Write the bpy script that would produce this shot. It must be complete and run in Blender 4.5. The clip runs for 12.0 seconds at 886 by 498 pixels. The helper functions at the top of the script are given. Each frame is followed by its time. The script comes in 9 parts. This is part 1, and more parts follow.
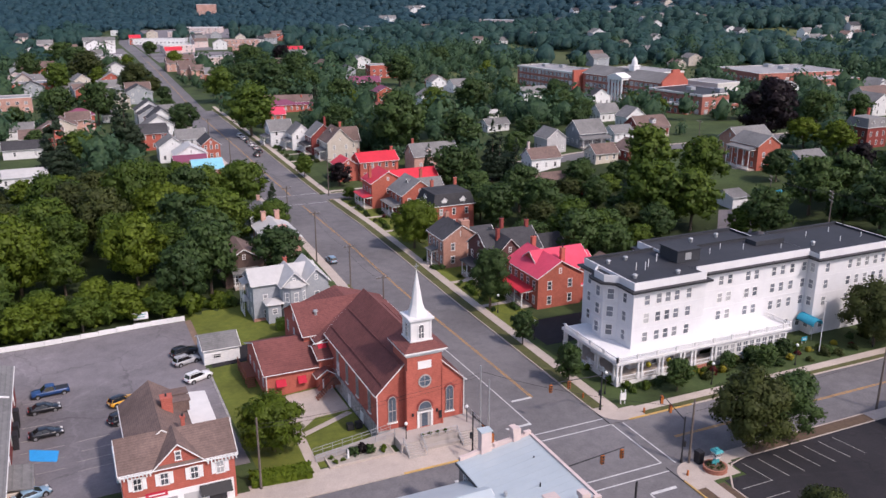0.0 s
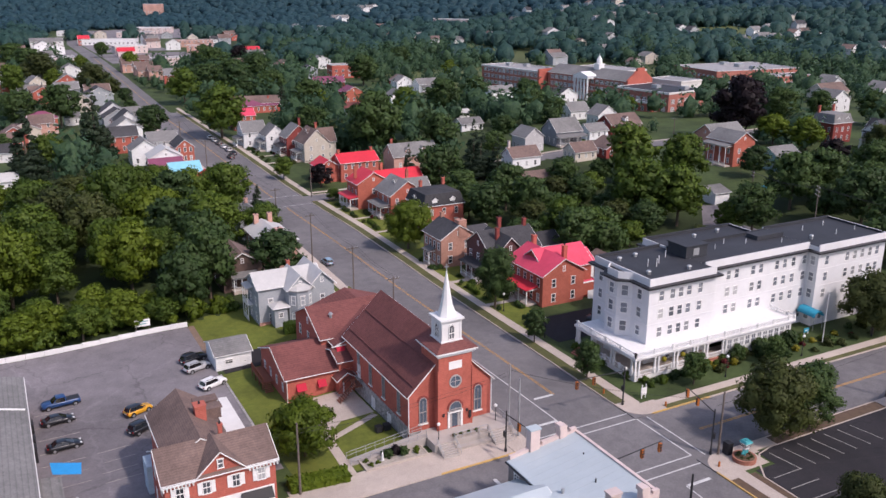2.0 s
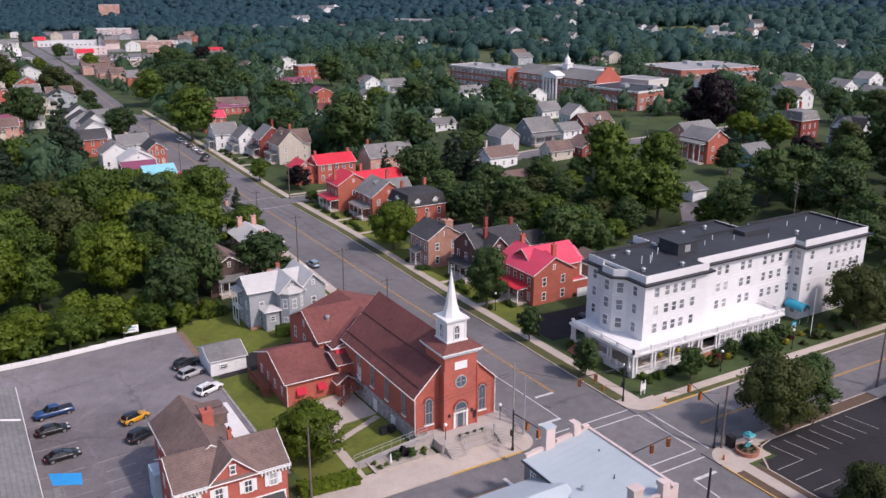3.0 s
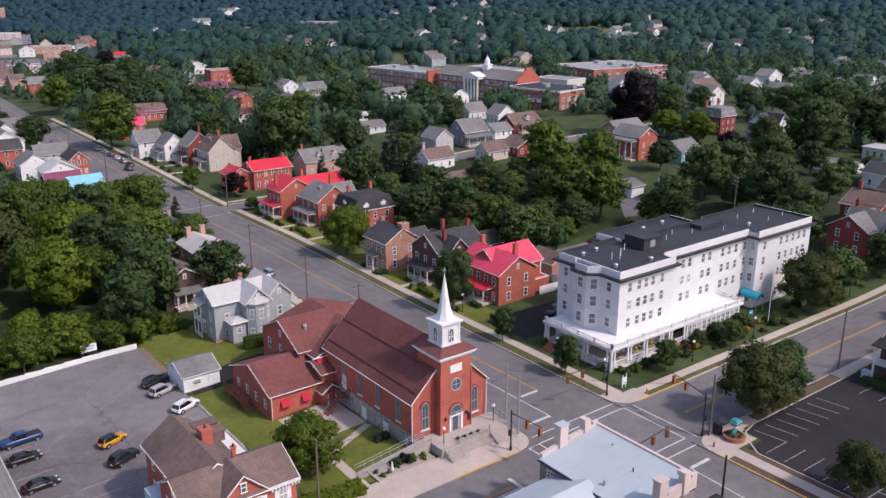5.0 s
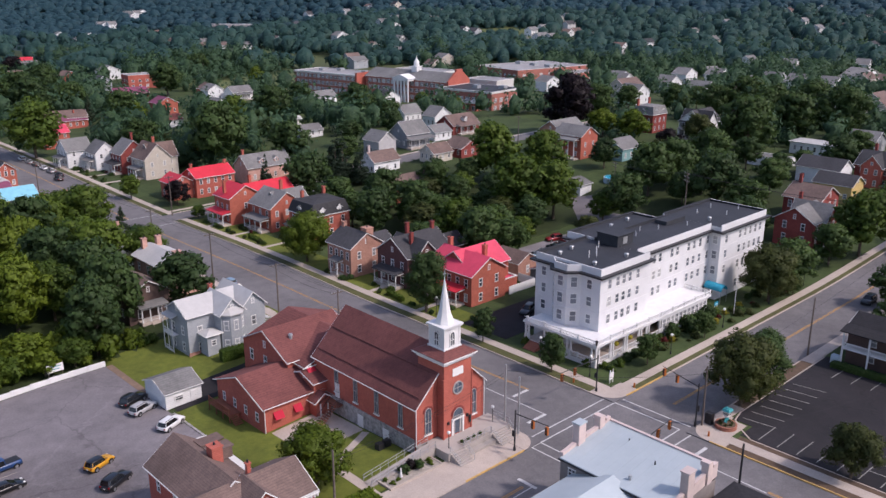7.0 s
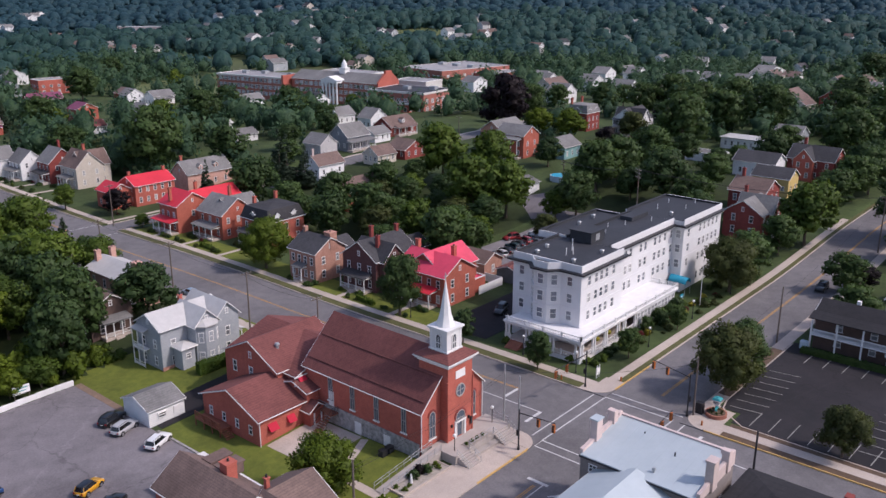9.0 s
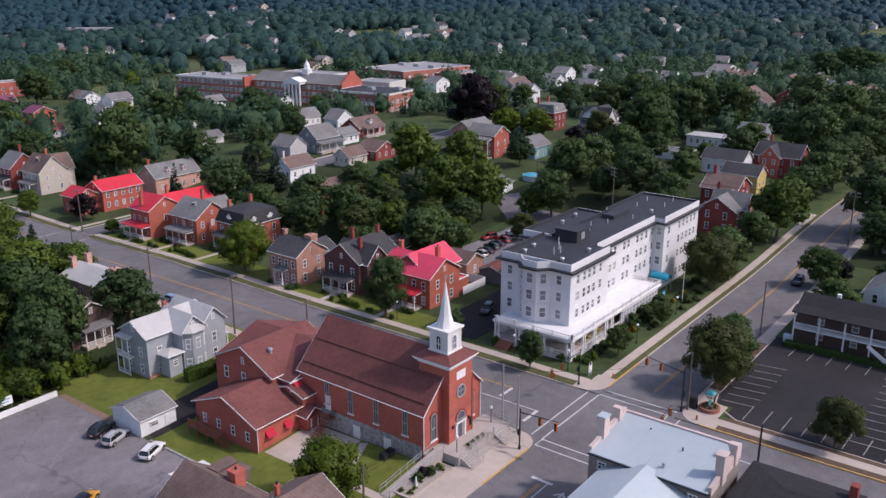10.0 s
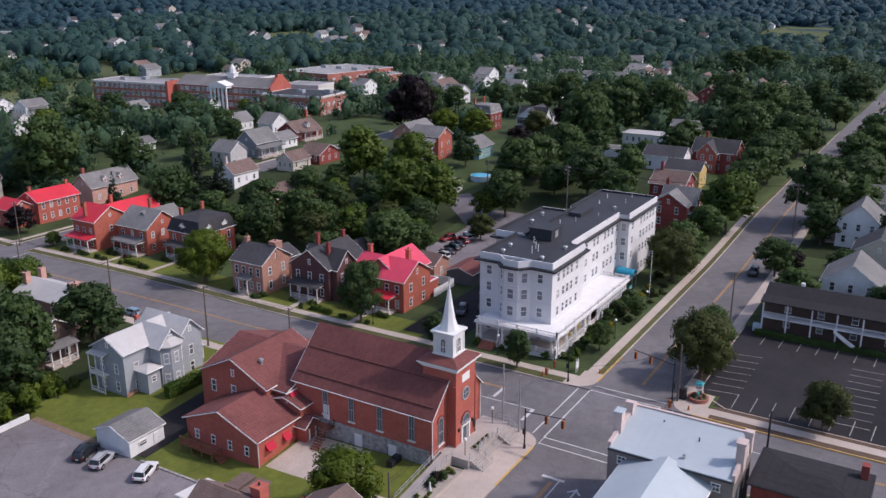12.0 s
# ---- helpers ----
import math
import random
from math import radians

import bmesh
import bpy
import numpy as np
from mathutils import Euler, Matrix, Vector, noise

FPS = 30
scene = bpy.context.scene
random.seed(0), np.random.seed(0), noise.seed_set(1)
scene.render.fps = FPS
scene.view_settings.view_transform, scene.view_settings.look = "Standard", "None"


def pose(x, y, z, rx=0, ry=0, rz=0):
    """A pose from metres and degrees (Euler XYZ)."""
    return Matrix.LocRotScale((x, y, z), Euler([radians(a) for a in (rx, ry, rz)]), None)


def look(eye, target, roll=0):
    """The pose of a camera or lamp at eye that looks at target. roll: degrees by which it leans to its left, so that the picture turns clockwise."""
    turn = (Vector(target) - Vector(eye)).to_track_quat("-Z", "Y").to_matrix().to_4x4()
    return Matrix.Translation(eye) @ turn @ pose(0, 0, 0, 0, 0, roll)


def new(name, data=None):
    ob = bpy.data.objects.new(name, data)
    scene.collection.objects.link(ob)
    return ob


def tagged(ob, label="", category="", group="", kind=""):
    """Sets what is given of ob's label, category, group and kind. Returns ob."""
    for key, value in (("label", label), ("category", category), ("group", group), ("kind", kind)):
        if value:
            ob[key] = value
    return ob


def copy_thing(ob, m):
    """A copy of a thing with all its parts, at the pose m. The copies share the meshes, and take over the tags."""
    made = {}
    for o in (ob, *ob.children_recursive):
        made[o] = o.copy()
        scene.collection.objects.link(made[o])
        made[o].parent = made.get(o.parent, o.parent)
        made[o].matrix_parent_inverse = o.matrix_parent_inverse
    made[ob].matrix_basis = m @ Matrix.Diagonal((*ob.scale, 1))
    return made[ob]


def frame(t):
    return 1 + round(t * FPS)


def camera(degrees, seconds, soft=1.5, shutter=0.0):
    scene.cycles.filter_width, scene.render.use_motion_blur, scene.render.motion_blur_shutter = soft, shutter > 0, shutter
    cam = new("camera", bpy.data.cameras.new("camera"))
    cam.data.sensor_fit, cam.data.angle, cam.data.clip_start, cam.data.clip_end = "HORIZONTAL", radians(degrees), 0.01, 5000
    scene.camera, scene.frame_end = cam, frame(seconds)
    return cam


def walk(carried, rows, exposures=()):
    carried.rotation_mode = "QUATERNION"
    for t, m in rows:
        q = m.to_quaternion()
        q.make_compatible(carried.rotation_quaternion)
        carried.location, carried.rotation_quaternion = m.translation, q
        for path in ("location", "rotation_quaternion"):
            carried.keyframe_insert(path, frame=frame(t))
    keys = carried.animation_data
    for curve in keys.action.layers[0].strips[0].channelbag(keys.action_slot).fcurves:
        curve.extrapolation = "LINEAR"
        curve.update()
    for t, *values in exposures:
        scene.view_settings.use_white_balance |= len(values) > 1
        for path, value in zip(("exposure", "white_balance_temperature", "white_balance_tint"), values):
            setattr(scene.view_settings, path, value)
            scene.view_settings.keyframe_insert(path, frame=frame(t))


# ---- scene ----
cam = camera(54.6, 12.0)
METRES, EYE, TILT, LEAN, TURN = 66.8, 60.0, 0.0, 0.0, -24.2
ROWS = [
    (0.0, 0.0, 0.0, 0.0, 0.01, -17.48, -0.02),
    (0.5, -0.0339, -0.0018, 0.001, -0.48, -17.49, -0.05),
    (1.0, -0.072, -0.0018, 0.0016, -1.2, -17.5, -0.07),
    (1.5, -0.1133, -0.0006, 0.0026, -2.3, -17.52, -0.07),
    (2.0, -0.1553, 0.0021, 0.0032, -3.54, -17.53, -0.05),
    (2.5, -0.1976, 0.0057, 0.0033, -4.88, -17.52, -0.04),
    (3.0, -0.2394, 0.0103, 0.0035, -6.3, -17.52, -0.04),
    (5.0, -0.4042, 0.0443, 0.0051, -12.97, -17.41, 0.0),
    (5.5, -0.4446, 0.0554, 0.0059, -14.53, -17.38, 0.01),
    (6.0, -0.4846, 0.0683, 0.0065, -16.07, -17.36, 0.02),
    (6.5, -0.5246, 0.0819, 0.0069, -17.61, -17.33, 0.02),
    (7.0, -0.5613, 0.0958, 0.0071, -19.05, -17.31, 0.03),
    (9.0, -0.7141, 0.1686, 0.0062, -25.22, -17.24, 0.01),
    (9.5, -0.751, 0.1892, 0.0063, -26.79, -17.23, 0.01),
    (10.0, -0.7873, 0.2106, 0.0059, -28.36, -17.21, 0.01),
    (10.5, -0.8237, 0.2331, 0.0054, -29.94, -17.19, 0.01),
    (11.0, -0.8598, 0.2572, 0.0052, -31.49, -17.16, 0.01),
    (11.5, -0.8954, 0.2822, 0.0051, -33.02, -17.14, 0.01),
    (12.0, -0.9296, 0.308, 0.0053, -34.53, -17.11, 0.01),
]
walk(cam, [(t, pose(0, 0, EYE, TILT, LEAN, TURN) @ pose(METRES * x, METRES * y, METRES * z, 90 + pitch, roll, yaw)) for t, x, y, z, yaw, pitch, roll in ROWS],
     exposures=[(0.0, 0.13, 6640, 22), (6.0, 0.05, 6540, 22), (12.0, -0.06, 6380, 21)])

# ---- world, sun, exposure ----
SUN_AZ, SUN_EL = 155.0, 47.0          # compass bearing from +y, elevation
world = bpy.data.worlds.new("sky")
scene.world = world
world.use_nodes = True
wn = world.node_tree.nodes
sky = wn.new("ShaderNodeTexSky")
sky.sky_type, sky.sun_disc = "NISHITA", False
sky.sun_elevation, sky.sun_rotation = radians(SUN_EL), radians(SUN_AZ)
sky.air_density, sky.dust_density, sky.ozone_density = 1.0, 2.0, 1.0
world.node_tree.links.new(sky.outputs[0], wn["Background"].inputs[0])
wn["Background"].inputs[1].default_value = 0.19
sun_data = bpy.data.lights.new("sun", "SUN")
sun_data.energy, sun_data.angle, sun_data.color = 2.7, radians(3.0), (1.0, 0.95, 0.88)
sun = new("sun", sun_data)
a, e = radians(SUN_AZ), radians(SUN_EL)
SUN_WAY = Vector((math.sin(a) * math.cos(e), math.cos(a) * math.cos(e), math.sin(e)))
sun.matrix_world = look(SUN_WAY * 300, (0, 0, 0))

# ---- materials ----


def mat(name, c1, c2=None, scale=1.0, rough=0.85, metal=0.0, bump=0.0, fine=None, patch=0.0, rnd=0.0, spec=0.3, stripe=None, coat=0.0, crack=0.0):
    """A surface: two tones mixed by grain at `scale` per metre, broad weathering, per-object variation, optional bands."""
    m = bpy.data.materials.new(name)
    m.use_nodes = True
    nt = m.node_tree
    n, L = nt.nodes, nt.links
    b = n["Principled BSDF"]
    b.inputs["Roughness"].default_value = rough
    b.inputs["Metallic"].default_value = metal
    b.inputs["Specular IOR Level"].default_value = spec
    b.inputs["Coat Weight"].default_value = coat
    c2 = c2 or tuple(v * 0.72 for v in c1)
    co = n.new("ShaderNodeTexCoord")
    gm = n.new("ShaderNodeNewGeometry")
    pos = gm.outputs["Position"]
    t1 = n.new("ShaderNodeTexNoise")
    t1.inputs["Scale"].default_value, t1.inputs["Detail"].default_value = scale, 5
    t1.inputs["Roughness"].default_value = 0.7
    L.new(pos, t1.inputs["Vector"])
    r1 = n.new("ShaderNodeMapRange")
    r1.inputs[1].default_value, r1.inputs[2].default_value = 0.32, 0.68
    L.new(t1.outputs[0], r1.inputs[0])
    mx = n.new("ShaderNodeMix")
    mx.data_type = "RGBA"
    L.new(r1.outputs[0], mx.inputs[0])
    mx.inputs[6].default_value, mx.inputs[7].default_value = (*c1, 1), (*c2, 1)
    col = mx.outputs[2]

    def times(colour, fac_socket, lo, hi, f0=0.3, f1=0.7):
        mr = n.new("ShaderNodeMapRange")
        mr.inputs[1].default_value, mr.inputs[2].default_value = f0, f1
        mr.inputs[3].default_value, mr.inputs[4].default_value = lo, hi
        L.new(fac_socket, mr.inputs[0])
        mm = n.new("ShaderNodeMix")
        mm.data_type, mm.blend_type = "RGBA", "MULTIPLY"
        mm.inputs[0].default_value = 1
        L.new(colour, mm.inputs[6])
        cb = n.new("ShaderNodeCombineColor")
        for i in range(3):
            L.new(mr.outputs[0], cb.inputs[i])
        L.new(cb.outputs[0], mm.inputs[7])
        return mm.outputs[2]

    if crack:
        tw = n.new("ShaderNodeTexNoise")
        tw.inputs["Scale"].default_value, tw.inputs["Detail"].default_value = 0.5, 4
        L.new(pos, tw.inputs["Vector"])
        sc = n.new("ShaderNodeVectorMath")
        sc.operation = "MULTIPLY_ADD"
        sc.inputs[1].default_value = (3.0, 3.0, 3.0)
        L.new(tw.outputs[1], sc.inputs[0])
        L.new(pos, sc.inputs[2])
        for k, lo in ((crack, 0.74), (crack * 0.43, 1.18)):
            vo = n.new("ShaderNodeTexVoronoi")
            vo.feature = "DISTANCE_TO_EDGE"
            vo.inputs["Scale"].default_value = k
            L.new(sc.outputs[0], vo.inputs["Vector"])
            col = times(col, vo.outputs[0], lo, 1.0, 0.0, 0.12 * k + 0.004)
    if patch:
        t2 = n.new("ShaderNodeTexNoise")
        t2.inputs["Scale"].default_value, t2.inputs["Detail"].default_value = scale * 0.13, 3
        L.new(pos, t2.inputs["Vector"])
        col = times(col, t2.outputs[0], 1 - patch, 1 + patch * 0.6)
    if fine:
        t3 = n.new("ShaderNodeTexNoise")
        t3.inputs["Scale"].default_value, t3.inputs["Detail"].default_value = fine, 2
        L.new(pos, t3.inputs["Vector"])
        col = times(col, t3.outputs[0], 0.88, 1.09)
    if stripe:                        # courses: rows every `stripe` metres of height
        sx = n.new("ShaderNodeSeparateXYZ")
        L.new(pos, sx.inputs[0])
        mu = n.new("ShaderNodeMath")
        mu.operation = "MULTIPLY"
        mu.inputs[1].default_value = 1 / stripe
        L.new(sx.outputs[2], mu.inputs[0])
        fr = n.new("ShaderNodeMath")
        fr.operation = "FRACT"
        L.new(mu.outputs[0], fr.inputs[0])
        col = times(col, fr.outputs[0], 0.8, 1.06, 0.0, 0.35)
    if rnd:
        oi = n.new("ShaderNodeObjectInfo")
        col = times(col, oi.outputs["Random"], 1 - rnd, 1 + rnd, 0, 1)
    L.new(col, b.inputs["Base Color"])
    if bump:
        bp = n.new("ShaderNodeBump")
        bp.inputs["Strength"].default_value, bp.inputs["Distance"].default_value = bump, 0.05
        L.new(t1.outputs[0], bp.inputs["Height"])
        L.new(bp.outputs[0], b.inputs["Normal"])
    return m


def leaf(name, c1, c2, c3, tone=0.35, spread=0.4, fine=0.0):
    """Foliage: tone by clump (island), by tree and by a broad noise; slight translucency."""
    m = bpy.data.materials.new(name)
    m.use_nodes = True
    n, L = m.node_tree.nodes, m.node_tree.links
    b = n["Principled BSDF"]
    b.inputs["Roughness"].default_value, b.inputs["Specular IOR Level"].default_value = 0.6, 0.25
    gm, oi = n.new("ShaderNodeNewGeometry"), n.new("ShaderNodeObjectInfo")
    ramp = n.new("ShaderNodeValToRGB")
    ramp.color_ramp.elements[0].color, ramp.color_ramp.elements[1].color = (*c1, 1), (*c3, 1)
    ramp.color_ramp.elements.new(0.5).color = (*c2, 1)
    t = n.new("ShaderNodeTexNoise")
    t.inputs["Scale"].default_value = tone
    L.new(gm.outputs["Position"], t.inputs["Vector"])
    a1, a2 = n.new("ShaderNodeMath"), n.new("ShaderNodeMath")
    a1.operation = a2.operation = "MULTIPLY_ADD"
    a1.inputs[1].default_value = spread
    L.new(gm.outputs["Random Per Island"], a1.inputs[0])
    L.new(t.outputs[0], a1.inputs[2])
    a2.inputs[1].default_value = 0.5
    L.new(oi.outputs["Random"], a2.inputs[0])
    L.new(a1.outputs[0], a2.inputs[2])
    mr = n.new("ShaderNodeMapRange")
    mr.inputs[1].default_value, mr.inputs[2].default_value = 0.45, 1.35
    L.new(a2.outputs[0], mr.inputs[0])
    if fine:                             # leafy mottling of crowns seen from far off
        tf, af = n.new("ShaderNodeTexNoise"), n.new("ShaderNodeMath")
        tf.inputs["Scale"].default_value, tf.inputs["Detail"].default_value = fine, 3
        L.new(gm.outputs["Position"], tf.inputs["Vector"])
        af.operation = "MULTIPLY_ADD"
        af.inputs[1].default_value = 1.5
        L.new(tf.outputs[0], af.inputs[0])
        L.new(a2.outputs[0], af.inputs[2])
        mr.inputs[1].default_value, mr.inputs[2].default_value = 0.95, 2.35
        L.new(af.outputs[0], mr.inputs[0])
        bp = n.new("ShaderNodeBump")
        bp.inputs["Strength"].default_value, bp.inputs["Distance"].default_value = 0.8, 0.7
        L.new(tf.outputs[0], bp.inputs["Height"])
        L.new(bp.outputs[0], b.inputs["Normal"])
    L.new(mr.outputs[0], ramp.inputs[0])
    L.new(ramp.outputs[0], b.inputs["Base Color"])
    b.inputs["Transmission Weight"].default_value = 0.0
    tr = n.new("ShaderNodeBsdfTranslucent")
    L.new(ramp.outputs[0], tr.inputs[0])
    ms = n.new("ShaderNodeMixShader")
    ms.inputs[0].default_value = 0.35
    L.new(b.outputs[0], ms.inputs[1])
    L.new(tr.outputs[0], ms.inputs[2])
    L.new(ms.outputs[0], n["Material Output"].inputs[0])
    return m


GRASS = mat("grass", (0.058, 0.084, 0.026), (0.036, 0.058, 0.018), 0.9, 0.95, patch=0.35, fine=9, bump=0.4)
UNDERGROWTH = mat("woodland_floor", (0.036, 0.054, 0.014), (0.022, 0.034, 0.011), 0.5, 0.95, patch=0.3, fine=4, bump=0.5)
# Far hill floor: the blue of distance haze is mixed into its colour.
HAZED_HILL_FLOOR = mat("hazed_hill_floor", (0.022, 0.056, 0.060), (0.017, 0.044, 0.050), 0.05, 0.95, patch=0.3, bump=0.5)
LAWN = mat("lawn", (0.145, 0.162, 0.026), (0.090, 0.115, 0.019), 0.8, 0.95, patch=0.3, fine=8, bump=0.3)
DRY_LAWN = mat("dry_lawn", (0.115, 0.108, 0.042), (0.068, 0.078, 0.028), 0.7, 0.95, patch=0.3, fine=8, bump=0.3)
ASPHALT = mat("street_asphalt", (0.175, 0.165, 0.168), (0.132, 0.125, 0.13), 0.5, 0.9, patch=0.22, fine=5, bump=0.15)
LOT_ASPHALT = mat("worn_lot_asphalt", (0.215, 0.196, 0.205), (0.160, 0.146, 0.154), 0.35, 0.9, patch=0.3, fine=4, bump=0.2, crack=0.055)
DARK_ASPHALT = mat("dark_asphalt", (0.031, 0.027, 0.031), (0.021, 0.020, 0.023), 0.4, 0.9, patch=0.45, fine=5, bump=0.15, crack=0.06)
CONCRETE = mat("concrete", (0.49, 0.415, 0.36), (0.42, 0.358, 0.312), 0.7, 0.9, patch=0.16, fine=6, bump=0.1)
KERB_YELLOW = mat("yellow_kerb_paint", (0.62, 0.38, 0.10), (0.45, 0.30, 0.14), 1.5, 0.8)
ROAD_FADED = mat("faded_bay_paint", (0.36, 0.35, 0.33), (0.13, 0.125, 0.12), 2.0, 0.85)
ROAD_WHITE = mat("white_road_paint", (0.62, 0.62, 0.60), (0.40, 0.40, 0.40), 1.5, 0.8)
ROAD_YELLOW = mat("yellow_road_paint", (0.50, 0.265, 0.07), (0.30, 0.185, 0.09), 0.8, 0.8)
LOT_YELLOW = mat("faded_yellow_paint", (0.44, 0.40, 0.35), (0.27, 0.24, 0.22), 1.2, 0.8)
SOIL = mat("mulch_soil", (0.13, 0.085, 0.055), (0.08, 0.055, 0.04), 1.5, 0.95, bump=0.4)
TERRACE = mat("gray_terrace_concrete", (0.40, 0.36, 0.33), (0.34, 0.305, 0.28), 0.6, 0.9, patch=0.12, bump=0.05)
GRAVEL = mat("pale_gravel", (0.42, 0.38, 0.33), (0.25, 0.22, 0.19), 3.0, 0.95, bump=0.5)

BRICK = mat("red_brick", (0.45, 0.122, 0.088), (0.355, 0.096, 0.070), 1.6, 0.85, patch=0.15, fine=6, stripe=0.24, bump=0.1)
BRICK_ORANGE = mat("orange_brick", (0.44, 0.125, 0.082), (0.34, 0.095, 0.066), 1.6, 0.85, patch=0.15, fine=6, stripe=0.24)
BRICK_DARK = mat("dark_red_brick", (0.27, 0.06, 0.05), (0.20, 0.045, 0.04), 1.6, 0.85, patch=0.15, fine=6, stripe=0.24)
BRICK_TAN = mat("weathered_tan_brick", (0.44, 0.235, 0.175), (0.33, 0.175, 0.135), 1.2, 0.88, patch=0.2, fine=6, stripe=0.24)
BRICK_PINK = mat("faded_pink_brick", (0.55, 0.33, 0.27), (0.45, 0.25, 0.2), 1.2, 0.88, patch=0.2, fine=6, stripe=0.24)
BRICK_SCHOOL = mat("school_brick", (0.40, 0.15, 0.115), (0.32, 0.12, 0.095), 0.8, 0.88, patch=0.15)
STONE = mat("gray_rubble_stone", (0.46, 0.44, 0.42), (0.15, 0.145, 0.145), 1.7, 0.9, bump=0.6)
STUCCO_PINK = mat("pale_pink_stucco", (0.62, 0.50, 0.46), (0.52, 0.42, 0.40), 0.9, 0.9, patch=0.15)
WHITE = mat("white_paint", (0.76, 0.75, 0.74), (0.66, 0.655, 0.65), 0.7, 0.7, patch=0.06)
HOTEL_WHITE = mat("white_painted_masonry", (0.67, 0.665, 0.67), (0.61, 0.605, 0.615), 0.6, 0.75, patch=0.07)
TRIM = mat("trim_white", (0.78, 0.77, 0.75), (0.68, 0.67, 0.66), 1.5, 0.6)
SIDING_WHITE = mat("white_siding", (0.72, 0.72, 0.71), (0.62, 0.62, 0.62), 0.8, 0.7, stripe=0.3, rnd=0.1)
SIDING_GRAY = mat("gray_clapboard", (0.34, 0.36, 0.38), (0.28, 0.30, 0.32), 0.8, 0.8, stripe=0.25)
SIDING_ASH = mat("ash_gray_siding", (0.44, 0.43, 0.42), (0.37, 0.36, 0.36), 0.8, 0.8, stripe=0.25)
SIDING_SLATE = mat("slate_gray_siding", (0.22, 0.235, 0.26), (0.18, 0.195, 0.215), 0.8, 0.8, stripe=0.25)
SIDING_BROWN = mat("brown_siding", (0.115, 0.075, 0.062), (0.085, 0.056, 0.048), 0.8, 0.85, stripe=0.25)
SIDING_MAROON = mat("dark_maroon_brick", (0.13, 0.058, 0.056), (0.095, 0.043, 0.043), 0.8, 0.85, stripe=0.24)
SIDING_DARK = mat("dark_gray_siding", (0.12, 0.125, 0.135), (0.09, 0.095, 0.10), 0.8, 0.8, stripe=0.25)
SIDING_CREAM = mat("cream_siding", (0.52, 0.47, 0.40), (0.44, 0.39, 0.33), 0.8, 0.8, stripe=0.25, rnd=0.1)
SIDING_YELLOW = mat("yellow_siding", (0.60, 0.44, 0.17), (0.5, 0.37, 0.15), 0.8, 0.8, stripe=0.25)
SIDING_TEAL = mat("teal_siding", (0.20, 0.36, 0.36), (0.16, 0.29, 0.30), 0.8, 0.8, stripe=0.25)
SIDING_BLUE = mat("pale_blue_siding", (0.45, 0.55, 0.62), (0.36, 0.46, 0.53), 0.8, 0.8, stripe=0.25)
ROOF_BROWN = mat("brown_shingles", (0.188, 0.068, 0.060), (0.140, 0.050, 0.046), 1.3, 0.9, patch=0.2, fine=5, stripe=0.16, bump=0.15)
ROOF_TAUPE = mat("taupe_shingles", (0.185, 0.126, 0.108), (0.13, 0.09, 0.08), 1.3, 0.9, patch=0.25, fine=5, stripe=0.16)
ROOF_GRAY = mat("gray_shingles", (0.20, 0.195, 0.19), (0.145, 0.142, 0.14), 1.3, 0.9, patch=0.2, fine=5, stripe=0.16, rnd=0.12)
ROOF_DARK = mat("dark_shingles", (0.06, 0.058, 0.062), (0.04, 0.04, 0.044), 1.3, 0.85, patch=0.2, fine=5, stripe=0.16, rnd=0.2)
ROOF_RED = mat("red_metal_roof", (0.62, 0.035, 0.055), (0.52, 0.03, 0.045), 0.7, 0.5, patch=0.1)
ROOF_SALMON = mat("faded_red_metal_roof", (0.66, 0.07, 0.12), (0.56, 0.055, 0.10), 0.7, 0.5, patch=0.12)
ROOF_WHITE = mat("white_metal_roof", (0.50, 0.49, 0.475), (0.43, 0.42, 0.41), 0.8, 0.55, patch=0.12)
ROOF_BLUE = mat("pale_blue_metal_roof", (0.42, 0.475, 0.50), (0.385, 0.44, 0.468), 0.6, 0.45, patch=0.1)
ROOF_TURQ = mat("turquoise_roof", (0.22, 0.52, 0.62), (0.17, 0.43, 0.53), 0.7, 0.6)
ROOF_PURPLE = mat("plum_roof", (0.22, 0.06, 0.11), (0.17, 0.05, 0.09), 0.7, 0.7)
MEMBRANE = mat("black_roof_membrane", (0.044, 0.046, 0.054), (0.030, 0.032, 0.038), 0.25, 0.7, patch=0.25, fine=2)
STONE_PALE = mat("pale_limestone", (0.62, 0.60, 0.56), (0.54, 0.52, 0.49), 0.8, 0.85)
ROOF_CLAY = mat("faded_clay_roof", (0.36, 0.20, 0.165), (0.28, 0.155, 0.13), 0.5, 0.85, patch=0.2)
ROOF_BLACK = mat("black_shingles", (0.028, 0.027, 0.03), (0.019, 0.018, 0.021), 1.3, 0.9, patch=0.2, fine=5, stripe=0.16)
ROOF_PALE = mat("plain_white_roof", (0.66, 0.64, 0.62), (0.58, 0.565, 0.55), 0.5, 0.7, patch=0.12)
MEADOW = mat("mown_meadow", (0.105, 0.125, 0.045), (0.078, 0.098, 0.034), 0.05, 0.95, patch=0.3)
MEMBRANE_GRAY = mat("gray_roof_membrane", (0.32, 0.31, 0.31), (0.24, 0.235, 0.235), 0.2, 0.85, patch=0.2)
BLACK = mat("black_paint", (0.02, 0.02, 0.022), (0.015, 0.015, 0.017), 1, 0.5)
DARK_METAL = mat("dark_metal", (0.04, 0.04, 0.045), (0.03, 0.03, 0.033), 2, 0.5, metal=0.3)
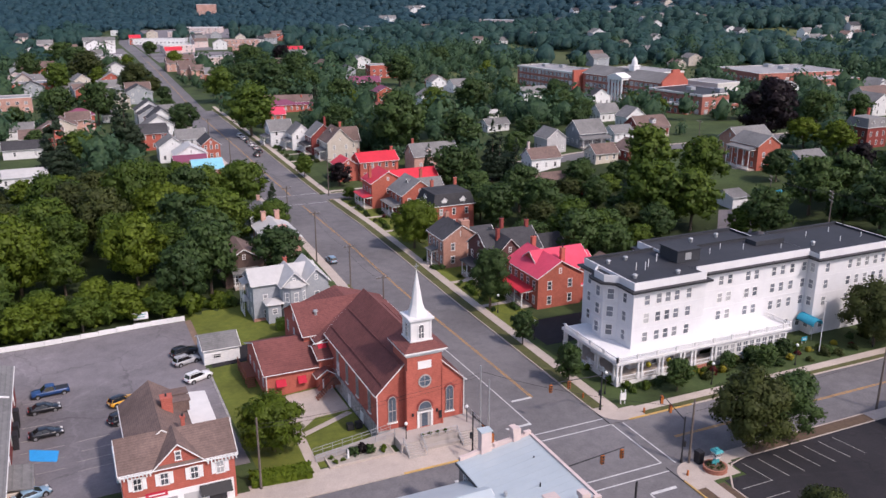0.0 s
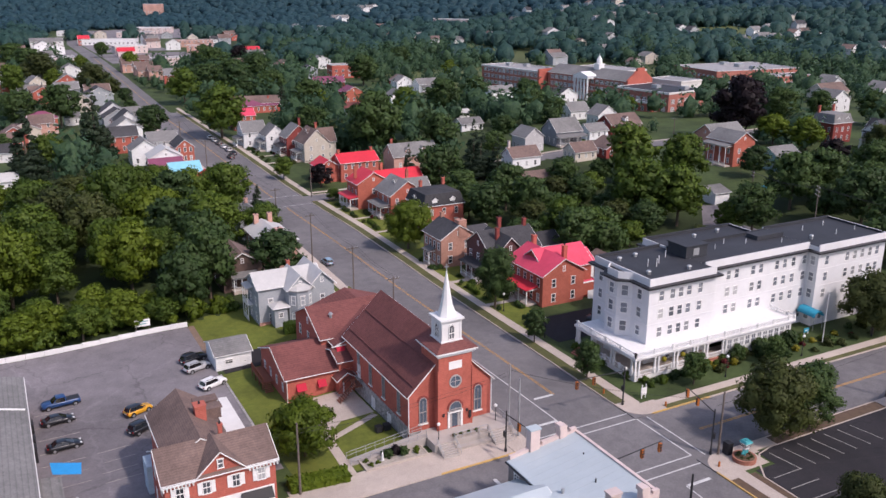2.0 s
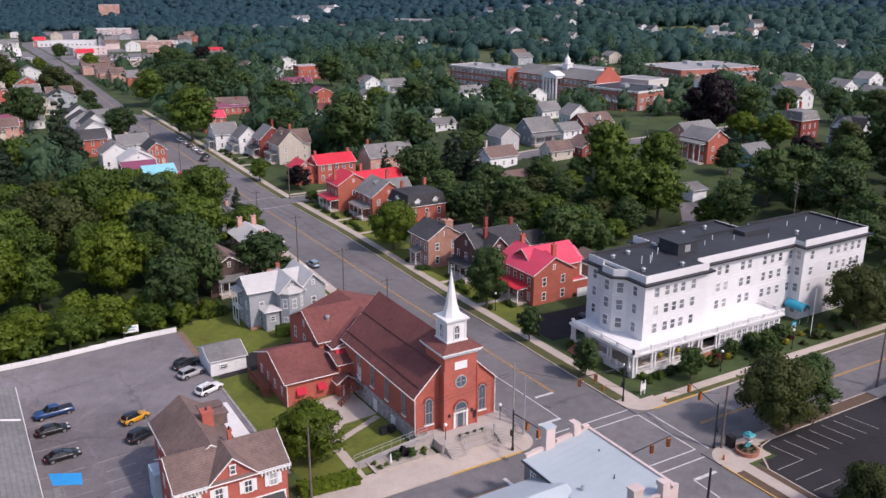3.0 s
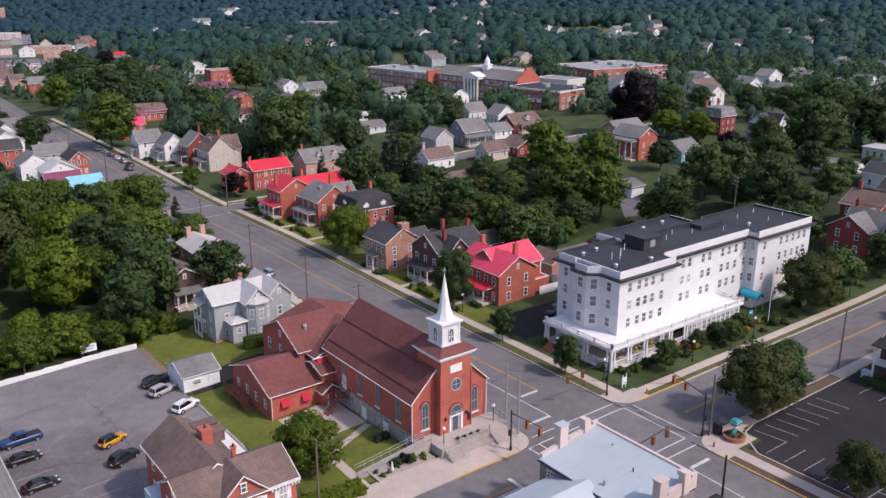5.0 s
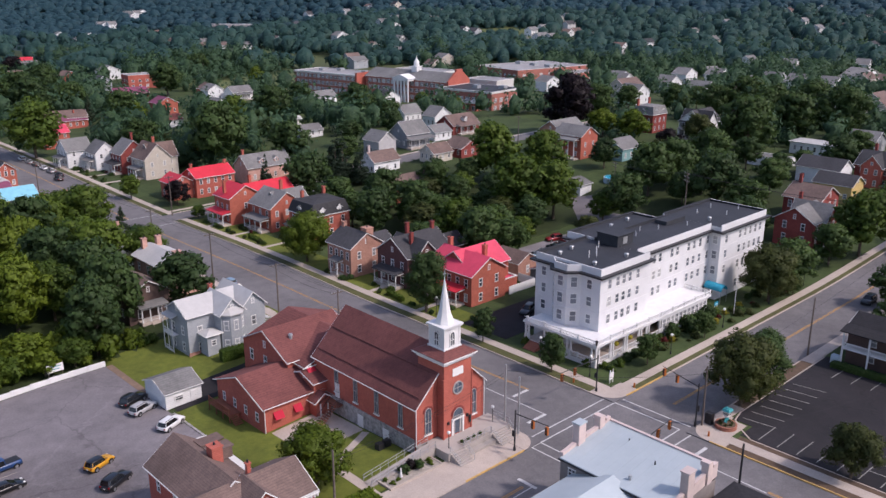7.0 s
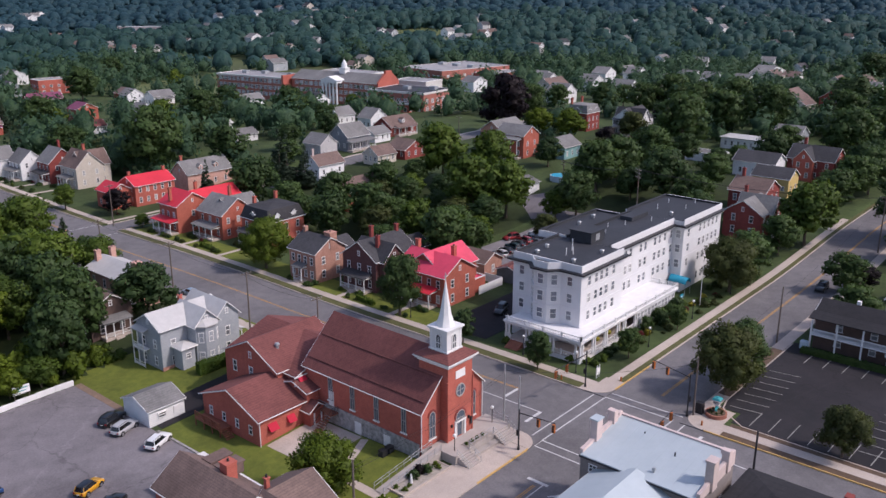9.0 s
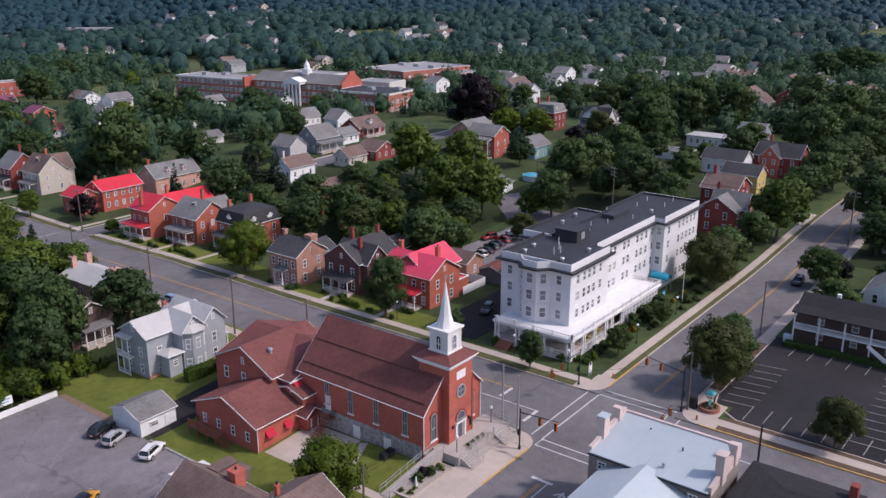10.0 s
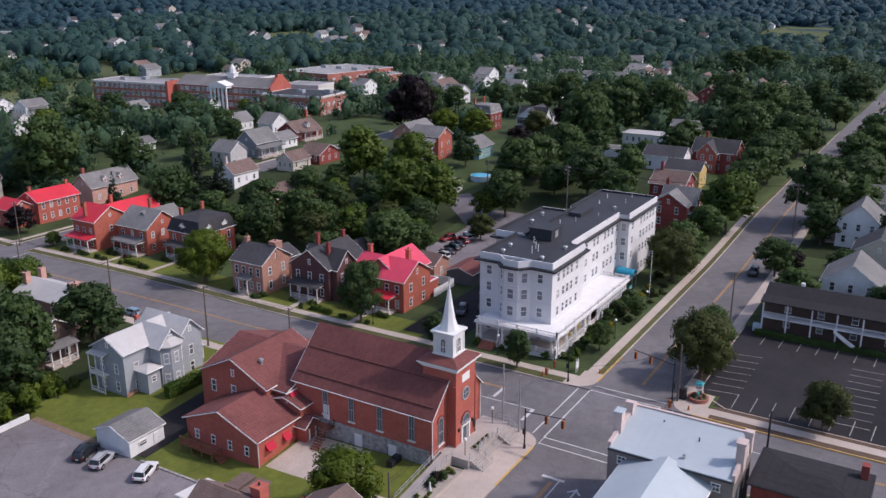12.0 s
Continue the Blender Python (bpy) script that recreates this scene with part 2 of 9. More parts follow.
STEEL = mat("galvanised_steel", (0.42, 0.43, 0.44), (0.34, 0.35, 0.36), 3, 0.5, metal=0.5)
WOOD_POLE = mat("weathered_pole_wood", (0.16, 0.13, 0.11), (0.10, 0.08, 0.07), 3, 0.9)
WOOD_DECK = mat("red_brown_decking", (0.27, 0.10, 0.06), (0.2, 0.075, 0.05), 3, 0.8)
BARK = mat("bark", (0.13, 0.10, 0.075), (0.075, 0.06, 0.045), 4, 0.95, bump=0.5)
CLOTH_RED = mat("red_canvas", (0.50, 0.02, 0.05), (0.42, 0.02, 0.04), 2, 0.8)
CLOTH_BLUE = mat("turquoise_canvas", (0.02, 0.30, 0.44), (0.02, 0.25, 0.37), 2, 0.75)
TARP_BLUE = mat("bright_blue_tarp", (0.02, 0.33, 0.72), (0.02, 0.28, 0.62), 1.5, 0.5)
SIGNAL = mat("signal_yellow_housing", (0.44, 0.13, 0.03), (0.34, 0.10, 0.025), 3, 0.6)
SIGN_TEAL = mat("teal_sign_paint", (0.05, 0.32, 0.34), (0.04, 0.26, 0.28), 2, 0.5)
LAMP_WHITE = mat("opal_globe", (0.82, 0.82, 0.80), (0.78, 0.78, 0.76), 2, 0.3)
RUBBER = mat("tyre_rubber", (0.02, 0.02, 0.02), (0.03, 0.03, 0.03), 5, 0.85)
RIM = mat("alloy_rim", (0.45, 0.45, 0.46), (0.3, 0.3, 0.31), 5, 0.35, metal=0.7)
RED_LENS = mat("red_lens", (0.35, 0.01, 0.01), None, 5, 0.2)
CLEAR_LENS = mat("clear_lens", (0.7, 0.7, 0.7), None, 5, 0.15)
POOL_WATER = mat("pool_water", (0.05, 0.45, 0.62), (0.04, 0.38, 0.55), 1, 0.1)
CAR_GLASS = mat("car_glass", (0.015, 0.017, 0.02), (0.01, 0.011, 0.013), 1, 0.08, spec=0.6)
RUST_DIRT = mat("orange_gravel_dirt", (0.25, 0.165, 0.12), (0.16, 0.115, 0.085), 1.2, 0.95, bump=0.3)
PAVER = mat("red_brick_pavers", (0.36, 0.15, 0.10), (0.27, 0.11, 0.08), 2, 0.9)

LEAF_A = leaf("leaf_green", (0.040, 0.072, 0.012), (0.064, 0.108, 0.015), (0.108, 0.160, 0.018))
LEAF_O = leaf("leaf_olive", (0.036, 0.047, 0.014), (0.052, 0.068, 0.018), (0.076, 0.092, 0.024))
LEAF_B = leaf("leaf_dark", (0.030, 0.058, 0.020), (0.046, 0.084, 0.024), (0.070, 0.118, 0.030))
LEAF_C = leaf("leaf_bright", (0.062, 0.096, 0.008), (0.092, 0.136, 0.011), (0.134, 0.184, 0.016))
LEAF_D = leaf("leaf_purple", (0.006, 0.004, 0.005), (0.010, 0.006, 0.008), (0.016, 0.009, 0.012))
LEAF_E = leaf("needle_dark", (0.020, 0.036, 0.022), (0.032, 0.054, 0.030), (0.046, 0.070, 0.036))
LEAF_Y = leaf("leaf_yellow", (0.22, 0.20, 0.02), (0.32, 0.28, 0.03), (0.42, 0.36, 0.05))
LEAF_R = leaf("leaf_crimson", (0.08, 0.012, 0.015), (0.12, 0.018, 0.02), (0.17, 0.03, 0.03))
# Far town leaves: green lifted and blued in colour, in place of thin haze.
HAZED_FAR_LEAF = leaf("hazed_far_leaf", (0.026, 0.062, 0.036), (0.044, 0.092, 0.046), (0.076, 0.136, 0.054), 0.10, 0.4, 1.0)
# Hill and valley leaves: distance haze is painted into both colours as blue.
HAZED_HILL_LEAF = leaf("hazed_hill_leaf", (0.015, 0.050, 0.068), (0.021, 0.062, 0.080), (0.030, 0.078, 0.092), 0.03, 0.3, 0.35)
HAZED_VALLEY_LEAF = leaf("hazed_valley_leaf", (0.019, 0.056, 0.054), (0.029, 0.076, 0.066), (0.048, 0.106, 0.078), 0.05, 0.4, 0.6)


def pane_mat(name="window_glass", lift=1.0):
    """Window glass; dim room, blinds, curtains and sky reflection are painted tones that differ from window to window.
    """
    m = bpy.data.materials.new(name)
    m.use_nodes = True
    n, L = m.node_tree.nodes, m.node_tree.links
    b = n["Principled BSDF"]
    b.inputs["Roughness"].default_value, b.inputs["Specular IOR Level"].default_value = 0.06, 0.6
    oi = n.new("ShaderNodeObjectInfo")
    r = n.new("ShaderNodeValToRGB")
    el = r.color_ramp.elements
    # lift pales the dark tones, painting reflected sky into the glass
    el[0].color, el[1].color = (0.03 * lift, 0.034 * lift, 0.04 * lift, 1), (0.46, 0.46, 0.46, 1)
    el.new(0.5).color = (0.075 * lift, 0.08 * lift, 0.092 * lift, 1)
    el.new(0.78).color = (0.22, 0.225, 0.235, 1)
    L.new(oi.outputs["Random"], r.inputs[0])
    L.new(r.outputs[0], b.inputs["Base Color"])
    return m


PANE = pane_mat()
PANE_PALE = pane_mat("blinds_and_sky_glass", 2.6)
LEADED = mat("leaded_glass", (0.10, 0.13, 0.17), (0.055, 0.07, 0.095), 3, 0.2, spec=0.5)
STUCCO_AGED = mat("aged_stucco", (0.27, 0.235, 0.22), (0.19, 0.165, 0.155), 0.9, 0.9, patch=0.25, bump=0.1)
STONE_TRIM = mat("gray_stone_trim", (0.38, 0.35, 0.34), (0.30, 0.28, 0.27), 2, 0.85)

# ---- lie of the land ----


def ss(lo, hi, v):
    t = min(1.0, max(0.0, (v - lo) / (hi - lo)))
    return t * t * (3 - 2 * t)


def gz(x, y):
    """Height of the ground: the crossing stands highest, the lot behind the church lies low, hills close the valley."""
    z = 1.8 - 1.2 * ss(85, 160, y) - 1.0 * ss(160, 240, y) + 0.8 * ss(240, 330, y)
    w = (1 - ss(14, 46, x)) * 1.3 + (1 - ss(-10, 14, x)) * 0.8
    z -= w * ss(88, 114, y) * (1 - ss(160, 260, y))
    west = 128 - 28 * ss(160, 215, y)
    z += 6.0 * ss(west, west + 60, x) * (0.3 + 0.7 * ss(86, 124, y)) * (1 - 0.5 * ss(250, 330, y) - 0.5 * ss(330, 480, y)) * (1 - ss(320, 480, x))     # rise behind the hotel
    d = math.hypot(x, y)
    if d > 450:
        az = math.degrees(math.atan2(x, y))
        foot = 1250 - 620 * ss(5, 42, az) + 120 * ss(60, 85, az)
        if d > foot:
            q = d - foot
            z += 0.10 * q * q / (q + 260) + 4 * noise.noise((x / 190, y / 190, 0.3)) * ss(0, 300, q)
    return z


class Geo:
    """Collects vertices, faces and material slots of one mesh."""

    def __init__(self):
        self.v, self.f, self.m = [], [], []

    def add(self, vs, fs, mi=0):
        k = len(self.v)
        self.v += [tuple(p) for p in vs]
        self.f += [tuple(i + k for i in q) for q in fs]
        self.m += [mi] * len(fs)
        return self

    def box(self, x0, y0, z0, x1, y1, z1, mi=0, M=None):
        vs = [(x, y, z) for z in (z0, z1) for x, y in ((x0, y0), (x1, y0), (x1, y1), (x0, y1))]
        if M:
            vs = [M @ Vector(p) for p in vs]
        return self.add(vs, [(3, 2, 1, 0), (4, 5, 6, 7), (0, 1, 5, 4), (1, 2, 6, 5), (2, 3, 7, 6), (3, 0, 4, 7)], mi)

    def lattice(self, xs, zs, solid, y0, y1, mi=0):
        """An upright grid of bars in one piece: the cells that solid(i, k) names, from depth y0 to y1."""
        ids, vs, fs = {}, [], []

        def at(i, k, y):
            if (i, k, y) not in ids:
                ids[i, k, y] = len(vs)
                vs.append((xs[i], y, zs[k]))
            return ids[i, k, y]
        cells = {(i, k) for i in range(len(xs) - 1) for k in range(len(zs) - 1) if solid(i, k)}
        for i, k in sorted(cells):
            fs.append((at(i, k, y0), at(i + 1, k, y0), at(i + 1, k + 1, y0), at(i, k + 1, y0)))
            for (di, dk), (a, b) in (((0, -1), ((0, 0), (1, 0))), ((1, 0), ((1, 0), (1, 1))), ((0, 1), ((1, 1), (0, 1))), ((-1, 0), ((0, 1), (0, 0)))):
                if (i + di, k + dk) not in cells:
                    p, q = (i + a[0], k + a[1]), (i + b[0], k + b[1])
                    fs.append((at(*p, y1), at(*q, y1), at(*q, y0), at(*p, y0)))
        return self.add(vs, fs, mi)

    def arc(self, z, r0, r1, n, y0, y1, turn=math.pi, mi=0, x=0.0):
        """A half-round or full band in one piece, centre (x, z), from depth y0 to y1."""
        full = turn > 4
        c = n if full else n + 1
        vs = [(x + r * math.cos(turn * i / n), y, z + r * math.sin(turn * i / n)) for i in range(c) for r, y in ((r0, y0), (r0, y1), (r1, y1), (r1, y0))]
        fs = []
        for i in range(n):
            j = (i + 1) % c
            fs += [(4 * i + a, 4 * j + a, 4 * j + (a + 1) % 4, 4 * i + (a + 1) % 4) for a in range(4)]
        if not full:
            fs += [(3, 2, 1, 0), tuple(4 * n + a for a in range(4))]
        return self.add(vs, fs, mi)

    def prism(self, pts, p0, p1, mi=0):
        """Extrude a closed polygon: pts are 3D offsets, from place p0 to place p1."""
        n = len(pts)
        vs = [Vector(p0) + Vector(p) for p in pts] + [Vector(p1) + Vector(p) for p in pts]
        fs = [tuple(range(n - 1, -1, -1)), tuple(range(n, 2 * n))] + [(i, (i + 1) % n, n + (i + 1) % n, n + i) for i in range(n)]
        return self.add(vs, fs, mi)

    def cyl(self, p0, p1, r0, r1=None, n=8, mi=0):
        r1 = r0 if r1 is None else r1
        p0, p1 = Vector(p0), Vector(p1)
        w = (p1 - p0).normalized()
        u = w.orthogonal().normalized()
        s = w.cross(u)
        ring = [u * math.cos(2 * math.pi * i / n) + s * math.sin(2 * math.pi * i / n) for i in range(n)]
        vs = [p0 + q * r0 for q in ring] + [p1 + q * r1 for q in ring]
        fs = [(i, (i + 1) % n, n + (i + 1) % n, n + i) for i in range(n)] + [tuple(range(n - 1, -1, -1)), tuple(range(n, 2 * n))]
        return self.add(vs, fs, mi)

    def loft(self, rings, mi=0):
        """Skin a run of rings of equally many points, with both ends closed."""
        n = len(rings[0])
        fs = [tuple(range(n - 1, -1, -1)), tuple(range((len(rings) - 1) * n, len(rings) * n))]
        for k in range(len(rings) - 1):
            fs += [(k * n + i, k * n + (i + 1) % n, (k + 1) * n + (i + 1) % n, (k + 1) * n + i) for i in range(n)]
        return self.add([p for r in rings for p in r], fs, mi)

    def ball(self, c, r, n=8, k=5, mi=0, sz=1.0):
        vs, fs = [(c[0], c[1], c[2] - r * sz)], []
        for j in range(1, k):
            t = math.pi * j / k
            for i in range(n):
                p = 2 * math.pi * i / n
                vs.append((c[0] + r * math.sin(t) * math.cos(p), c[1] + r * math.sin(t) * math.sin(p), c[2] - r * sz * math.cos(t)))
        vs.append((c[0], c[1], c[2] + r * sz))
        for i in range(n):
            fs.append((0, 1 + (i + 1) % n, 1 + i))
            fs.append((len(vs) - 1, 1 + (k - 2) * n + i, 1 + (k - 2) * n + (i + 1) % n))
            for j in range(k - 2):
                o = 1 + j * n
                fs.append((o + i, o + (i + 1) % n, o + n + (i + 1) % n, o + n + i))
        return self.add(vs, fs, mi)

    def data(self, name, mats, smooth=False):
        me = bpy.data.meshes.new(name)
        me.from_pydata(self.v, [], self.f)
        mats = mats if isinstance(mats, (list, tuple)) else [mats]
        for q in mats:
            me.materials.append(q)
        if len(mats) > 1:
            me.polygons.foreach_set("material_index", self.m)
        if smooth:
            me.polygons.foreach_set("use_smooth", [True] * len(self.f))
        me.update()
        return me


def part(name, g, mats, parent=None, label="", smooth=False, m=None):
    """One mesh object under a thing or a part. g: a Geo or mesh data."""
    ob = new(name, g.data(name, mats, smooth) if isinstance(g, Geo) else g)
    if parent:
        ob.parent = parent
    if m is not None:
        ob.matrix_basis = m
    return tagged(ob, label) if label else ob


def thing(name, x, y, label, category, rz=0, z=None, group="", kind=""):
    ob = new(name)
    ob.empty_display_size = 0.5
    ob.matrix_basis = pose(x, y, gz(x, y) if z is None else z, 0, 0, rz)
    return tagged(ob, label, category, group, kind)


def solo(name, g, mats, x, y, label, category, rz=0, z=None, group="", kind="", smooth=False):
    """A thing that is one mesh."""
    ob = part(name, g, mats, None, "", smooth, pose(x, y, gz(x, y) if z is None else z, 0, 0, rz))
    return tagged(ob, label, category, group, kind)


def lean(y):
    """How far the main street has drifted east at y."""
    return 0.0315 * (min(max(y, 95.0), 200.0) - 95.0)


def drape(name, x0, x1, y0, y1, top, material, step=3.0, skirt=0.35, label="", category="", kind="structure", parent=None):
    """A slab laid over the land: its top `top` above the ground, with a skirt into it."""
    nx, ny = max(1, math.ceil((x1 - x0) / step)), max(1, math.ceil((y1 - y0) / step))
    g = Geo()
    vs = []
    along = 44 <= x0 and x1 <= 80 and y1 - y0 > 15          # beside the main street, which leans east up the town
    for j in range(ny + 1):
        for i in range(nx + 1):
            x, y = x0 + (x1 - x0) * i / nx, y0 + (y1 - y0) * j / ny
            if along:
                x += lean(y)
            vs.append((x, y, gz(x, y) + top))
    w = nx + 1
    fs = [(j * w + i, j * w + i + 1, (j + 1) * w + i + 1, (j + 1) * w + i) for j in range(ny) for i in range(nx)]
    rim = [i for i in range(nx)] + [j * w + nx for j in range(ny)] + [ny * w + i for i in range(nx, 0, -1)] + [j * w for j in range(ny, 0, -1)]
    k = len(vs)
    vs += [(vs[i][0], vs[i][1], vs[i][2] - skirt) for i in rim]
    n = len(rim)
    fs += [(rim[(i + 1) % n], rim[i], k + i, k + (i + 1) % n) for i in range(n)]
    g.add(vs, fs)
    return tagged(part(name, g, material, parent), label, category, "", kind)


def strip(g, pts, width, top):
    """A flat ribbon over the land through pts (x, y)."""
    P = [Vector((*p, 0)) for p in pts]
    dense = []
    for a0, b0 in zip(P, P[1:]):
        n = max(1, int((b0 - a0).length / 2.5))
        dense += [a0.lerp(b0, i / n) for i in range(n)]
    dense.append(P[-1])
    vs = []
    for i, p in enumerate(dense):
        w = (dense[min(i + 1, len(dense) - 1)] - dense[max(i - 1, 0)]).normalized()
        s = Vector((-w.y, w.x, 0)) * width / 2
        for q in (p + s, p - s):
            vs.append((q.x, q.y, gz(q.x, q.y) + top))
    g.add(vs, [(2 * i + 1, 2 * i + 3, 2 * i + 2, 2 * i) for i in range(len(dense) - 1)])


# ---- ground, streets, pavements ----
WEST, EAST, SOUTH, NORTH = 47.6, 64.0, 74.4, 86.4      # kerb lines of the crossing
ROAD2_S, ROAD2_N = 231.0, 238.5                        # the next cross street


def in_road(x, y):
    return WEST < x < EAST and y < 420 or SOUTH < y < NORTH and x < 700 or (ROAD2_S < y < ROAD2_N and EAST <= x < 120)


def lines(lo, hi, cuts, near):
    out = []
    v = lo
    while v < hi:
        out.append(v)
        v += 3.0 if near[0] < v < near[1] else 12.0 if near[0] - 250 < v < near[1] + 300 else 60.0
    out.append(hi)
    out = [q for q in out if all(abs(q - c) > 0.6 for c in cuts)] + [c + s for c in cuts for s in (-0.04, 0.04)]
    return sorted(out)


def build_ground():
    xs = lines(-2600, 3400, (WEST, EAST), (-30, 150))
    ys = lines(-1200, 3600, (SOUTH, NORTH, ROAD2_S, ROAD2_N), (40, 300))
    g = Geo()
    fade = lambda x: ss(25, 44, x) * (1 - ss(72, 92, x))
    vs = [(x + lean(y) * fade(x), y, gz(x + lean(y) * fade(x), y) - (0.45 if in_road(x, y) else 0)) for y in ys for x in xs]
    w = len(xs)
    g.add(vs, [(j * w + i, j * w + i + 1, (j + 1) * w + i + 1, (j + 1) * w + i) for j in range(len(ys) - 1) for i in range(w - 1)])
    for k, f in enumerate(g.f):
        x, y = (sum(g.v[i][c] for i in f) / 4 for c in (0, 1))
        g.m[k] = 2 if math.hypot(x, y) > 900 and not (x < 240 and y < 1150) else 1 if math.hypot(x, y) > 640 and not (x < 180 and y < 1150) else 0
    tagged(part("ground", g, [GRASS, UNDERGROWTH, HAZED_HILL_FLOOR], None, "", True), "grassy town ground rising to wooded hills", "ground", "", "structure")


build_ground()
RD = -0.12
drape("road", WEST, EAST, -150, 420, RD, ASPHALT, 4, 0.3, "worn gray asphalt main street through town", "road")
drape("road", EAST, 700, SOUTH, NORTH, RD, ASPHALT, 4, 0.3, "gray asphalt cross street", "road")
drape("road", -200, WEST, SOUTH, NORTH, RD, ASPHALT, 4, 0.3, "gray asphalt cross street beside the church", "road")
drape("road", EAST + 3.3, 120, ROAD2_S, ROAD2_N, RD, ASPHALT, 4, 0.3, "narrow asphalt side street", "road")

# ---- makers: windows, walls, roofs, houses ----
CACHE = {}


def window_data(w, h, arch=False, trim=TRIM, bars=1, glass=PANE):
    key = (round(w, 2), round(h, 2), arch, trim.name, bars, glass.name)
    if key not in CACHE:
        g, t, p = Geo(), 0.09, 0.07
        hh = h - w / 2 if arch else h
        xs = [-w / 2 - 0.06, -w / 2, -w / 2 + t, w / 2 - t, w / 2, w / 2 + 0.06]
        if bars > 1:
            xs[3:3] = [-0.025, 0.025]
        zs = [-0.1, 0.0, hh * 0.5 - 0.035, hh * 0.5 + 0.035] + ([hh] if arch else [h - t, h + 0.04])
        nx = len(xs) - 2

        def solid(i, k):
            if k == 0 or not arch and k == 4:
                return True
            return i in (1, nx - 1) or 0 < i < nx and (k == 2 or bars > 1 and i == 3)
        g.lattice(xs, zs, solid, -p, 0.06)
        if arch:
            g.arc(hh, w / 2, w / 2 - t, 6, 0.06, -p)
        q = Geo()
        if arch:
            pts = [(-w / 2, 0, 0), (w / 2, 0, 0)] + [(w / 2 * math.cos(math.pi * i / 8), 0, hh + w / 2 * math.sin(math.pi * i / 8)) for i in range(9)]
            q.prism(pts, (0, 0.05, 0), (0, 0.02, 0))
        else:
            q.box(-w / 2, 0.02, 0, w / 2, 0.05, h)
        CACHE[key] = (g.data("window", trim), q.data("pane", glass))
    return CACHE[key]


def window(parent, M, w=0.95, h=1.6, arch=False, trim=TRIM, bars=1, shutters=None, glass=PANE):
    if parent.get("far"):                # one mesh: frame and glass together
        key = ("far", round(w, 1), round(h, 1))
        if key not in CACHE:
            g = Geo()
            if w > 2.0:                  # wide school windows: white mullions
                for u in (-w / 6, w / 6):
                    g.box(u - 0.13, -0.09, 0, u + 0.13, -0.05, h, 0)
            CACHE[key] = g.box(-w / 2, -0.05, 0, w / 2, 0.05, h, 0).box(-w / 2 + 0.12, -0.07, 0.12, w / 2 - 0.12, -0.05, h * 0.5 - 0.05, 1).box(-w / 2 + 0.12, -0.07, h * 0.5 + 0.05, w / 2 - 0.12, -0.05, h - 0.12, 1).data("window", [TRIM, PANE])
        return part("window", CACHE[key], None, parent, "", False, M)
    f, p = window_data(w, h, arch, trim, bars, glass)
    ob = part("window", f, None, parent, "", False, M)
    part("pane", p, None, ob)
    if shutters:
        key = ("shut", round(h, 2), shutters.name)
        if key not in CACHE:
            CACHE[key] = Geo().box(-0.24, -0.05, 0, 0.24, 0.02, h).box(-0.2, -0.065, 0.08, 0.2, -0.05, h * 0.48).box(-0.2, -0.065, h * 0.54, 0.2, -0.05, h - 0.08).data("shutter", shutters)
        for s in (-1, 1):
            part("shutter", CACHE[key], None, ob, "", False, pose(s * (w / 2 + 0.27), 0, 0))
    return ob


TURN_OF = {"S": 0, "E": 90, "N": 180, "W": 270}


def wall_panel(g, side, cx, cy, w, d, z0, z1, holes, depth=0.1):
    """One side of a block with rectangular openings (u, v, width, height) cut into it, with reveals."""
    W = w if side in "SN" else d
    M = Matrix.Translation((cx, cy, z0)) @ pose(0, 0, 0, 0, 0, TURN_OF[side]) @ Matrix.Translation((0, -(d if side in "SN" else w) / 2, 0))
    H = z1 - z0
    us = sorted({-W / 2, W / 2, *[v for u, b, q, r in holes for v in (u - q / 2, u + q / 2)]})
    vs = sorted({0.0, H, *[v for u, b, q, r in holes for v in (b, b + r)]})
    P = lambda u, y, v: tuple(M @ Vector((u, y, v)))
    for u0, u1 in zip(us, us[1:]):
        for v0, v1 in zip(vs, vs[1:]):
            um, vm = (u0 + u1) / 2, (v0 + v1) / 2
            if any(abs(um - u) < q / 2 and b < vm < b + r for u, b, q, r in holes):
                continue
            g.add([P(u0, 0, v0), P(u1, 0, v0), P(u1, 0, v1), P(u0, 0, v1)], [(0, 1, 2, 3)])
    for u, b, q, r in holes:
        c = [(u - q / 2, b), (u + q / 2, b), (u + q / 2, b + r), (u - q / 2, b + r)]
        for i in range(4):
            (u0, v0), (u1, v1) = c[i], c[(i + 1) % 4]
            g.add([P(u0, 0, v0), P(u0, depth, v0), P(u1, depth, v1), P(u1, 0, v1)], [(0, 1, 2, 3)])
        g.add([P(c[i][0], depth, c[i][1]) for i in range(4)], [(0, 1, 2, 3)])
    return M


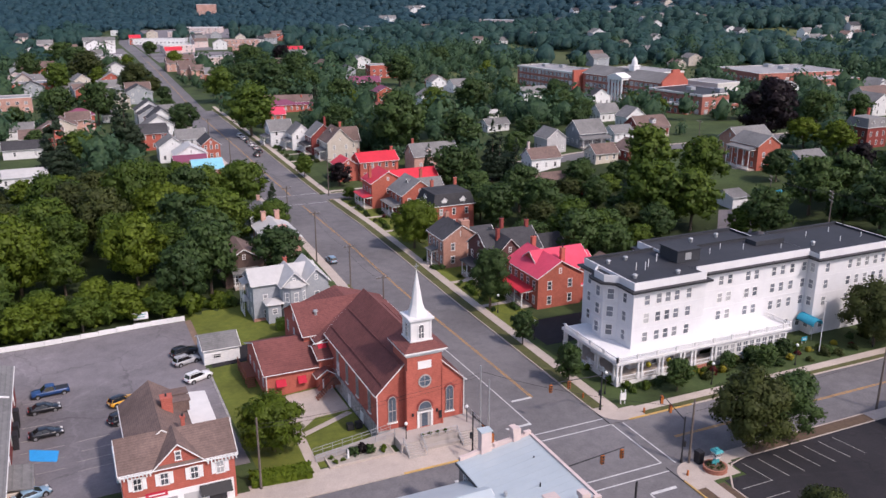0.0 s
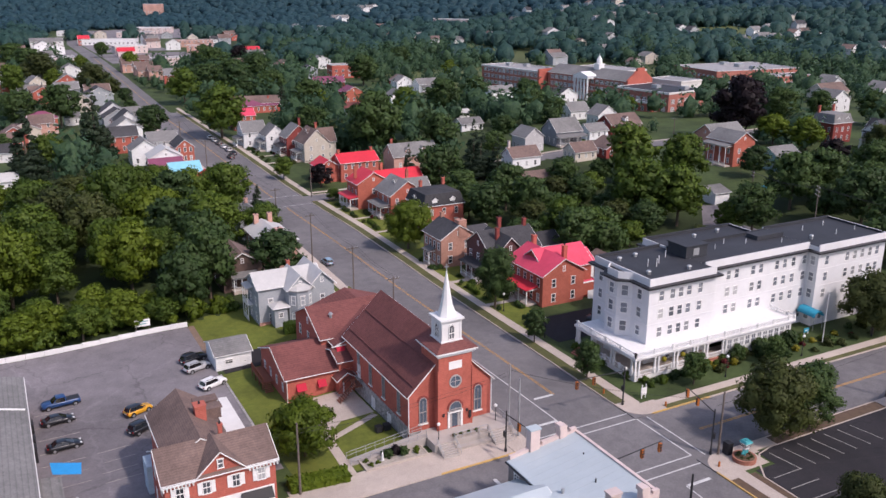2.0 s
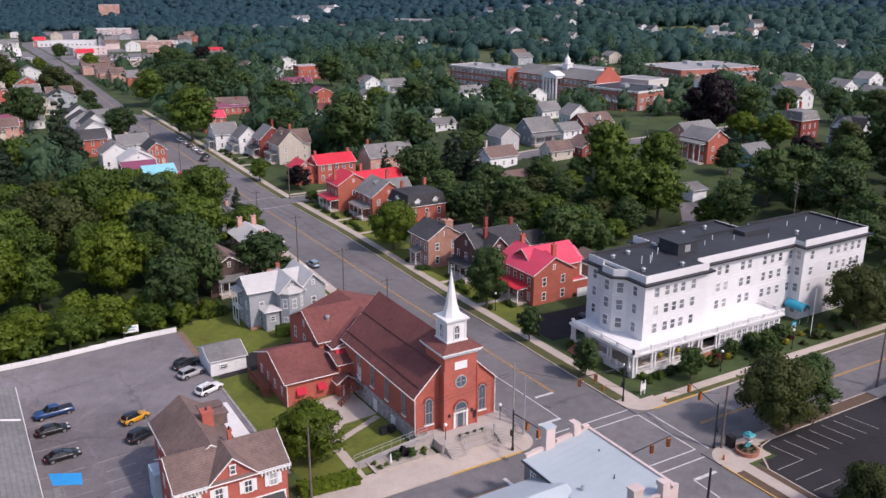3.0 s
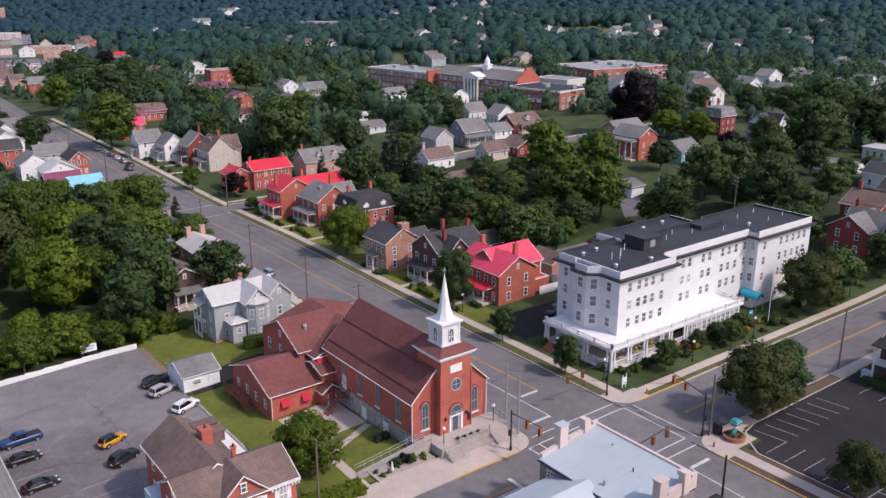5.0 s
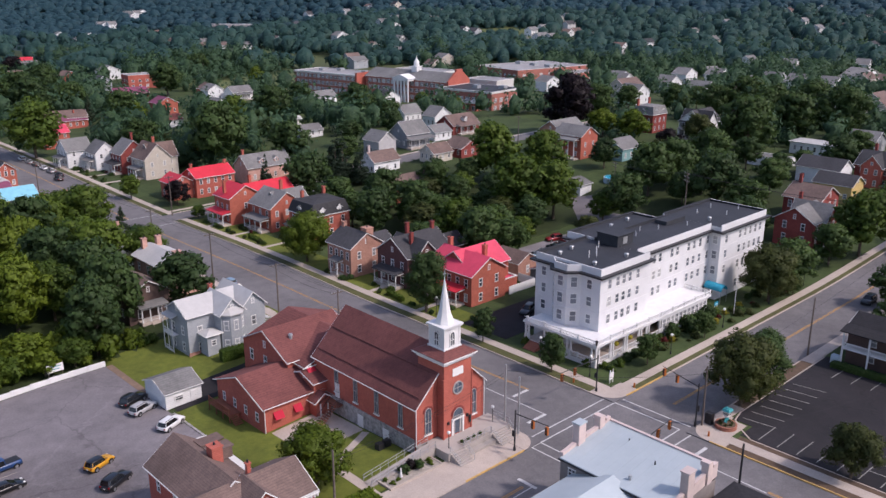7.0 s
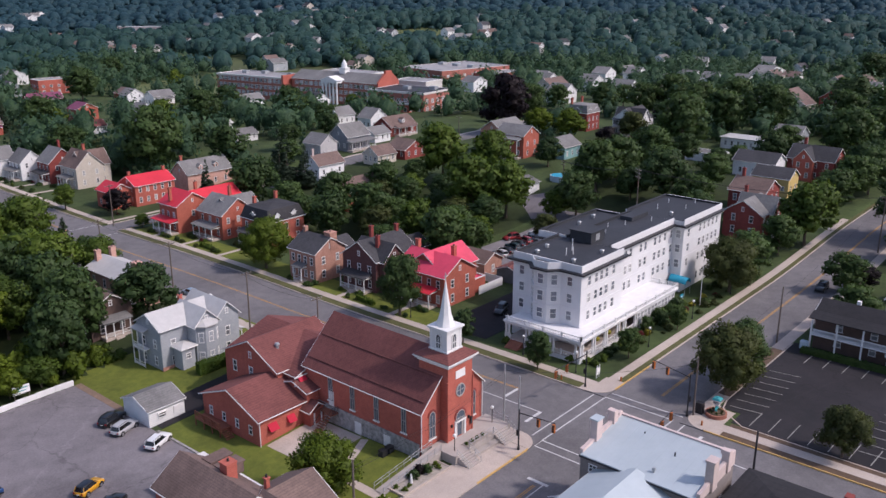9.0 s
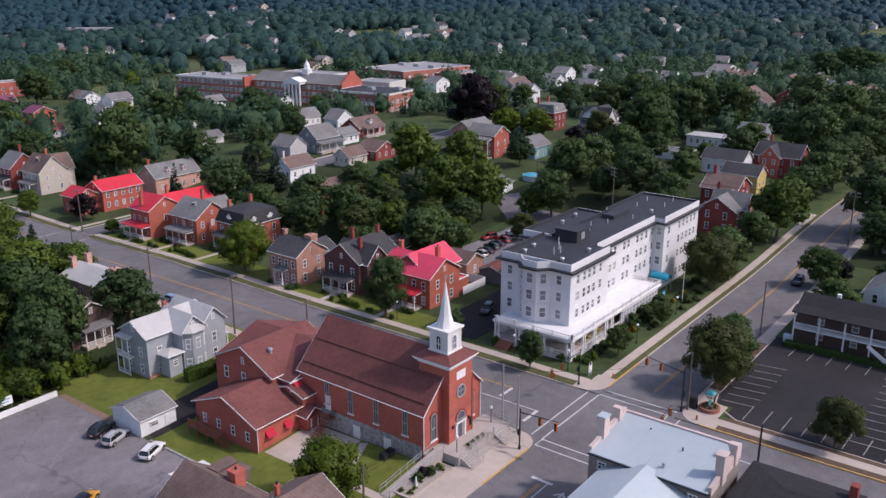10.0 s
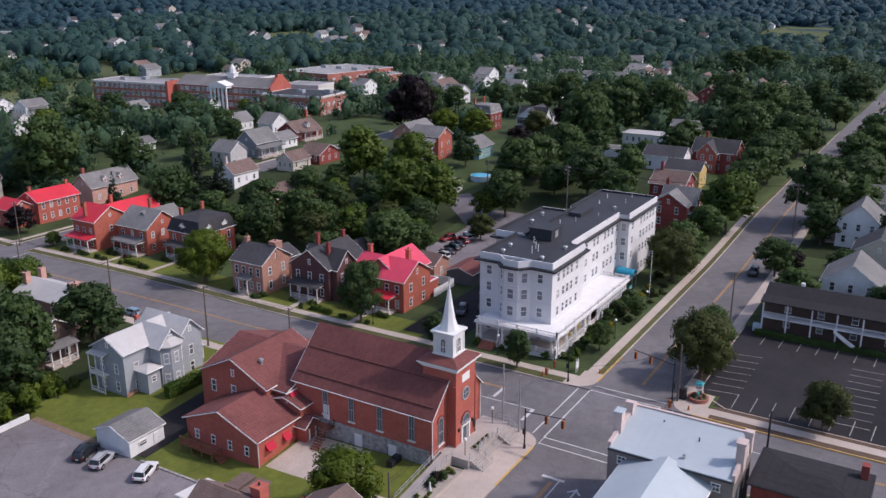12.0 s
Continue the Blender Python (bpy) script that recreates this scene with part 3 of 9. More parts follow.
def roof_gable(g, tg, cx, cy, w, d, h, rh, axis, over=0.4, th=0.16, trim=True):
    """A saddle roof over a block: ridge along `axis`. tg takes the eave and rake boards."""
    run = (d if axis == "x" else w) / 2
    ln = (w if axis == "x" else d) / 2 + over * 0.8
    s = rh / run
    e = run + over
    prof = [(-e, h - over * s), (0, h + rh), (e, h - over * s), (e, h - over * s + th), (0, h + rh + th * 1.2), (-e, h - over * s + th)]
    if axis == "x":
        f = lambda p: (0, p[0], p[1])
        a0, b0 = (cx - ln, cy, 0), (cx + ln, cy, 0)
    else:
        f = lambda p: (p[0], 0, p[1])
        a0, b0 = (cx, cy + ln, 0), (cx, cy - ln, 0)
    g.prism([f(p) for p in prof], a0, b0)
    if trim:
        bo = 0.19
        rake = [(-e, h - over * s - bo + th), (0, h + rh - bo + th), (e, h - over * s - bo + th), (e, h - over * s + th - 0.04), (0, h + rh + th - 0.04), (-e, h - over * s + th - 0.04)]
        for p0, sg in ((a0, -1), (b0, 1)):
            off = Vector(b0) - Vector(a0)
            off.normalize()
            tg.prism([f(p) for p in rake], Vector(p0) + off * (0.02 * sg), Vector(p0) + off * (0.09 * sg))
        for sg in (-1, 1):
            q0 = Vector(a0) + Vector(f((sg * (e + 0.04), h - over * s + th * 0.35)))
            q1 = Vector(b0) + Vector(f((sg * (e + 0.04), h - over * s + th * 0.35)))
            tg.cyl(q0, q1, 0.065, None, 6)


def roof_hip(g, tg, cx, cy, w, d, h, rh, over=0.4, th=0.16, flat=0.0):
    W, D = w / 2 + over, d / 2 + over
    rx, ry = (max(w / 2 - d / 2, 0) + flat, flat) if w >= d else (flat, max(d / 2 - w / 2, 0) + flat)
    b = [(-W, -D), (W, -D), (W, D), (-W, D)]
    t = [(-rx - 0.02, -ry - 0.02), (rx + 0.02, -ry - 0.02), (rx + 0.02, ry + 0.02), (-rx - 0.02, ry + 0.02)]
    vs = [(cx + x, cy + y, h) for x, y in b] + [(cx + x, cy + y, h + th) for x, y in b] + [(cx + x, cy + y, h + rh) for x, y in t]
    g.add(vs, [(3, 2, 1, 0), (8, 9, 10, 11)] + [(i, (i + 1) % 4, 4 + (i + 1) % 4, 4 + i) for i in range(4)] + [(4 + i, 4 + (i + 1) % 4, 8 + (i + 1) % 4, 8 + i) for i in range(4)])
    for i in range(4):
        (x0, y0), (x1, y1) = b[i], b[(i + 1) % 4]
        tg.cyl((cx + x0, cy + y0, h + 0.05), (cx + x1, cy + y1, h + 0.05), 0.09, None, 6)


def chimney(parent, x, y, z0, z1, material=BRICK, s=0.7):
    g = Geo().box(x - s / 2, y - s / 2, z0, x + s / 2, y + s / 2, z1).box(x - s / 2 - 0.08, y - s / 2 - 0.08, z1, x + s / 2 + 0.08, y + s / 2 + 0.08, z1 + 0.15)
    ob = part("chimney", g, material, parent, "brick chimney")
    part("chimney_pot", Geo().cyl((x, y, z1 + 0.15), (x, y, z1 + 0.5), 0.14, 0.11, 8), DARK_METAL, ob)


def block(parent, cx, cy, w, d, h, wall, rmat, roof="x", rh=2.6, wins=None, floors=2, wh=1.6, ww=0.95, shutters=None, over=0.4, z0=-1.2, trim=TRIM, first=1.0, storey=2.9, base=0.0, bars=1, parapet=0.0, attic=True, arch=False, bands=False):
    """A rectangular body: walls with real openings, roof, eave boards, windows. wins: columns per side, e.g. {'S': 3}."""
    wins = wins or {}
    g = Geo()
    spots = []
    for side in "SENW":
        W = w if side in "SN" else d
        n = wins.get(side, 0)
        holes = []
        for k in range(n):
            u = W * ((k + 0.5) / n - 0.5) * 0.94
            for fl in range(floors):
                b = base + first + fl * storey - z0
                if b + wh < h - z0 - 0.1:
                    holes.append((u, b, ww, wh))
        M = wall_panel(g, side, cx, cy, w, d, z0, h, holes)
        spots += [(M @ Matrix.Translation((u, 0.03, b))) for u, b, q, r in holes]
    if roof in "xy":
        for s in (-1, 1):
            if roof == "x":
                vs = [(cx + s * w / 2, cy - d / 2, h), (cx + s * w / 2, cy + d / 2, h), (cx + s * w / 2, cy, h + rh)]
            else:
                vs = [(cx - w / 2, cy + s * d / 2, h), (cx + w / 2, cy + s * d / 2, h), (cx, cy + s * d / 2, h + rh)]
            g.add(vs, [(0, 1, 2)])
            if attic and rh > 1.9:
                M = (pose(cx + s * w / 2, cy, h + 0.35, 0, 0, 90 * s) if roof == "x" else pose(cx, cy + s * d / 2, h + 0.35, 0, 0, 90 + 90 * s))
                window(parent, M, 0.6, min(0.95, rh * 0.38), False, trim)
    part("wall", g, wall, parent)
    rg, tg = Geo(), Geo()
    if roof in "xy":
        roof_gable(rg, tg, cx, cy, w, d, h, rh, roof, over)
    elif roof == "hip":
        roof_hip(rg, tg, cx, cy, w, d, h, rh, over)
    elif roof == "mansard":
        roof_hip(rg, tg, cx, cy, w, d, h, rh, 0.3, flat=0.0)
        W, D = w / 2, d / 2
        rg = Geo()
        lo, hi = [(-W - .3, -D - .3), (W + .3, -D - .3), (W + .3, D + .3), (-W - .3, D + .3)], [(-W + .7, -D + .7), (W - .7, -D + .7), (W - .7, D - .7), (-W + .7, D - .7)]
        rg.add([(cx + x, cy + y, h) for x, y in lo] + [(cx + x, cy + y, h + rh) for x, y in hi] + [(cx, cy, h + rh + 0.5)],
               [(3, 2, 1, 0)] + [(i, (i + 1) % 4, 4 + (i + 1) % 4, 4 + i) for i in range(4)] + [(4 + i, 4 + (i + 1) % 4, 8) for i in range(4)])
    elif roof == "flat":
        rg.box(cx - w / 2 + 0.2, cy - d / 2 + 0.2, h - 0.35, cx + w / 2 - 0.2, cy + d / 2 - 0.2, h - 0.1)
        for x0, y0, x1, y1 in ((-w / 2 - .06, -d / 2 - .06, w / 2 + .06, -d / 2 + .25), (-w / 2 - .06, d / 2 - .25, w / 2 + .06, d / 2 + .06), (-w / 2 - .06, -d / 2 + .25, -w / 2 + .25, d / 2 - .25), (w / 2 - .25, -d / 2 + .25, w / 2 + .06, d / 2 - .25)):
            tg.box(cx + x0, cy + y0, h, cx + x1, cy + y1, h + 0.18)
    part("roof", rg, rmat, parent)
    if tg.v:
        part("eave_board", tg, trim, parent)
    for M in spots:
        window(parent, M, ww, wh, arch, trim, bars, shutters)
    return spots


def porch(parent, side, cx, cy, w, d, depth, width, z=0.5, hgt=2.8, rmat=ROOF_GRAY, trim=TRIM, posts=4, steps=True, shift=0.0, two=False):
    """A porch against one side of a block (cx, cy, w, d)."""
    M = Matrix.Translation((cx, cy, 0)) @ pose(0, 0, 0, 0, 0, TURN_OF[side]) @ Matrix.Translation((shift, -(d if side in "SN" else w) / 2, 0))
    ob = part("porch", Geo().box(-width / 2, -depth, -1.0, width / 2, -0.01, z), WOOD_DECK if trim is not TRIM else CONCRETE, parent, "", False, M)
    rg = Geo().prism([(0, 0.0, z + hgt + 0.55), (0, -depth - 0.35, z + hgt), (0, -depth - 0.35, z + hgt + 0.14), (0, 0.0, z + hgt + 0.69)], (-width / 2 - 0.3, 0, 0), (width / 2 + 0.3, 0, 0))
    part("porch_roof", rg, rmat, ob)
    part("porch_beam", Geo().box(-width / 2, -depth, z + hgt - 0.25, width / 2, -depth + 0.15, z + hgt).box(-width / 2, -depth, z + hgt - 0.2, -width / 2 + 0.12, 0, z + hgt + 0.05).box(width / 2 - 0.12, -depth, z + hgt - 0.2, width / 2, 0, z + hgt + 0.05), trim, ob)
    pg = Geo().box(-0.08, -0.08, 0, 0.08, 0.08, hgt - 0.2).box(-0.12, -0.12, 0, 0.12, 0.12, 0.25).box(-0.12, -0.12, hgt - 0.4, 0.12, 0.12, hgt - 0.25).data("post", trim)
    for i in range(posts):
        part("post", pg, None, ob, "", False, pose(-width / 2 + 0.12 + (width - 0.24) * i / (posts - 1), -depth + 0.1, z))
    rl = Geo()
    for zz in (0.25, 0.85):
        rl.box(-width / 2 + 0.2, -depth + 0.07, z + zz, width / 2 - 0.2, -depth + 0.13, z + zz + 0.06)
    for i in range(int(width / 0.25)):
        u = -width / 2 + 0.2 + 0.25 * i
        if not steps or abs(u) > 0.7:
            rl.box(u, -depth + 0.085, z + 0.25, u + 0.04, -depth + 0.115, z + 0.9)
    part("railing", rl, trim, ob)
    if steps:
        sg = Geo()
        for i in range(4):
            sg.box(-0.8, -depth - 0.3 * (i + 1), -1, 0.8, -depth - 0.3 * i - 0.001, z - 0.16 * (i + 1))
        part("steps", sg, CONCRETE, ob)
    return ob


def door(parent, M, w=1.0, h=2.1, material=WHITE):
    g = Geo().box(-w / 2, -0.06, 0, w / 2, 0.04, h).box(-w / 2 + 0.12, -0.075, 0.2, w / 2 - 0.12, -0.06, 0.9).box(-w / 2 + 0.12, -0.075, 1.1, w / 2 - 0.12, -0.06, h - 0.15)
    ob = part("door", g, material, parent, "", False, M)
    part("door_handle", Geo().box(w / 2 - 0.16, -0.13, 1.0, w / 2 - 0.1, -0.06, 1.06), DARK_METAL, ob)
    return ob


def house(label, x, y, w, d, h, wall, rmat, roof="x", rh=2.6, wins=None, porches=(), chims=(), rz=0, more=(), name="house", category="house", ww=0.95, wh=1.6, floors=2, shutters=None, first=1.0, dormers=(), trim=TRIM, bars=1, z=None):
    """more: further bodies (cx, cy, w, d, h, roof, rh, wall, roof material, wins, floors)."""
    t = thing(name, x, y, label, category, rz, z, "houses of the town")
    if math.hypot(x, y) > 215:
        t["far"] = 1
    block(t, 0, 0, w, d, h, wall, rmat, roof, rh, wins or {"S": 3, "E": 3, "N": 3, "W": 3}, floors, wh, ww, shutters, trim=trim, first=first, bars=bars)
    for cx, cy, bw, bd, bh, br, brh, bwall, brm, bwin, bfl in more:
        block(t, cx, cy, bw, bd, bh, bwall, brm, br, brh, bwin, bfl, wh, ww, shutters, trim=trim, first=first, bars=bars)
    for p in porches:
        porch(t, p[0], 0, 0, w, d, p[1], p[2], **(p[3] if len(p) > 3 else {}))
    for c in chims:
        chimney(t, *c)
    for dx, dy, dz, fac in dormers:
        dg, R = Geo(), pose(dx, dy, dz, 0, 0, TURN_OF[fac])
        dg.box(-0.7, 0, 0, 0.7, 1.8, 1.2)
        dg.add([(-0.7, 0, 1.2), (0.7, 0, 1.2), (0, 0, 1.8)], [(0, 1, 2)])
        dr = part("dormer", dg, wall if wall not in (BRICK, BRICK_DARK, BRICK_ORANGE) else SIDING_WHITE, t, "", False, R)
        rg, tg = Geo(), Geo()
        roof_gable(rg, tg, 0, 0.9, 1.4, 1.8, 1.2, 0.6, "y", 0.15, 0.1)
        part("dormer_roof", rg, rmat, dr)
        part("dormer_trim", tg, trim, dr)
        window(t, R @ pose(0, -0.01, 0.25), 0.7, 0.9, False, trim)
    return t


# ---- makers: trees and shrubs ----


def crown_data(name, rng, R, H, n, size, material, lobes=34, kind="round", core=True):
    """A crown of many small leaf sprays on uneven boughs round a dark core."""
    C, S = [], []
    if kind == "cone":
        for i in range(lobes * 2):
            q = rng.random() ** 1.25
            z = H * (0.02 + 0.95 * q)
            rr = R * (1 - q) ** 0.85
            a = rng.random() * 2 * math.pi
            C.append((rr * 0.62 * math.cos(a), rr * 0.62 * math.sin(a), z))
            S.append(max(0.3, rr * 0.42))
        flat = 0.55
    else:
        for i in range(lobes):
            a, q = 2.399963 * i + rng.random() * 0.9, (i + 0.5) / lobes
            z = H * (0.13 + 0.74 * q + 0.06 * (rng.random() - 0.5))
            env = math.sin(math.pi * min(1, 0.14 + 0.80 * q)) ** 0.55 if kind == "round" else math.sin(math.pi * (0.16 + 0.70 * q)) ** 0.9
            r0 = R * env * (0.30 + 0.58 * rng.random() ** 0.7)
            C.append((r0 * math.cos(a), r0 * math.sin(a), z))
            S.append(R * (0.15 + 0.20 * rng.random()))
        for z, q in ((0.80, 0.38), (0.62, 0.52), (0.42, 0.55)):
            C.append((0, 0, H * z)), S.append(R * q)
        flat = 0.8
    C, S = np.array(C), np.array(S)
    w = S ** 1.8
    idx = rng.choice(len(S), n, p=w / w.sum())
    nrm = rng.normal(size=(n, 3))
    nrm[:, 2] += 0.3
    nrm /= np.linalg.norm(nrm, axis=1)[:, None]
    rad = S[idx] * (0.62 + 0.62 * rng.random(n) ** 1.3)
    P = C[idx] + nrm * rad[:, None] * np.array([1, 1, flat])
    P[:, 2] = np.maximum(P[:, 2], 0.02 * H)
    N = nrm + rng.normal(size=(n, 3)) * 0.5
    N /= np.linalg.norm(N, axis=1)[:, None]
    U = np.cross(N, rng.normal(size=(n, 3)))
    U /= np.linalg.norm(U, axis=1)[:, None]
    V = np.cross(N, U)
    sz = size * (0.55 + 0.9 * rng.random(n))[:, None]
    vs = np.stack([P + U * sz * 1.25, P - U * sz * 0.75 + V * sz, P - U * sz * 0.75 - V * sz], 1).reshape(-1, 3)
    g = Geo()
    g.v, g.f, g.m = [tuple(p) for p in vs.tolist()], [tuple(f) for f in np.arange(3 * n).reshape(-1, 3).tolist()], [0] * n
    soft = nrm * 0.75 + (P - np.array([0, 0, H * 0.40])) / max(R, H * 0.5) * 0.8 + N * 0.5
    soft /= np.linalg.norm(soft, axis=1)[:, None]
    normals = np.repeat(soft, 3, axis=0)
    if core:
        for c, s in zip(C, S):
            g.ball(tuple(c), s * 0.62, 5, 3, 0, flat)
            k = len(g.v) - len(normals)
            around = np.array(g.v[-k:]) - np.array(c)
            normals = np.concatenate([normals, around / np.maximum(np.linalg.norm(around, axis=1), 1e-6)[:, None]])
    me = g.data(name, material, True)
    me.normals_split_custom_set_from_vertices(normals.tolist())     # leaves shade with the round of their bough
    return me


TREES = {}


def tree_template(key, kind, material, R, H, n, size, seed, trunk=0.28):
    rng = np.random.default_rng(seed)
    crown = crown_data("crown", rng, R, H * (0.86 if kind != "cone" else 0.93), n, size, material, kind=kind)
    g = Geo()
    g.cyl((0, 0, -0.6), (0.05, 0, H * 0.3), trunk, trunk * 0.75, 8).cyl((0.05, 0, H * 0.3), (0, 0.1, H * 0.75), trunk * 0.75, trunk * 0.2, 7)
    if kind != "cone":
        for i in range(5):
            a = i * 1.257 + 0.4
            g.cyl((0.05, 0, H * (0.22 + 0.05 * i)), (R * 0.55 * math.cos(a), R * 0.55 * math.sin(a), H * (0.45 + 0.06 * i)), trunk * 0.45, 0.05, 6)
    TREES[key] = (crown, g.data("trunk", BARK), R, H, H * (0.14 if kind != "cone" else 0.07))


for i in range(3):
    tree_template(f"a{i}", "round", LEAF_A, 5.0, 12.0, 3600, 0.265, 10 + i)
    tree_template(f"b{i}", "round", LEAF_B, 5.0, 12.5, 3500, 0.27, 20 + i)
    tree_template(f"c{i}", "round", LEAF_C, 5.0, 11.5, 3600, 0.265, 30 + i)
tree_template("ca", "round", LEAF_C, 5.0, 9.4, 13000, 0.145, 91)
tree_template("an", "round", LEAF_O, 5.0, 10.0, 13000, 0.145, 92)
tree_template("bn", "oval", LEAF_B, 4.4, 11.5, 11000, 0.145, 93)
tree_template("w0", "round", LEAF_A, 5.0, 12.0, 6600, 0.20, 95)
tree_template("w1", "round", LEAF_C, 5.0, 11.5, 6600, 0.20, 96)
tree_template("w2", "round", LEAF_A, 5.0, 12.5, 6600, 0.20, 97)
tree_template("w3", "round", LEAF_O, 5.0, 12.0, 6600, 0.20, 98)
tree_template("o0", "round", LEAF_O, 5.0, 12.0, 4200, 0.25, 94)
tree_template("oval", "oval", LEAF_B, 2.4, 7.5, 4500, 0.13, 41, 0.14)
tree_template("oval1", "oval", LEAF_A, 2.6, 7.0, 4500, 0.13, 42, 0.14)
tree_template("purple", "round", LEAF_D, 5.0, 12.0, 4200, 0.25, 51)
tree_template("pine", "cone", LEAF_E, 4.0, 18.0, 5200, 0.22, 61)
tree_template("pine1", "cone", LEAF_E, 3.4, 16.0, 4800, 0.20, 62)
for i in range(4):
    tree_template(f"m{i}", "round", (LEAF_A, LEAF_B, LEAF_A, LEAF_C)[i], 5.0, 12.0, 2200, 0.32, 70 + i)
LABELS = {"a": "leafy green deciduous tree", "b": "dense dark green maple tree", "c": "bright green deciduous tree", "m": "green deciduous tree among houses", "oval": "slim young street tree in leaf", "o": "olive green deciduous tree in leaf", "p": "tall dark green conifer tree", "w": "leafy green tree at the edge of the wood"}


def tree(key, x, y, r, h, rz=None, label="", z=None):
    crown, trunk, R, H, lift = TREES[key]
    t = thing("tree", x, y, label or ("dark purple copper beech tree" if key == "purple" else LABELS.get(key[:4], LABELS[key[0]])), "tree", 0, z, "trees of the town")
    rz = (x * 37.7 + y * 91.3) % 360 if rz is None else rz
    t.matrix_basis = t.matrix_basis @ pose(0, 0, 0, 0, 0, rz) @ Matrix.Diagonal((r / R, r / R, h / H, 1))
    part("trunk", trunk, None, t)
    part("crown", crown, None, t, "", False, pose(0, 0, lift))
    return t


SHRUBS = {}


def shrub(x, y, r, h, material=LEAF_B, label="rounded dark green shrub", z=None):
    if material.name not in SHRUBS:
        rng = np.random.default_rng(len(SHRUBS) + 5)
        g = Geo()
        SHRUBS[material.name] = crown_data("shrub", rng, 1.0, 1.25, 620, 0.095, material, lobes=9)
    ob = part("shrub", SHRUBS[material.name], None, None, "", False, Matrix.Translation((x, y, (gz(x, y) if z is None else z) - 0.12)) @ pose(0, 0, 0, 0, 0, (x * 53 + y * 17) % 360) @ Matrix.Diagonal((r, r, h / 1.15, 1)))
    return tagged(ob, label, "shrub", "shrubs and bushes")


def hedge(x0, y0, x1, y1, w, h, label="long clipped green hedge", leaves=LEAF_A):
    ln = math.hypot(x1 - x0, y1 - y0)
    rng = np.random.default_rng(int(ln * 10))
    n = int(ln * (w + 2 * h) * 22)
    u, side = rng.random(n) * ln, rng.random(n) * (w + 2 * h)
    P = np.zeros((n, 3))
    P[:, 0] = u - ln / 2
    top = (side > h) & (side < h + w)
    P[:, 1] = np.where(top, side - h - w / 2, np.where(side <= h, -w / 2, w / 2))
    P[:, 2] = np.where(top, h, np.where(side <= h, side, side - h - w))
    P += rng.normal(size=(n, 3)) * 0.06
    U, V = rng.normal(size=(n, 3)) * 0.11, rng.normal(size=(n, 3)) * 0.11
    g = Geo()
    g.v = [tuple(p) for p in np.stack([P - U, P - V, P + U, P + V], 1).reshape(-1, 3).tolist()]
    g.f = [(4 * i, 4 * i + 1, 4 * i + 2, 4 * i + 3) for i in range(n)]
    g.m = [0] * n
    g.box(-ln / 2, -w / 2 + 0.05, -0.3, ln / 2, w / 2 - 0.05, h - 0.05)
    return solo("hedge", g, leaves, (x0 + x1) / 2, (y0 + y1) / 2, label, "hedge", math.degrees(math.atan2(y1 - y0, x1 - x0)))


# ---- makers: cars, poles, lamps, signals ----


def paint(name, c):
    return mat(name, c, tuple(v * 0.9 for v in c), 0.5, 0.3, spec=0.5, coat=0.6)


CAR_MODELS = {}
# length, width, body stations (share of length, floor, shoulder, share of width), cabin (belt back, belt front, roof back, roof front), roof height, shoulder of the cabin
CAR_SHAPES = {
    "suv": (4.7, 1.9, [(0, .45, .78, .84), (.02, .38, .98, .95), (.12, .30, 1.04, 1.0), (.66, .28, 1.06, 1.0), (.82, .28, 1.01, .99), (.95, .32, .90, .92), (1, .42, .72, .78)], (.10, 3.35, .42, 2.55), 1.70, 1.02),
    "pickup": (5.7, 1.98, [(0, .52, 1.0, .93), (.01, .45, 1.08, .97), (.1, .42, 1.12, 1.0), (.72, .40, 1.12, 1.0), (.86, .40, 1.10, .99), (.97, .42, 1.0, .94), (1, .5, .82, .84)], (2.0, 4.3, 2.2, 3.5), 1.84, 1.08),
    "sedan": (4.7, 1.82, [(0, .42, .78, .80), (.02, .36, .90, .92), (.12, .26, .95, .98), (.64, .24, .93, 1.0), (.82, .24, .84, .98), (.95, .28, .70, .90), (1, .38, .58, .74)], (.50, 3.55, 1.25, 2.55), 1.42, .90),
    "hatch": (4.3, 1.8, [(0, .44, .80, .84), (.02, .36, .94, .94), (.12, .28, 1.0, 1.0), (.64, .26, 1.0, 1.0), (.82, .26, .92, .98), (.95, .30, .80, .90), (1, .40, .64, .76)], (.08, 3.15, .40, 2.40), 1.58, .97)}


def oblong(x0, x1, w, z, r=0.22):
    """A rectangle with cut corners, as a ring at height z."""
    return [(x0 + r, -w, z), (x1 - r, -w, z), (x1, -w + r, z), (x1, w - r, z), (x1 - r, w, z), (x0 + r, w, z), (x0, w - r, z), (x0, -w + r, z)]


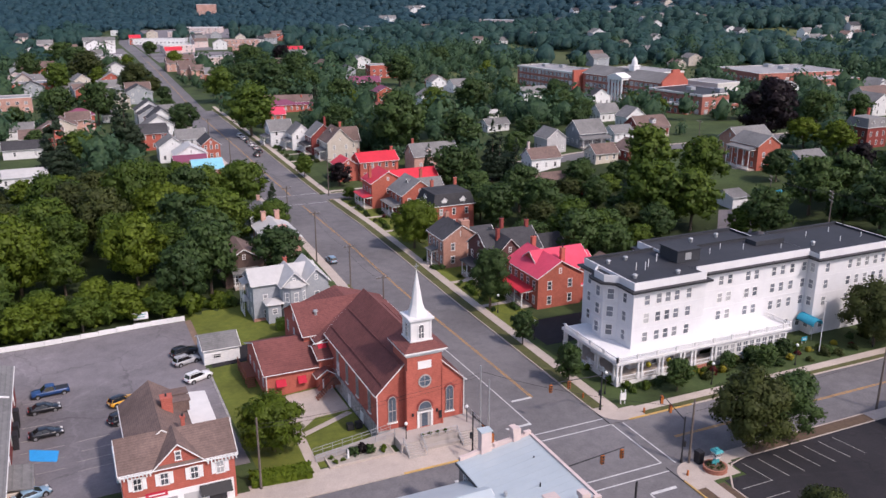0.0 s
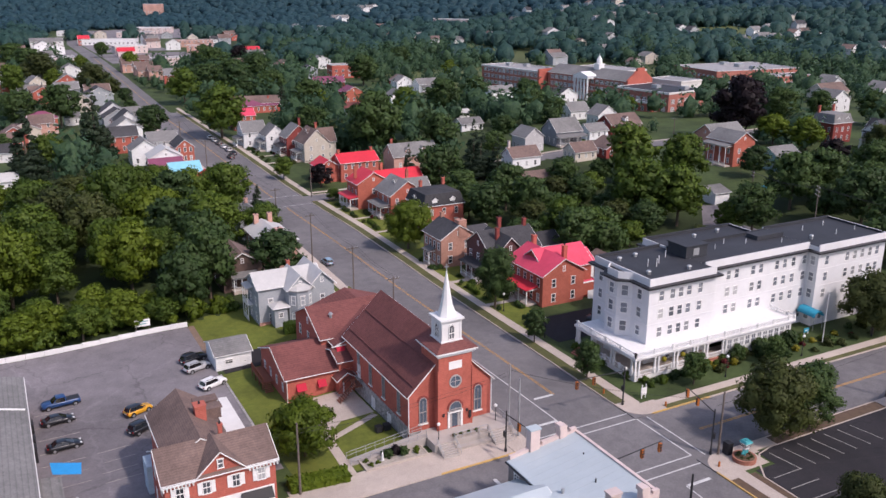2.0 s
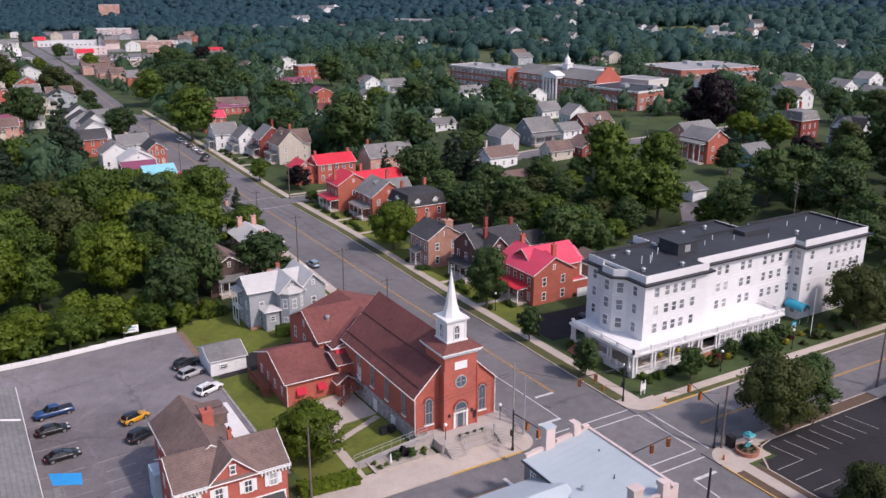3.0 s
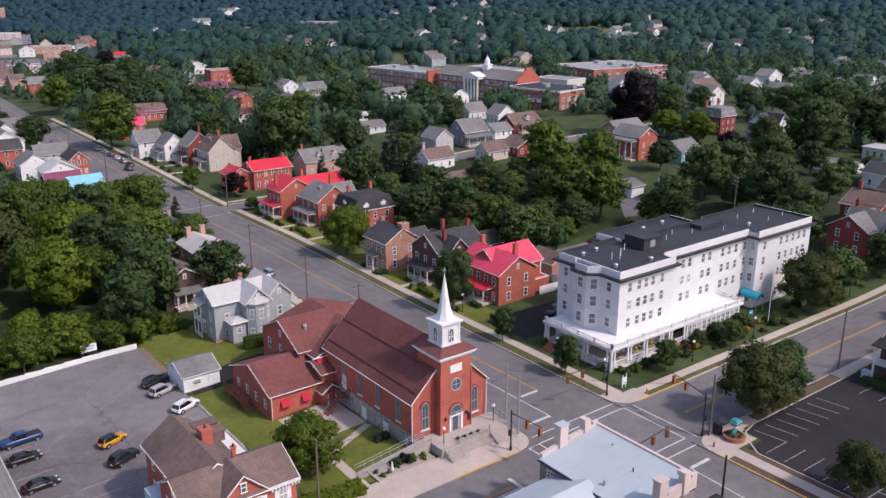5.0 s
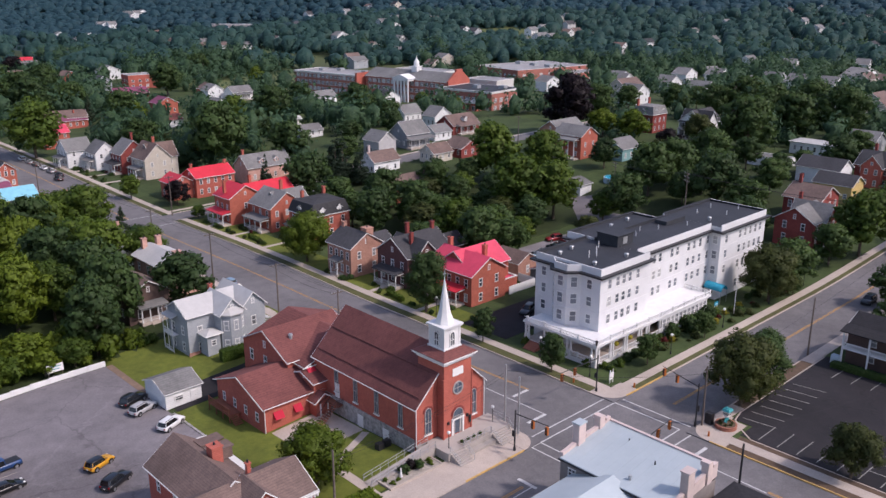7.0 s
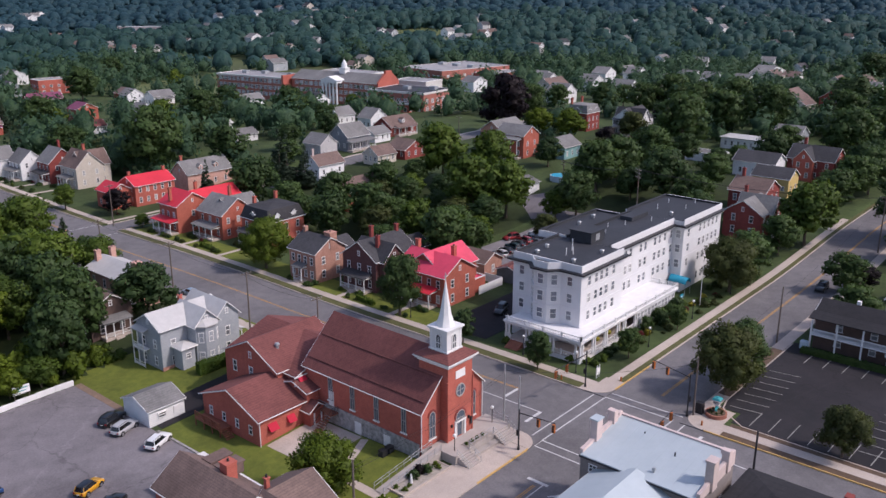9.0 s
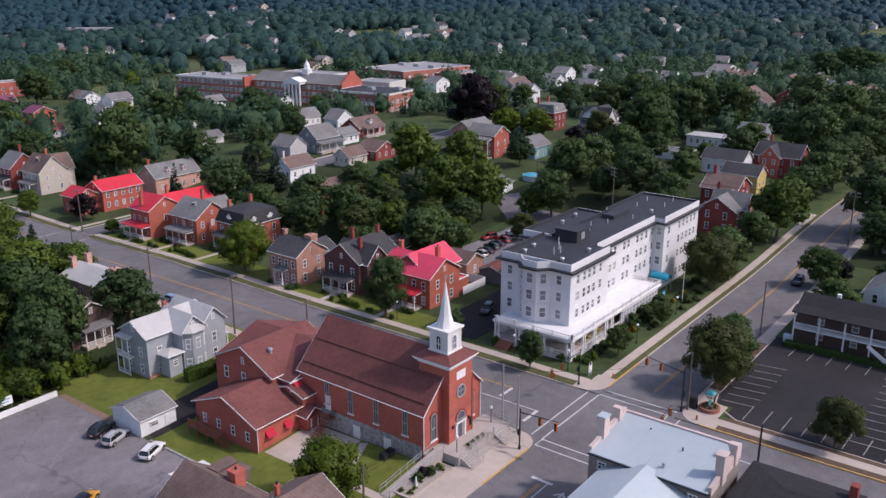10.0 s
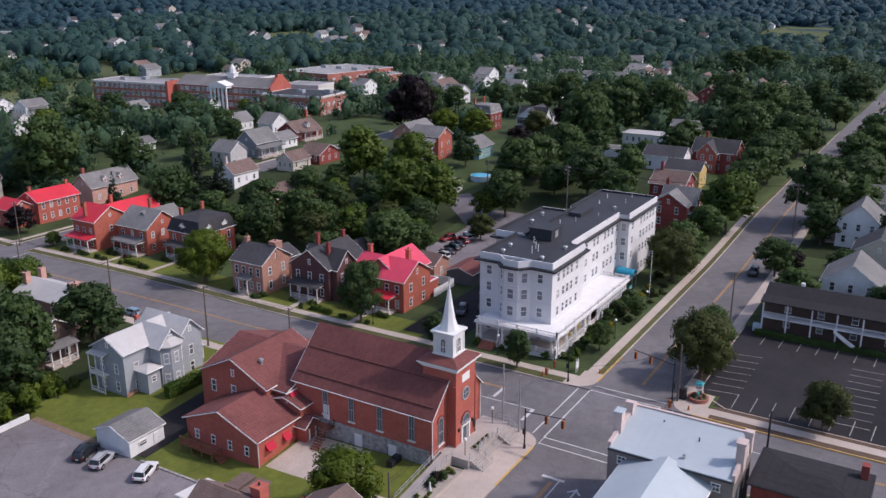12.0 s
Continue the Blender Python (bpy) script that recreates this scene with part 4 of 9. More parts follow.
def car(kind, colour, x, y, rz, label, z=None, roof=None, category="car"):
    key = (kind, colour.name, roof.name if roof else "")
    L, W, body, cab, roofz, zb = CAR_SHAPES[kind]
    zz = (gz(x, y) if z is None else z)
    if key in CAR_MODELS:
        c = copy_thing(CAR_MODELS[key], pose(x, y, zz, 0, 0, rz))
        c["label"] = label
        return c
    t = thing("car", x, y, label, category, rz, zz, "cars parked and driving")
    t.scale = (0.95, 0.95, 0.95)
    CAR_MODELS[key] = t
    hw = W / 2
    rings = []
    for f, lo, hi, q in body:
        w, px = hw * q, f * L - L / 2
        mid = lo + (hi - lo) * 0.62
        rings.append([(px, -w * .88, lo), (px, w * .88, lo), (px, w * .98, lo + .1), (px, w, mid), (px, w * .95, hi - .06), (px, w * .84, hi), (px, -w * .84, hi), (px, -w * .95, hi - .06), (px, -w, mid), (px, -w * .98, lo + .1)])
    part("body", Geo().loft(rings), colour, t, "", True)
    part("bumper", Geo().loft([oblong(-L / 2 - .04, -L / 2 + .3, hw * .9, .36, .1), oblong(-L / 2 - .04, -L / 2 + .3, hw * .9, .54, .1)]), RUBBER, t)
    part("bumper", Geo().loft([oblong(L / 2 - .34, L / 2 + .03, hw * .86, .30, .12), oblong(L / 2 - .34, L / 2 + .03, hw * .86, .44, .12)]), RUBBER, t)
    b0, b1, t0, t1 = [v - L / 2 for v in cab]
    ti = hw - 0.30
    part("glass", Geo().loft([oblong(b0, b1, hw - .11, zb), oblong(t0 - .04, t1 + .06, ti + .02, roofz - .08)]), CAR_GLASS, t)
    part("roof", Geo().loft([oblong(t0 - .08, t1 + .06, ti + .06, roofz - .09), oblong(t0 - .04, t1, ti + .03, roofz - .02), oblong(t0 + .12, t1 - .2, ti - .16, roofz + .02)]), roof or colour, t, "", True)
    mb, mt = b0 + (b1 - b0) * .46, t0 + (t1 - t0) * .5
    for sx in (-1, 1):
        for xb, xt in ((b0 + .16, t0 + .1), (b1 - .16, t1 - .1), (mb, mt)):
            part("pillar", Geo().cyl((xb, sx * (hw - .105), zb - .03), (xt, sx * (ti + .03), roofz - .06), 0.055, 0.045, 5), colour if xb != mb else RUBBER, t)
    if kind == "pickup":
        part("bed", Geo().box(-L / 2 + 0.12, -hw + 0.2, 1.08, -L / 2 + 1.95, hw - 0.2, 1.13), DARK_METAL, t)
    if kind == "suv":
        for sx in (-1, 1):
            part("roof_rail", Geo().box(t0 + .1, sx * (ti - .04) - .03, roofz + .01, t1 - .3, sx * (ti - .04) + .03, roofz + .07), RUBBER, t)
    wd = Geo().cyl((0, -0.11, 0), (0, 0.11, 0), 0.35, None, 16).data("wheel", RUBBER)
    rd = Geo().cyl((0, -0.125, 0), (0, 0.125, 0), 0.23, 0.23, 10).cyl((0, -0.135, 0), (0, 0.135, 0), 0.07, None, 6).data("rim", RIM)
    ad = Geo().cyl((0, -0.06, 0), (0, 0.06, 0), 0.43, None, 16).data("wheel_arch", BLACK)
    for sx in (-1, 1):
        for px in (-L / 2 + 0.85, L / 2 - 0.92):
            part("wheel_arch", ad, None, t, "", False, pose(px, sx * (hw - 0.055), 0.40))
            wh_ = part("wheel", wd, None, t, "", False, pose(px, sx * (hw - 0.09), 0.35))
            part("rim", rd, None, wh_)
        part("headlight", Geo().loft([oblong(L / 2 - .36, L / 2 - .06, .17, .62, .06), oblong(L / 2 - .40, L / 2 - .10, .15, .76, .06)]), CLEAR_LENS, t, "", False, pose(0, sx * (hw - .34), .02 if kind != "pickup" else .14))
        part("tail_light", Geo().box(-L / 2 - 0.015, sx * (hw - 0.26) - 0.12, 0.70, -L / 2 + 0.12, sx * (hw - 0.26) + 0.12, 0.90), RED_LENS, t)
        part("mirror", Geo().loft([oblong(b1 - .72, b1 - .56, .09, zb + .02, .04), oblong(b1 - .70, b1 - .56, .09, zb + .16, .04)]), colour, t, "", False, pose(0, sx * (hw + .03), 0))
    part("grille", Geo().box(L / 2 - .06, -hw * .42, .46, L / 2 + .012, hw * .42, .66), BLACK, t)
    part("number_plate", Geo().box(-L / 2 - 0.055, -0.18, 0.58, -L / 2 - 0.01, 0.18, 0.70), WHITE, t)
    return t


def utility_pole(x, y, h, arms=1, rz=0, label="weathered wooden utility pole with crossarm", z=None, body=WOOD_POLE):
    t = thing("utility_pole", x, y, label, "pole", rz, z, "utility poles")
    part("pole", Geo().cyl((0, 0, -0.5), (0, 0, h), 0.17, 0.11, 8), body, t)
    for k in range(arms):
        zz = h - 0.5 - 0.9 * k
        a0 = part("crossarm", Geo().box(-1.2, 0.1, zz - 0.07, 1.2, 0.22, zz + 0.07), WOOD_POLE, t)
        for u in (-1.1, -0.5, 0.5, 1.1):
            part("insulator", Geo().cyl((u, 0.16, zz + 0.07), (u, 0.16, zz + 0.27), 0.06, 0.04, 6), STEEL, a0)
    return t


def wire(p0, p1, sag=0.8, r=0.022):
    cu = bpy.data.curves.new("overhead_wire", "CURVE")
    cu.dimensions, cu.bevel_depth, cu.bevel_resolution = "3D", r, 0
    sp = cu.splines.new("POLY")
    n = 10
    sp.points.add(n)
    p0, p1 = Vector(p0), Vector(p1)
    for i in range(n + 1):
        q = p0.lerp(p1, i / n)
        q.z -= sag * 4 * (i / n) * (1 - i / n)
        sp.points[i].co = (*q, 1)
    cu.materials.append(BLACK)
    return tagged(new("overhead_wire", cu), "thin black overhead wire between poles", "wire", "overhead wires")


def street_lamp(x, y, h=3.6):
    t = thing("street_lamp", x, y, "black post street lamp with white globe", "lamp", 0, None, "globe street lamps")
    part("post", Geo().cyl((0, 0, -0.2), (0, 0, h - 0.4), 0.07, 0.05, 8).cyl((0, 0, 0), (0, 0, 0.5), 0.16, 0.1, 8), DARK_METAL, t)
    part("globe", Geo().ball((0, 0, h - 0.15), 0.24, 10, 7), LAMP_WHITE, t, "white glass globe", True)


def signal_head(parent, M, label="yellow traffic signal head"):
    ob = part("signal_head", Geo().box(-0.19, -0.16, -0.55, 0.19, 0.16, 0.55), SIGNAL, parent, "", False, M)
    for i, zc in enumerate((0.36, 0, -0.36)):
        for s in (-1, 1):
            part("lens", Geo().cyl((0, s * 0.15, zc), (0, s * 0.20, zc), 0.13, None, 10).box(-0.16, s * 0.2 - 0.05, zc + 0.1, 0.16, s * 0.2 + 0.05, zc + 0.14), DARK_METAL, ob)
    return ob


def signal_mast(x, y, rz, arm, heads, h=6.2):
    """A pole with an arm along its local +x that carries signal heads."""
    t = thing("traffic_signal", x, y, "dark steel mast with yellow traffic signals", "traffic light", rz, None, "traffic signals at the crossing")
    part("mast", Geo().cyl((0, 0, -0.3), (0, 0, h), 0.12, 0.09, 8).cyl((0, 0, 0), (0, 0, 0.5), 0.2, 0.18, 8), DARK_METAL, t)
    part("arm", Geo().cyl((0, 0, h - 0.5), (arm, 0, h - 0.1), 0.08, 0.05, 8), DARK_METAL, t)
    for u in heads:
        signal_head(t, pose(u, 0, h - 0.9))
    part("control_box", Geo().box(-0.2, -0.32, 2.2, 0.2, -0.1, 3.0), DARK_METAL, t)
    return t

# ---- kerbs, pavements, lots, markings ----
for nm, x0, x1, y0, y1 in (("kerb", EAST, EAST + 0.2, NORTH + 3, ROAD2_S), ("kerb", EAST, EAST + 0.2, ROAD2_N, 420), ("kerb", WEST - 0.2, WEST, NORTH + 3, 420), ("kerb", EAST, EAST + 0.2, 20, 40), ("kerb", WEST - 0.2, WEST, 20, SOUTH - 2),
                           ("kerb", EAST + 14, 330, NORTH, NORTH + 0.2), ("kerb", EAST + 3, 330, SOUTH - 0.2, SOUTH), ("kerb", -60, WEST - 14, NORTH, NORTH + 0.2), ("kerb", -60, WEST - 2, SOUTH - 0.2, SOUTH), ("kerb", EAST + 6.3, 120, ROAD2_N, ROAD2_N + 0.2)):
    drape(nm, x0, x1, y0, y1, 0.035, CONCRETE, 4, 0.3, "pale concrete kerb along the street", "kerb")
for x0, x1, y0, y1 in ((EAST + 3, EAST + 14, NORTH, NORTH + 0.2), (WEST - 14, WEST - 3, NORTH, NORTH + 0.2), (EAST, EAST + 0.2, 40, 71), (EAST + 4.2, EAST + 24, ROAD2_S - 0.2, ROAD2_S)):
    drape("kerb", x0, x1, y0, y1, 0.045, KERB_YELLOW, 4, 0.3, "yellow painted kerb at the crossing", "kerb")


def corner(cx, cy, r, a0, a1, cover):
    """A rounded pavement corner: fan of concrete with a kerb face, centre (cx, cy)."""
    g, n = Geo(), 10
    pts = [(cx, cy)] + [(cx + r * math.cos(radians(a0 + (a1 - a0) * i / n)), cy + r * math.sin(radians(a0 + (a1 - a0) * i / n))) for i in range(n + 1)]
    top = [(x, y, gz(x, y) + 0.05) for x, y in pts]
    g.add(top + [(x, y, z - 0.35) for x, y, z in top], [(0, i, i + 1) for i in range(1, n + 1)] + [(i + 1, i, n + 2 + i, n + 3 + i) for i in range(1, n + 1)])
    tagged(part("pavement", g, cover), "rounded concrete pavement corner", "pavement", "", "structure")


for x0, y0 in ((EAST, NORTH), (EAST, SOUTH - 3.4), (WEST - 3.4, NORTH), (WEST - 3.4, SOUTH - 3.4)):
    drape("road", x0, x0 + 3.4, y0, y0 + 3.4, 0.012, ASPHALT, 1.7, 0.3, "asphalt round the pavement corner", "road")
corner(EAST + 3.2, NORTH + 3.2, 3.2, 180, 270, CONCRETE)
corner(EAST + 3.2, SOUTH - 3.2, 3.2, 90, 180, CONCRETE)
corner(WEST - 3.2, NORTH + 3.2, 3.2, 270, 360, CONCRETE)
corner(WEST - 3.2, SOUTH - 3.2, 3.2, 0, 90, CONCRETE)
WALKS = [(66.0, 67.7, NORTH + 3.4, ROAD2_S, "main street"), (66.0, 67.7, ROAD2_N, 430, "main street"), (EAST + 3.4, 185, 87.6, 89.2, "cross street"),
         (45.6, 47.4, 118, 420, "main street"), (EAST + 3.4, 76, 72.4, 74.2, "cross street"), (98, 300, 72.4, 74.2, "cross street"), (65.5, 67.3, 30, SOUTH - 3.4, "main street"), (EAST + 7, 120, ROAD2_N + 1.6, ROAD2_N + 3.0, "side street"), (-40, 15.5, 86.8, 90.4, "cross street")]
for x0, x1, y0, y1, nm in WALKS:
    ob = drape("pavement", x0, x1, y0, y1, 0.05, CONCRETE, 4, 0.25, f"pale concrete pavement along the {nm}", "pavement")
drape("pavement", 15.5, WEST - 3.3, 86.6, 91.6, 0.05, CONCRETE, 3, 0.3, "pinkish concrete pavement before the church", "pavement")
drape("pavement", 44.4, WEST - 0.2, 89.7, 118, 0.052, CONCRETE, 3, 0.3, "pale concrete pavement beside the church", "pavement")
for x0, x1, y0, y1 in ((EAST + 0.2, 66.0, 91, ROAD2_S - 1), (67.7, 74, 120, 228), (67.7, 72.6, 90, 113), (67.5, 128, 89.2, 96.5), (EAST + 0.2, 66.0, ROAD2_N + 1, 420)):
    drape("verge", x0, x1, y0, y1, 0.02, DRY_LAWN if x1 < 67 else GRASS if y0 <= 90 else LAWN, 4, 0.1, "mown grass strip", "lawn")
drape("verge", 70, 300, NORTH + 0.2, 87.6, 0.02, DRY_LAWN, 4, 0.1, "worn grass verge beside the street", "lawn")
drape("verge", 76, 98, 72.4, SOUTH - 0.2, 0.02, SOIL, 4, 0.1, "bare soil verge beside the street", "lawn")
drape("pavement", EAST + 0.2, 67.5, NORTH + 3.2, 91.0, 0.046, CONCRETE, 2, 0.3, "concrete pavement corner by the hotel", "pavement")
drape("pavement", EAST + 3.2, 70.0, NORTH + 0.2, 89.6, 0.044, CONCRETE, 2, 0.3, "concrete pavement corner by the hotel", "pavement")
drape("pavement", EAST + 0.2, 67.3, 68.8, SOUTH - 3.2, 0.046, CONCRETE, 2, 0.3, "concrete pavement corner by the motel", "pavement")
drape("pavement", EAST + 3.2, 72.4, 72.0, SOUTH - 0.2, 0.044, CONCRETE, 2, 0.3, "concrete pavement corner by the motel", "pavement")
drape("pavement", WEST - 4.0, WEST - 0.2, NORTH + 3.2, 89.8, 0.046, CONCRETE, 2, 0.3, "concrete pavement corner by the church", "pavement")
drape("pavement", 67.3, 71.6, 69.6, 72.4, 0.03, CONCRETE, 3, 0.2, "concrete corner round the planter", "pavement")
for x0, x1 in ((64.2, 65.5), (67.3, 68.3)):
    drape("verge", x0, x1, 30, 68.8, 0.02, SOIL, 4, 0.1, "bare soil strip beside the pavement", "lawn")
drape("parking_lot", -40, 17.0, 97.5, 154.6, 0.03, LOT_ASPHALT, 3, 0.2, "worn patched gray asphalt parking lot", "parking lot")
drape("lawn", 17.4, 33.2, 92, 131, 0.03, LAWN, 3, 0.2, "green church lawn", "lawn")
drape("lawn", 17.2, 50, 138, 158, 0.035, LAWN, 3, 0.2, "green lawn beside the gray house", "lawn")
drape("driveway", 18, 48, 131.2, 138, 0.045, DARK_ASPHALT, 3, 0.2, "dark asphalt driveway behind the church", "driveway")
drape("yard", 24, 33, 106, 115.2, 0.06, CONCRETE, 3, 0.2, "gray concrete yard beside the church annex", "yard")
drape("driveway", 70.2, 108, 113.6, 124.5, 0.04, DARK_ASPHALT, 3, 0.2, "black asphalt drive behind the hotel", "driveway")
drape("parking_lot", 105.5, 150, 124.6, 149, 0.04, LOT_ASPHALT, 3, 0.2, "asphalt parking lot behind the hotel", "parking lot")
drape("parking_lot", 68.6, 72.0, 44, 69.0, 0.04, DARK_ASPHALT, 3, 0.2, "dark asphalt edge of the motel lot", "parking lot")
drape("parking_lot", 72.0, 102.6, 44, 72.1, 0.04, DARK_ASPHALT, 3, 0.2, "dark asphalt motel parking lot with bays", "parking lot")
drape("dirt_patch", 16.9, 18.0, 140.5, 154.6, 0.05, RUST_DIRT, 3, 0.1, "orange dirt strip beside the lot", "dirt")

mk = Geo()
strip(mk, [(115.6, 231.1), (122.9, 232.7), (132.7, 235.4), (148.4, 231.3), (205.3, 229.9), (295.1, 232.7)], 8.0, 0.03)
strip(mk, [(59.25, 416), (60.5, 460), (62.6, 533), (65.2, 621), (67.5, 750), (67.5, 900), (78, 1017), (114, 1091), (145, 1129), (187, 1333)], 10.0, 0.03)
strip(mk, [(330, 560), (372, 640), (392, 720)], 6, 0.03)
tagged(part("road", mk, ASPHALT), "gray asphalt street running on among houses", "road", "", "structure")
mk = Geo()
strip(mk, [(136, 143), (147, 154), (156, 164)], 8.0, 0.05)
tagged(part("driveway", mk, LOT_ASPHALT), "gray asphalt lane to a shed", "driveway", "", "structure")
mk = Geo()
strip(mk, [(115.6, 236.7), (123, 238.6), (132.7, 240.6), (148.1, 236.1), (204.9, 234.6), (295.3, 237.9)], 1.4, 0.05)
tagged(part("pavement", mk, CONCRETE), "pale pavement along the side street", "pavement", "", "structure")
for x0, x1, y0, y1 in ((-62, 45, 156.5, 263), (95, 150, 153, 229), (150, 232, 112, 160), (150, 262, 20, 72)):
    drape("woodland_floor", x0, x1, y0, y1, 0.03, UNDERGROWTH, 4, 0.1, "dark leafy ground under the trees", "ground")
mk = Geo()
for dx in (-0.14, 0.14):
    strip(mk, [(58.3 + dx, 98), (58.6 + dx, 150), (59.3 + dx, 200), (59.4 + dx, 228)], 0.15, RD + 0.012)
    strip(mk, [(59.4 + dx, 241), (59.4 + dx, 418)], 0.15, RD + 0.012)
    strip(mk, [(59.6 + dx, 420), (60.7 + dx, 460), (62.8 + dx, 533), (65.4 + dx, 621), (67.7 + dx, 750)], 0.15, 0.045)
    strip(mk, [(70, 80.2 + dx), (600, 80.2 + dx)], 0.17, RD + 0.012)
    strip(mk, [(-80, 81 + dx), (38, 81 + dx)], 0.15, RD + 0.012)
    strip(mk, [(58.6 + dx, 20), (58.6 + dx, 60)], 0.15, RD + 0.012)
tagged(part("road_marking", mk, ROAD_YELLOW), "faded double yellow centre line", "road marking", "", "structure")
mk = Geo()
for pts, wd in (([(47.9, 88.2), (64.0, 88.2)], 0.2), ([(45.8, 86.4), (64.2, 86.4)], 0.2), ([(65.9, 86.2), (65.9, 74.9)], 0.2), ([(64.2, 86.4), (64.2, 75.6)], 0.2),
                ([(47.6, 75.6), (64.2, 75.6)], 0.2), ([(47.8, 73.7), (64.4, 73.7)], 0.2), ([(45.8, 86.5), (45.8, 74.8)], 0.2), ([(47.6, 86.4), (47.6, 75.6)], 0.2),
                ([(54.9, 98.0), (58.2, 98.0)], 0.5), ([(50.4, 91.1), (54.2, 91.1)], 0.5), ([(54.1, 91.2), (54.1, 120)], 0.17), ([(58.9, 70.5), (62.5, 70.5)], 0.5), ([(58.7, 70.6), (58.3, 60.0)], 0.17),
                ([(38.9, 82.6), (38.9, 79.6)], 0.5)):
    strip(mk, pts, wd, RD + 0.014)
strip(mk, [(39.0, 80.2), (28.0, 80.2)], 0.15, RD + 0.014)
strip(mk, [(35.2, 77.6), (38.2, 77.6)], 0.22, RD + 0.016)
strip(mk, [(37.9, 77.6), (37.0, 78.4)], 0.25, RD + 0.018)
strip(mk, [(37.9, 77.6), (37.0, 76.8)], 0.25, RD + 0.018)
strip(mk, [(WEST + 4, 229.4), (EAST + 3, 229.4)], 0.25, RD + 0.014)
strip(mk, [(WEST + 4, 240.6), (EAST + 3, 240.6)], 0.25, RD + 0.014)
tagged(part("road_marking", mk, ROAD_WHITE), "white crosswalk and stop lines", "road marking", "", "structure")
mk = Geo()
for k in range(7):
    strip(mk, [(73.3 + 2.58 * k, 71.2), (73.9 + 2.6 * k, 66.6)], 0.14, 0.052)
for k in range(8):
    strip(mk, [(74.0, 66.7 - 2.65 * k), (69.2, 66.7 - 2.62 * k)], 0.14, 0.052)
for k in range(9):
    strip(mk, [(100.5, 67.9 - 2.92 * k), (95.1, 68.1 - 2.92 * k)], 0.14, 0.052)
for k in range(9):
    strip(mk, [(72.1 + 2.56 * k, 53.4), (72.3 + 2.56 * k, 48.8)], 0.14, 0.052)
tagged(part("bay_marking", mk, ROAD_FADED), "faded white parking bay lines", "road marking", "", "structure")
mk = Geo()
strip(mk, [(68.4, 44), (68.4, 67.4), (70.0, 69.6), (72.0, 71.6), (74.6, 72.2), (102, 72.2)], 0.22, 0.06)
tagged(part("lot_edge", mk, CONCRETE), "pale concrete edge of the motel lot", "kerb", "", "structure")
mk = Geo()
for yy in (131.5, 127.4, 123.2, 119.0, 115.4, 112.0, 108.5):
    strip(mk, [(-10, yy), (-4.6, yy)], 0.11, 0.042)
for yy in (115.5, 112.5, 109.5, 106.5):
    strip(mk, [(1.2, yy), (-3.2, yy)], 0.11, 0.042)
tagged(part("bay_marking", mk, LOT_YELLOW), "faint parking bay lines", "road marking", "", "structure")

# ---- the church ----


def arch_window(parent, x, y, z, side, w, h, hood=BRICK_DARK, label=""):
    M = pose(x, y, z, 0, 0, TURN_OF[side]) @ pose(0, -0.07, 0)
    ob = window(parent, M, w, h, True, STONE_TRIM, 2, None, LEADED)
    g, hh = Geo(), h - w / 2
    g.arc(hh, w / 2 + 0.28, w / 2 + 0.02, 8, 0.07, -0.04)
    part("hood", g, hood, ob)
    part("sill", Geo().box(-w / 2 - 0.15, -0.14, -0.28, w / 2 + 0.15, 0.07, -0.1), TRIM, ob)
    return ob


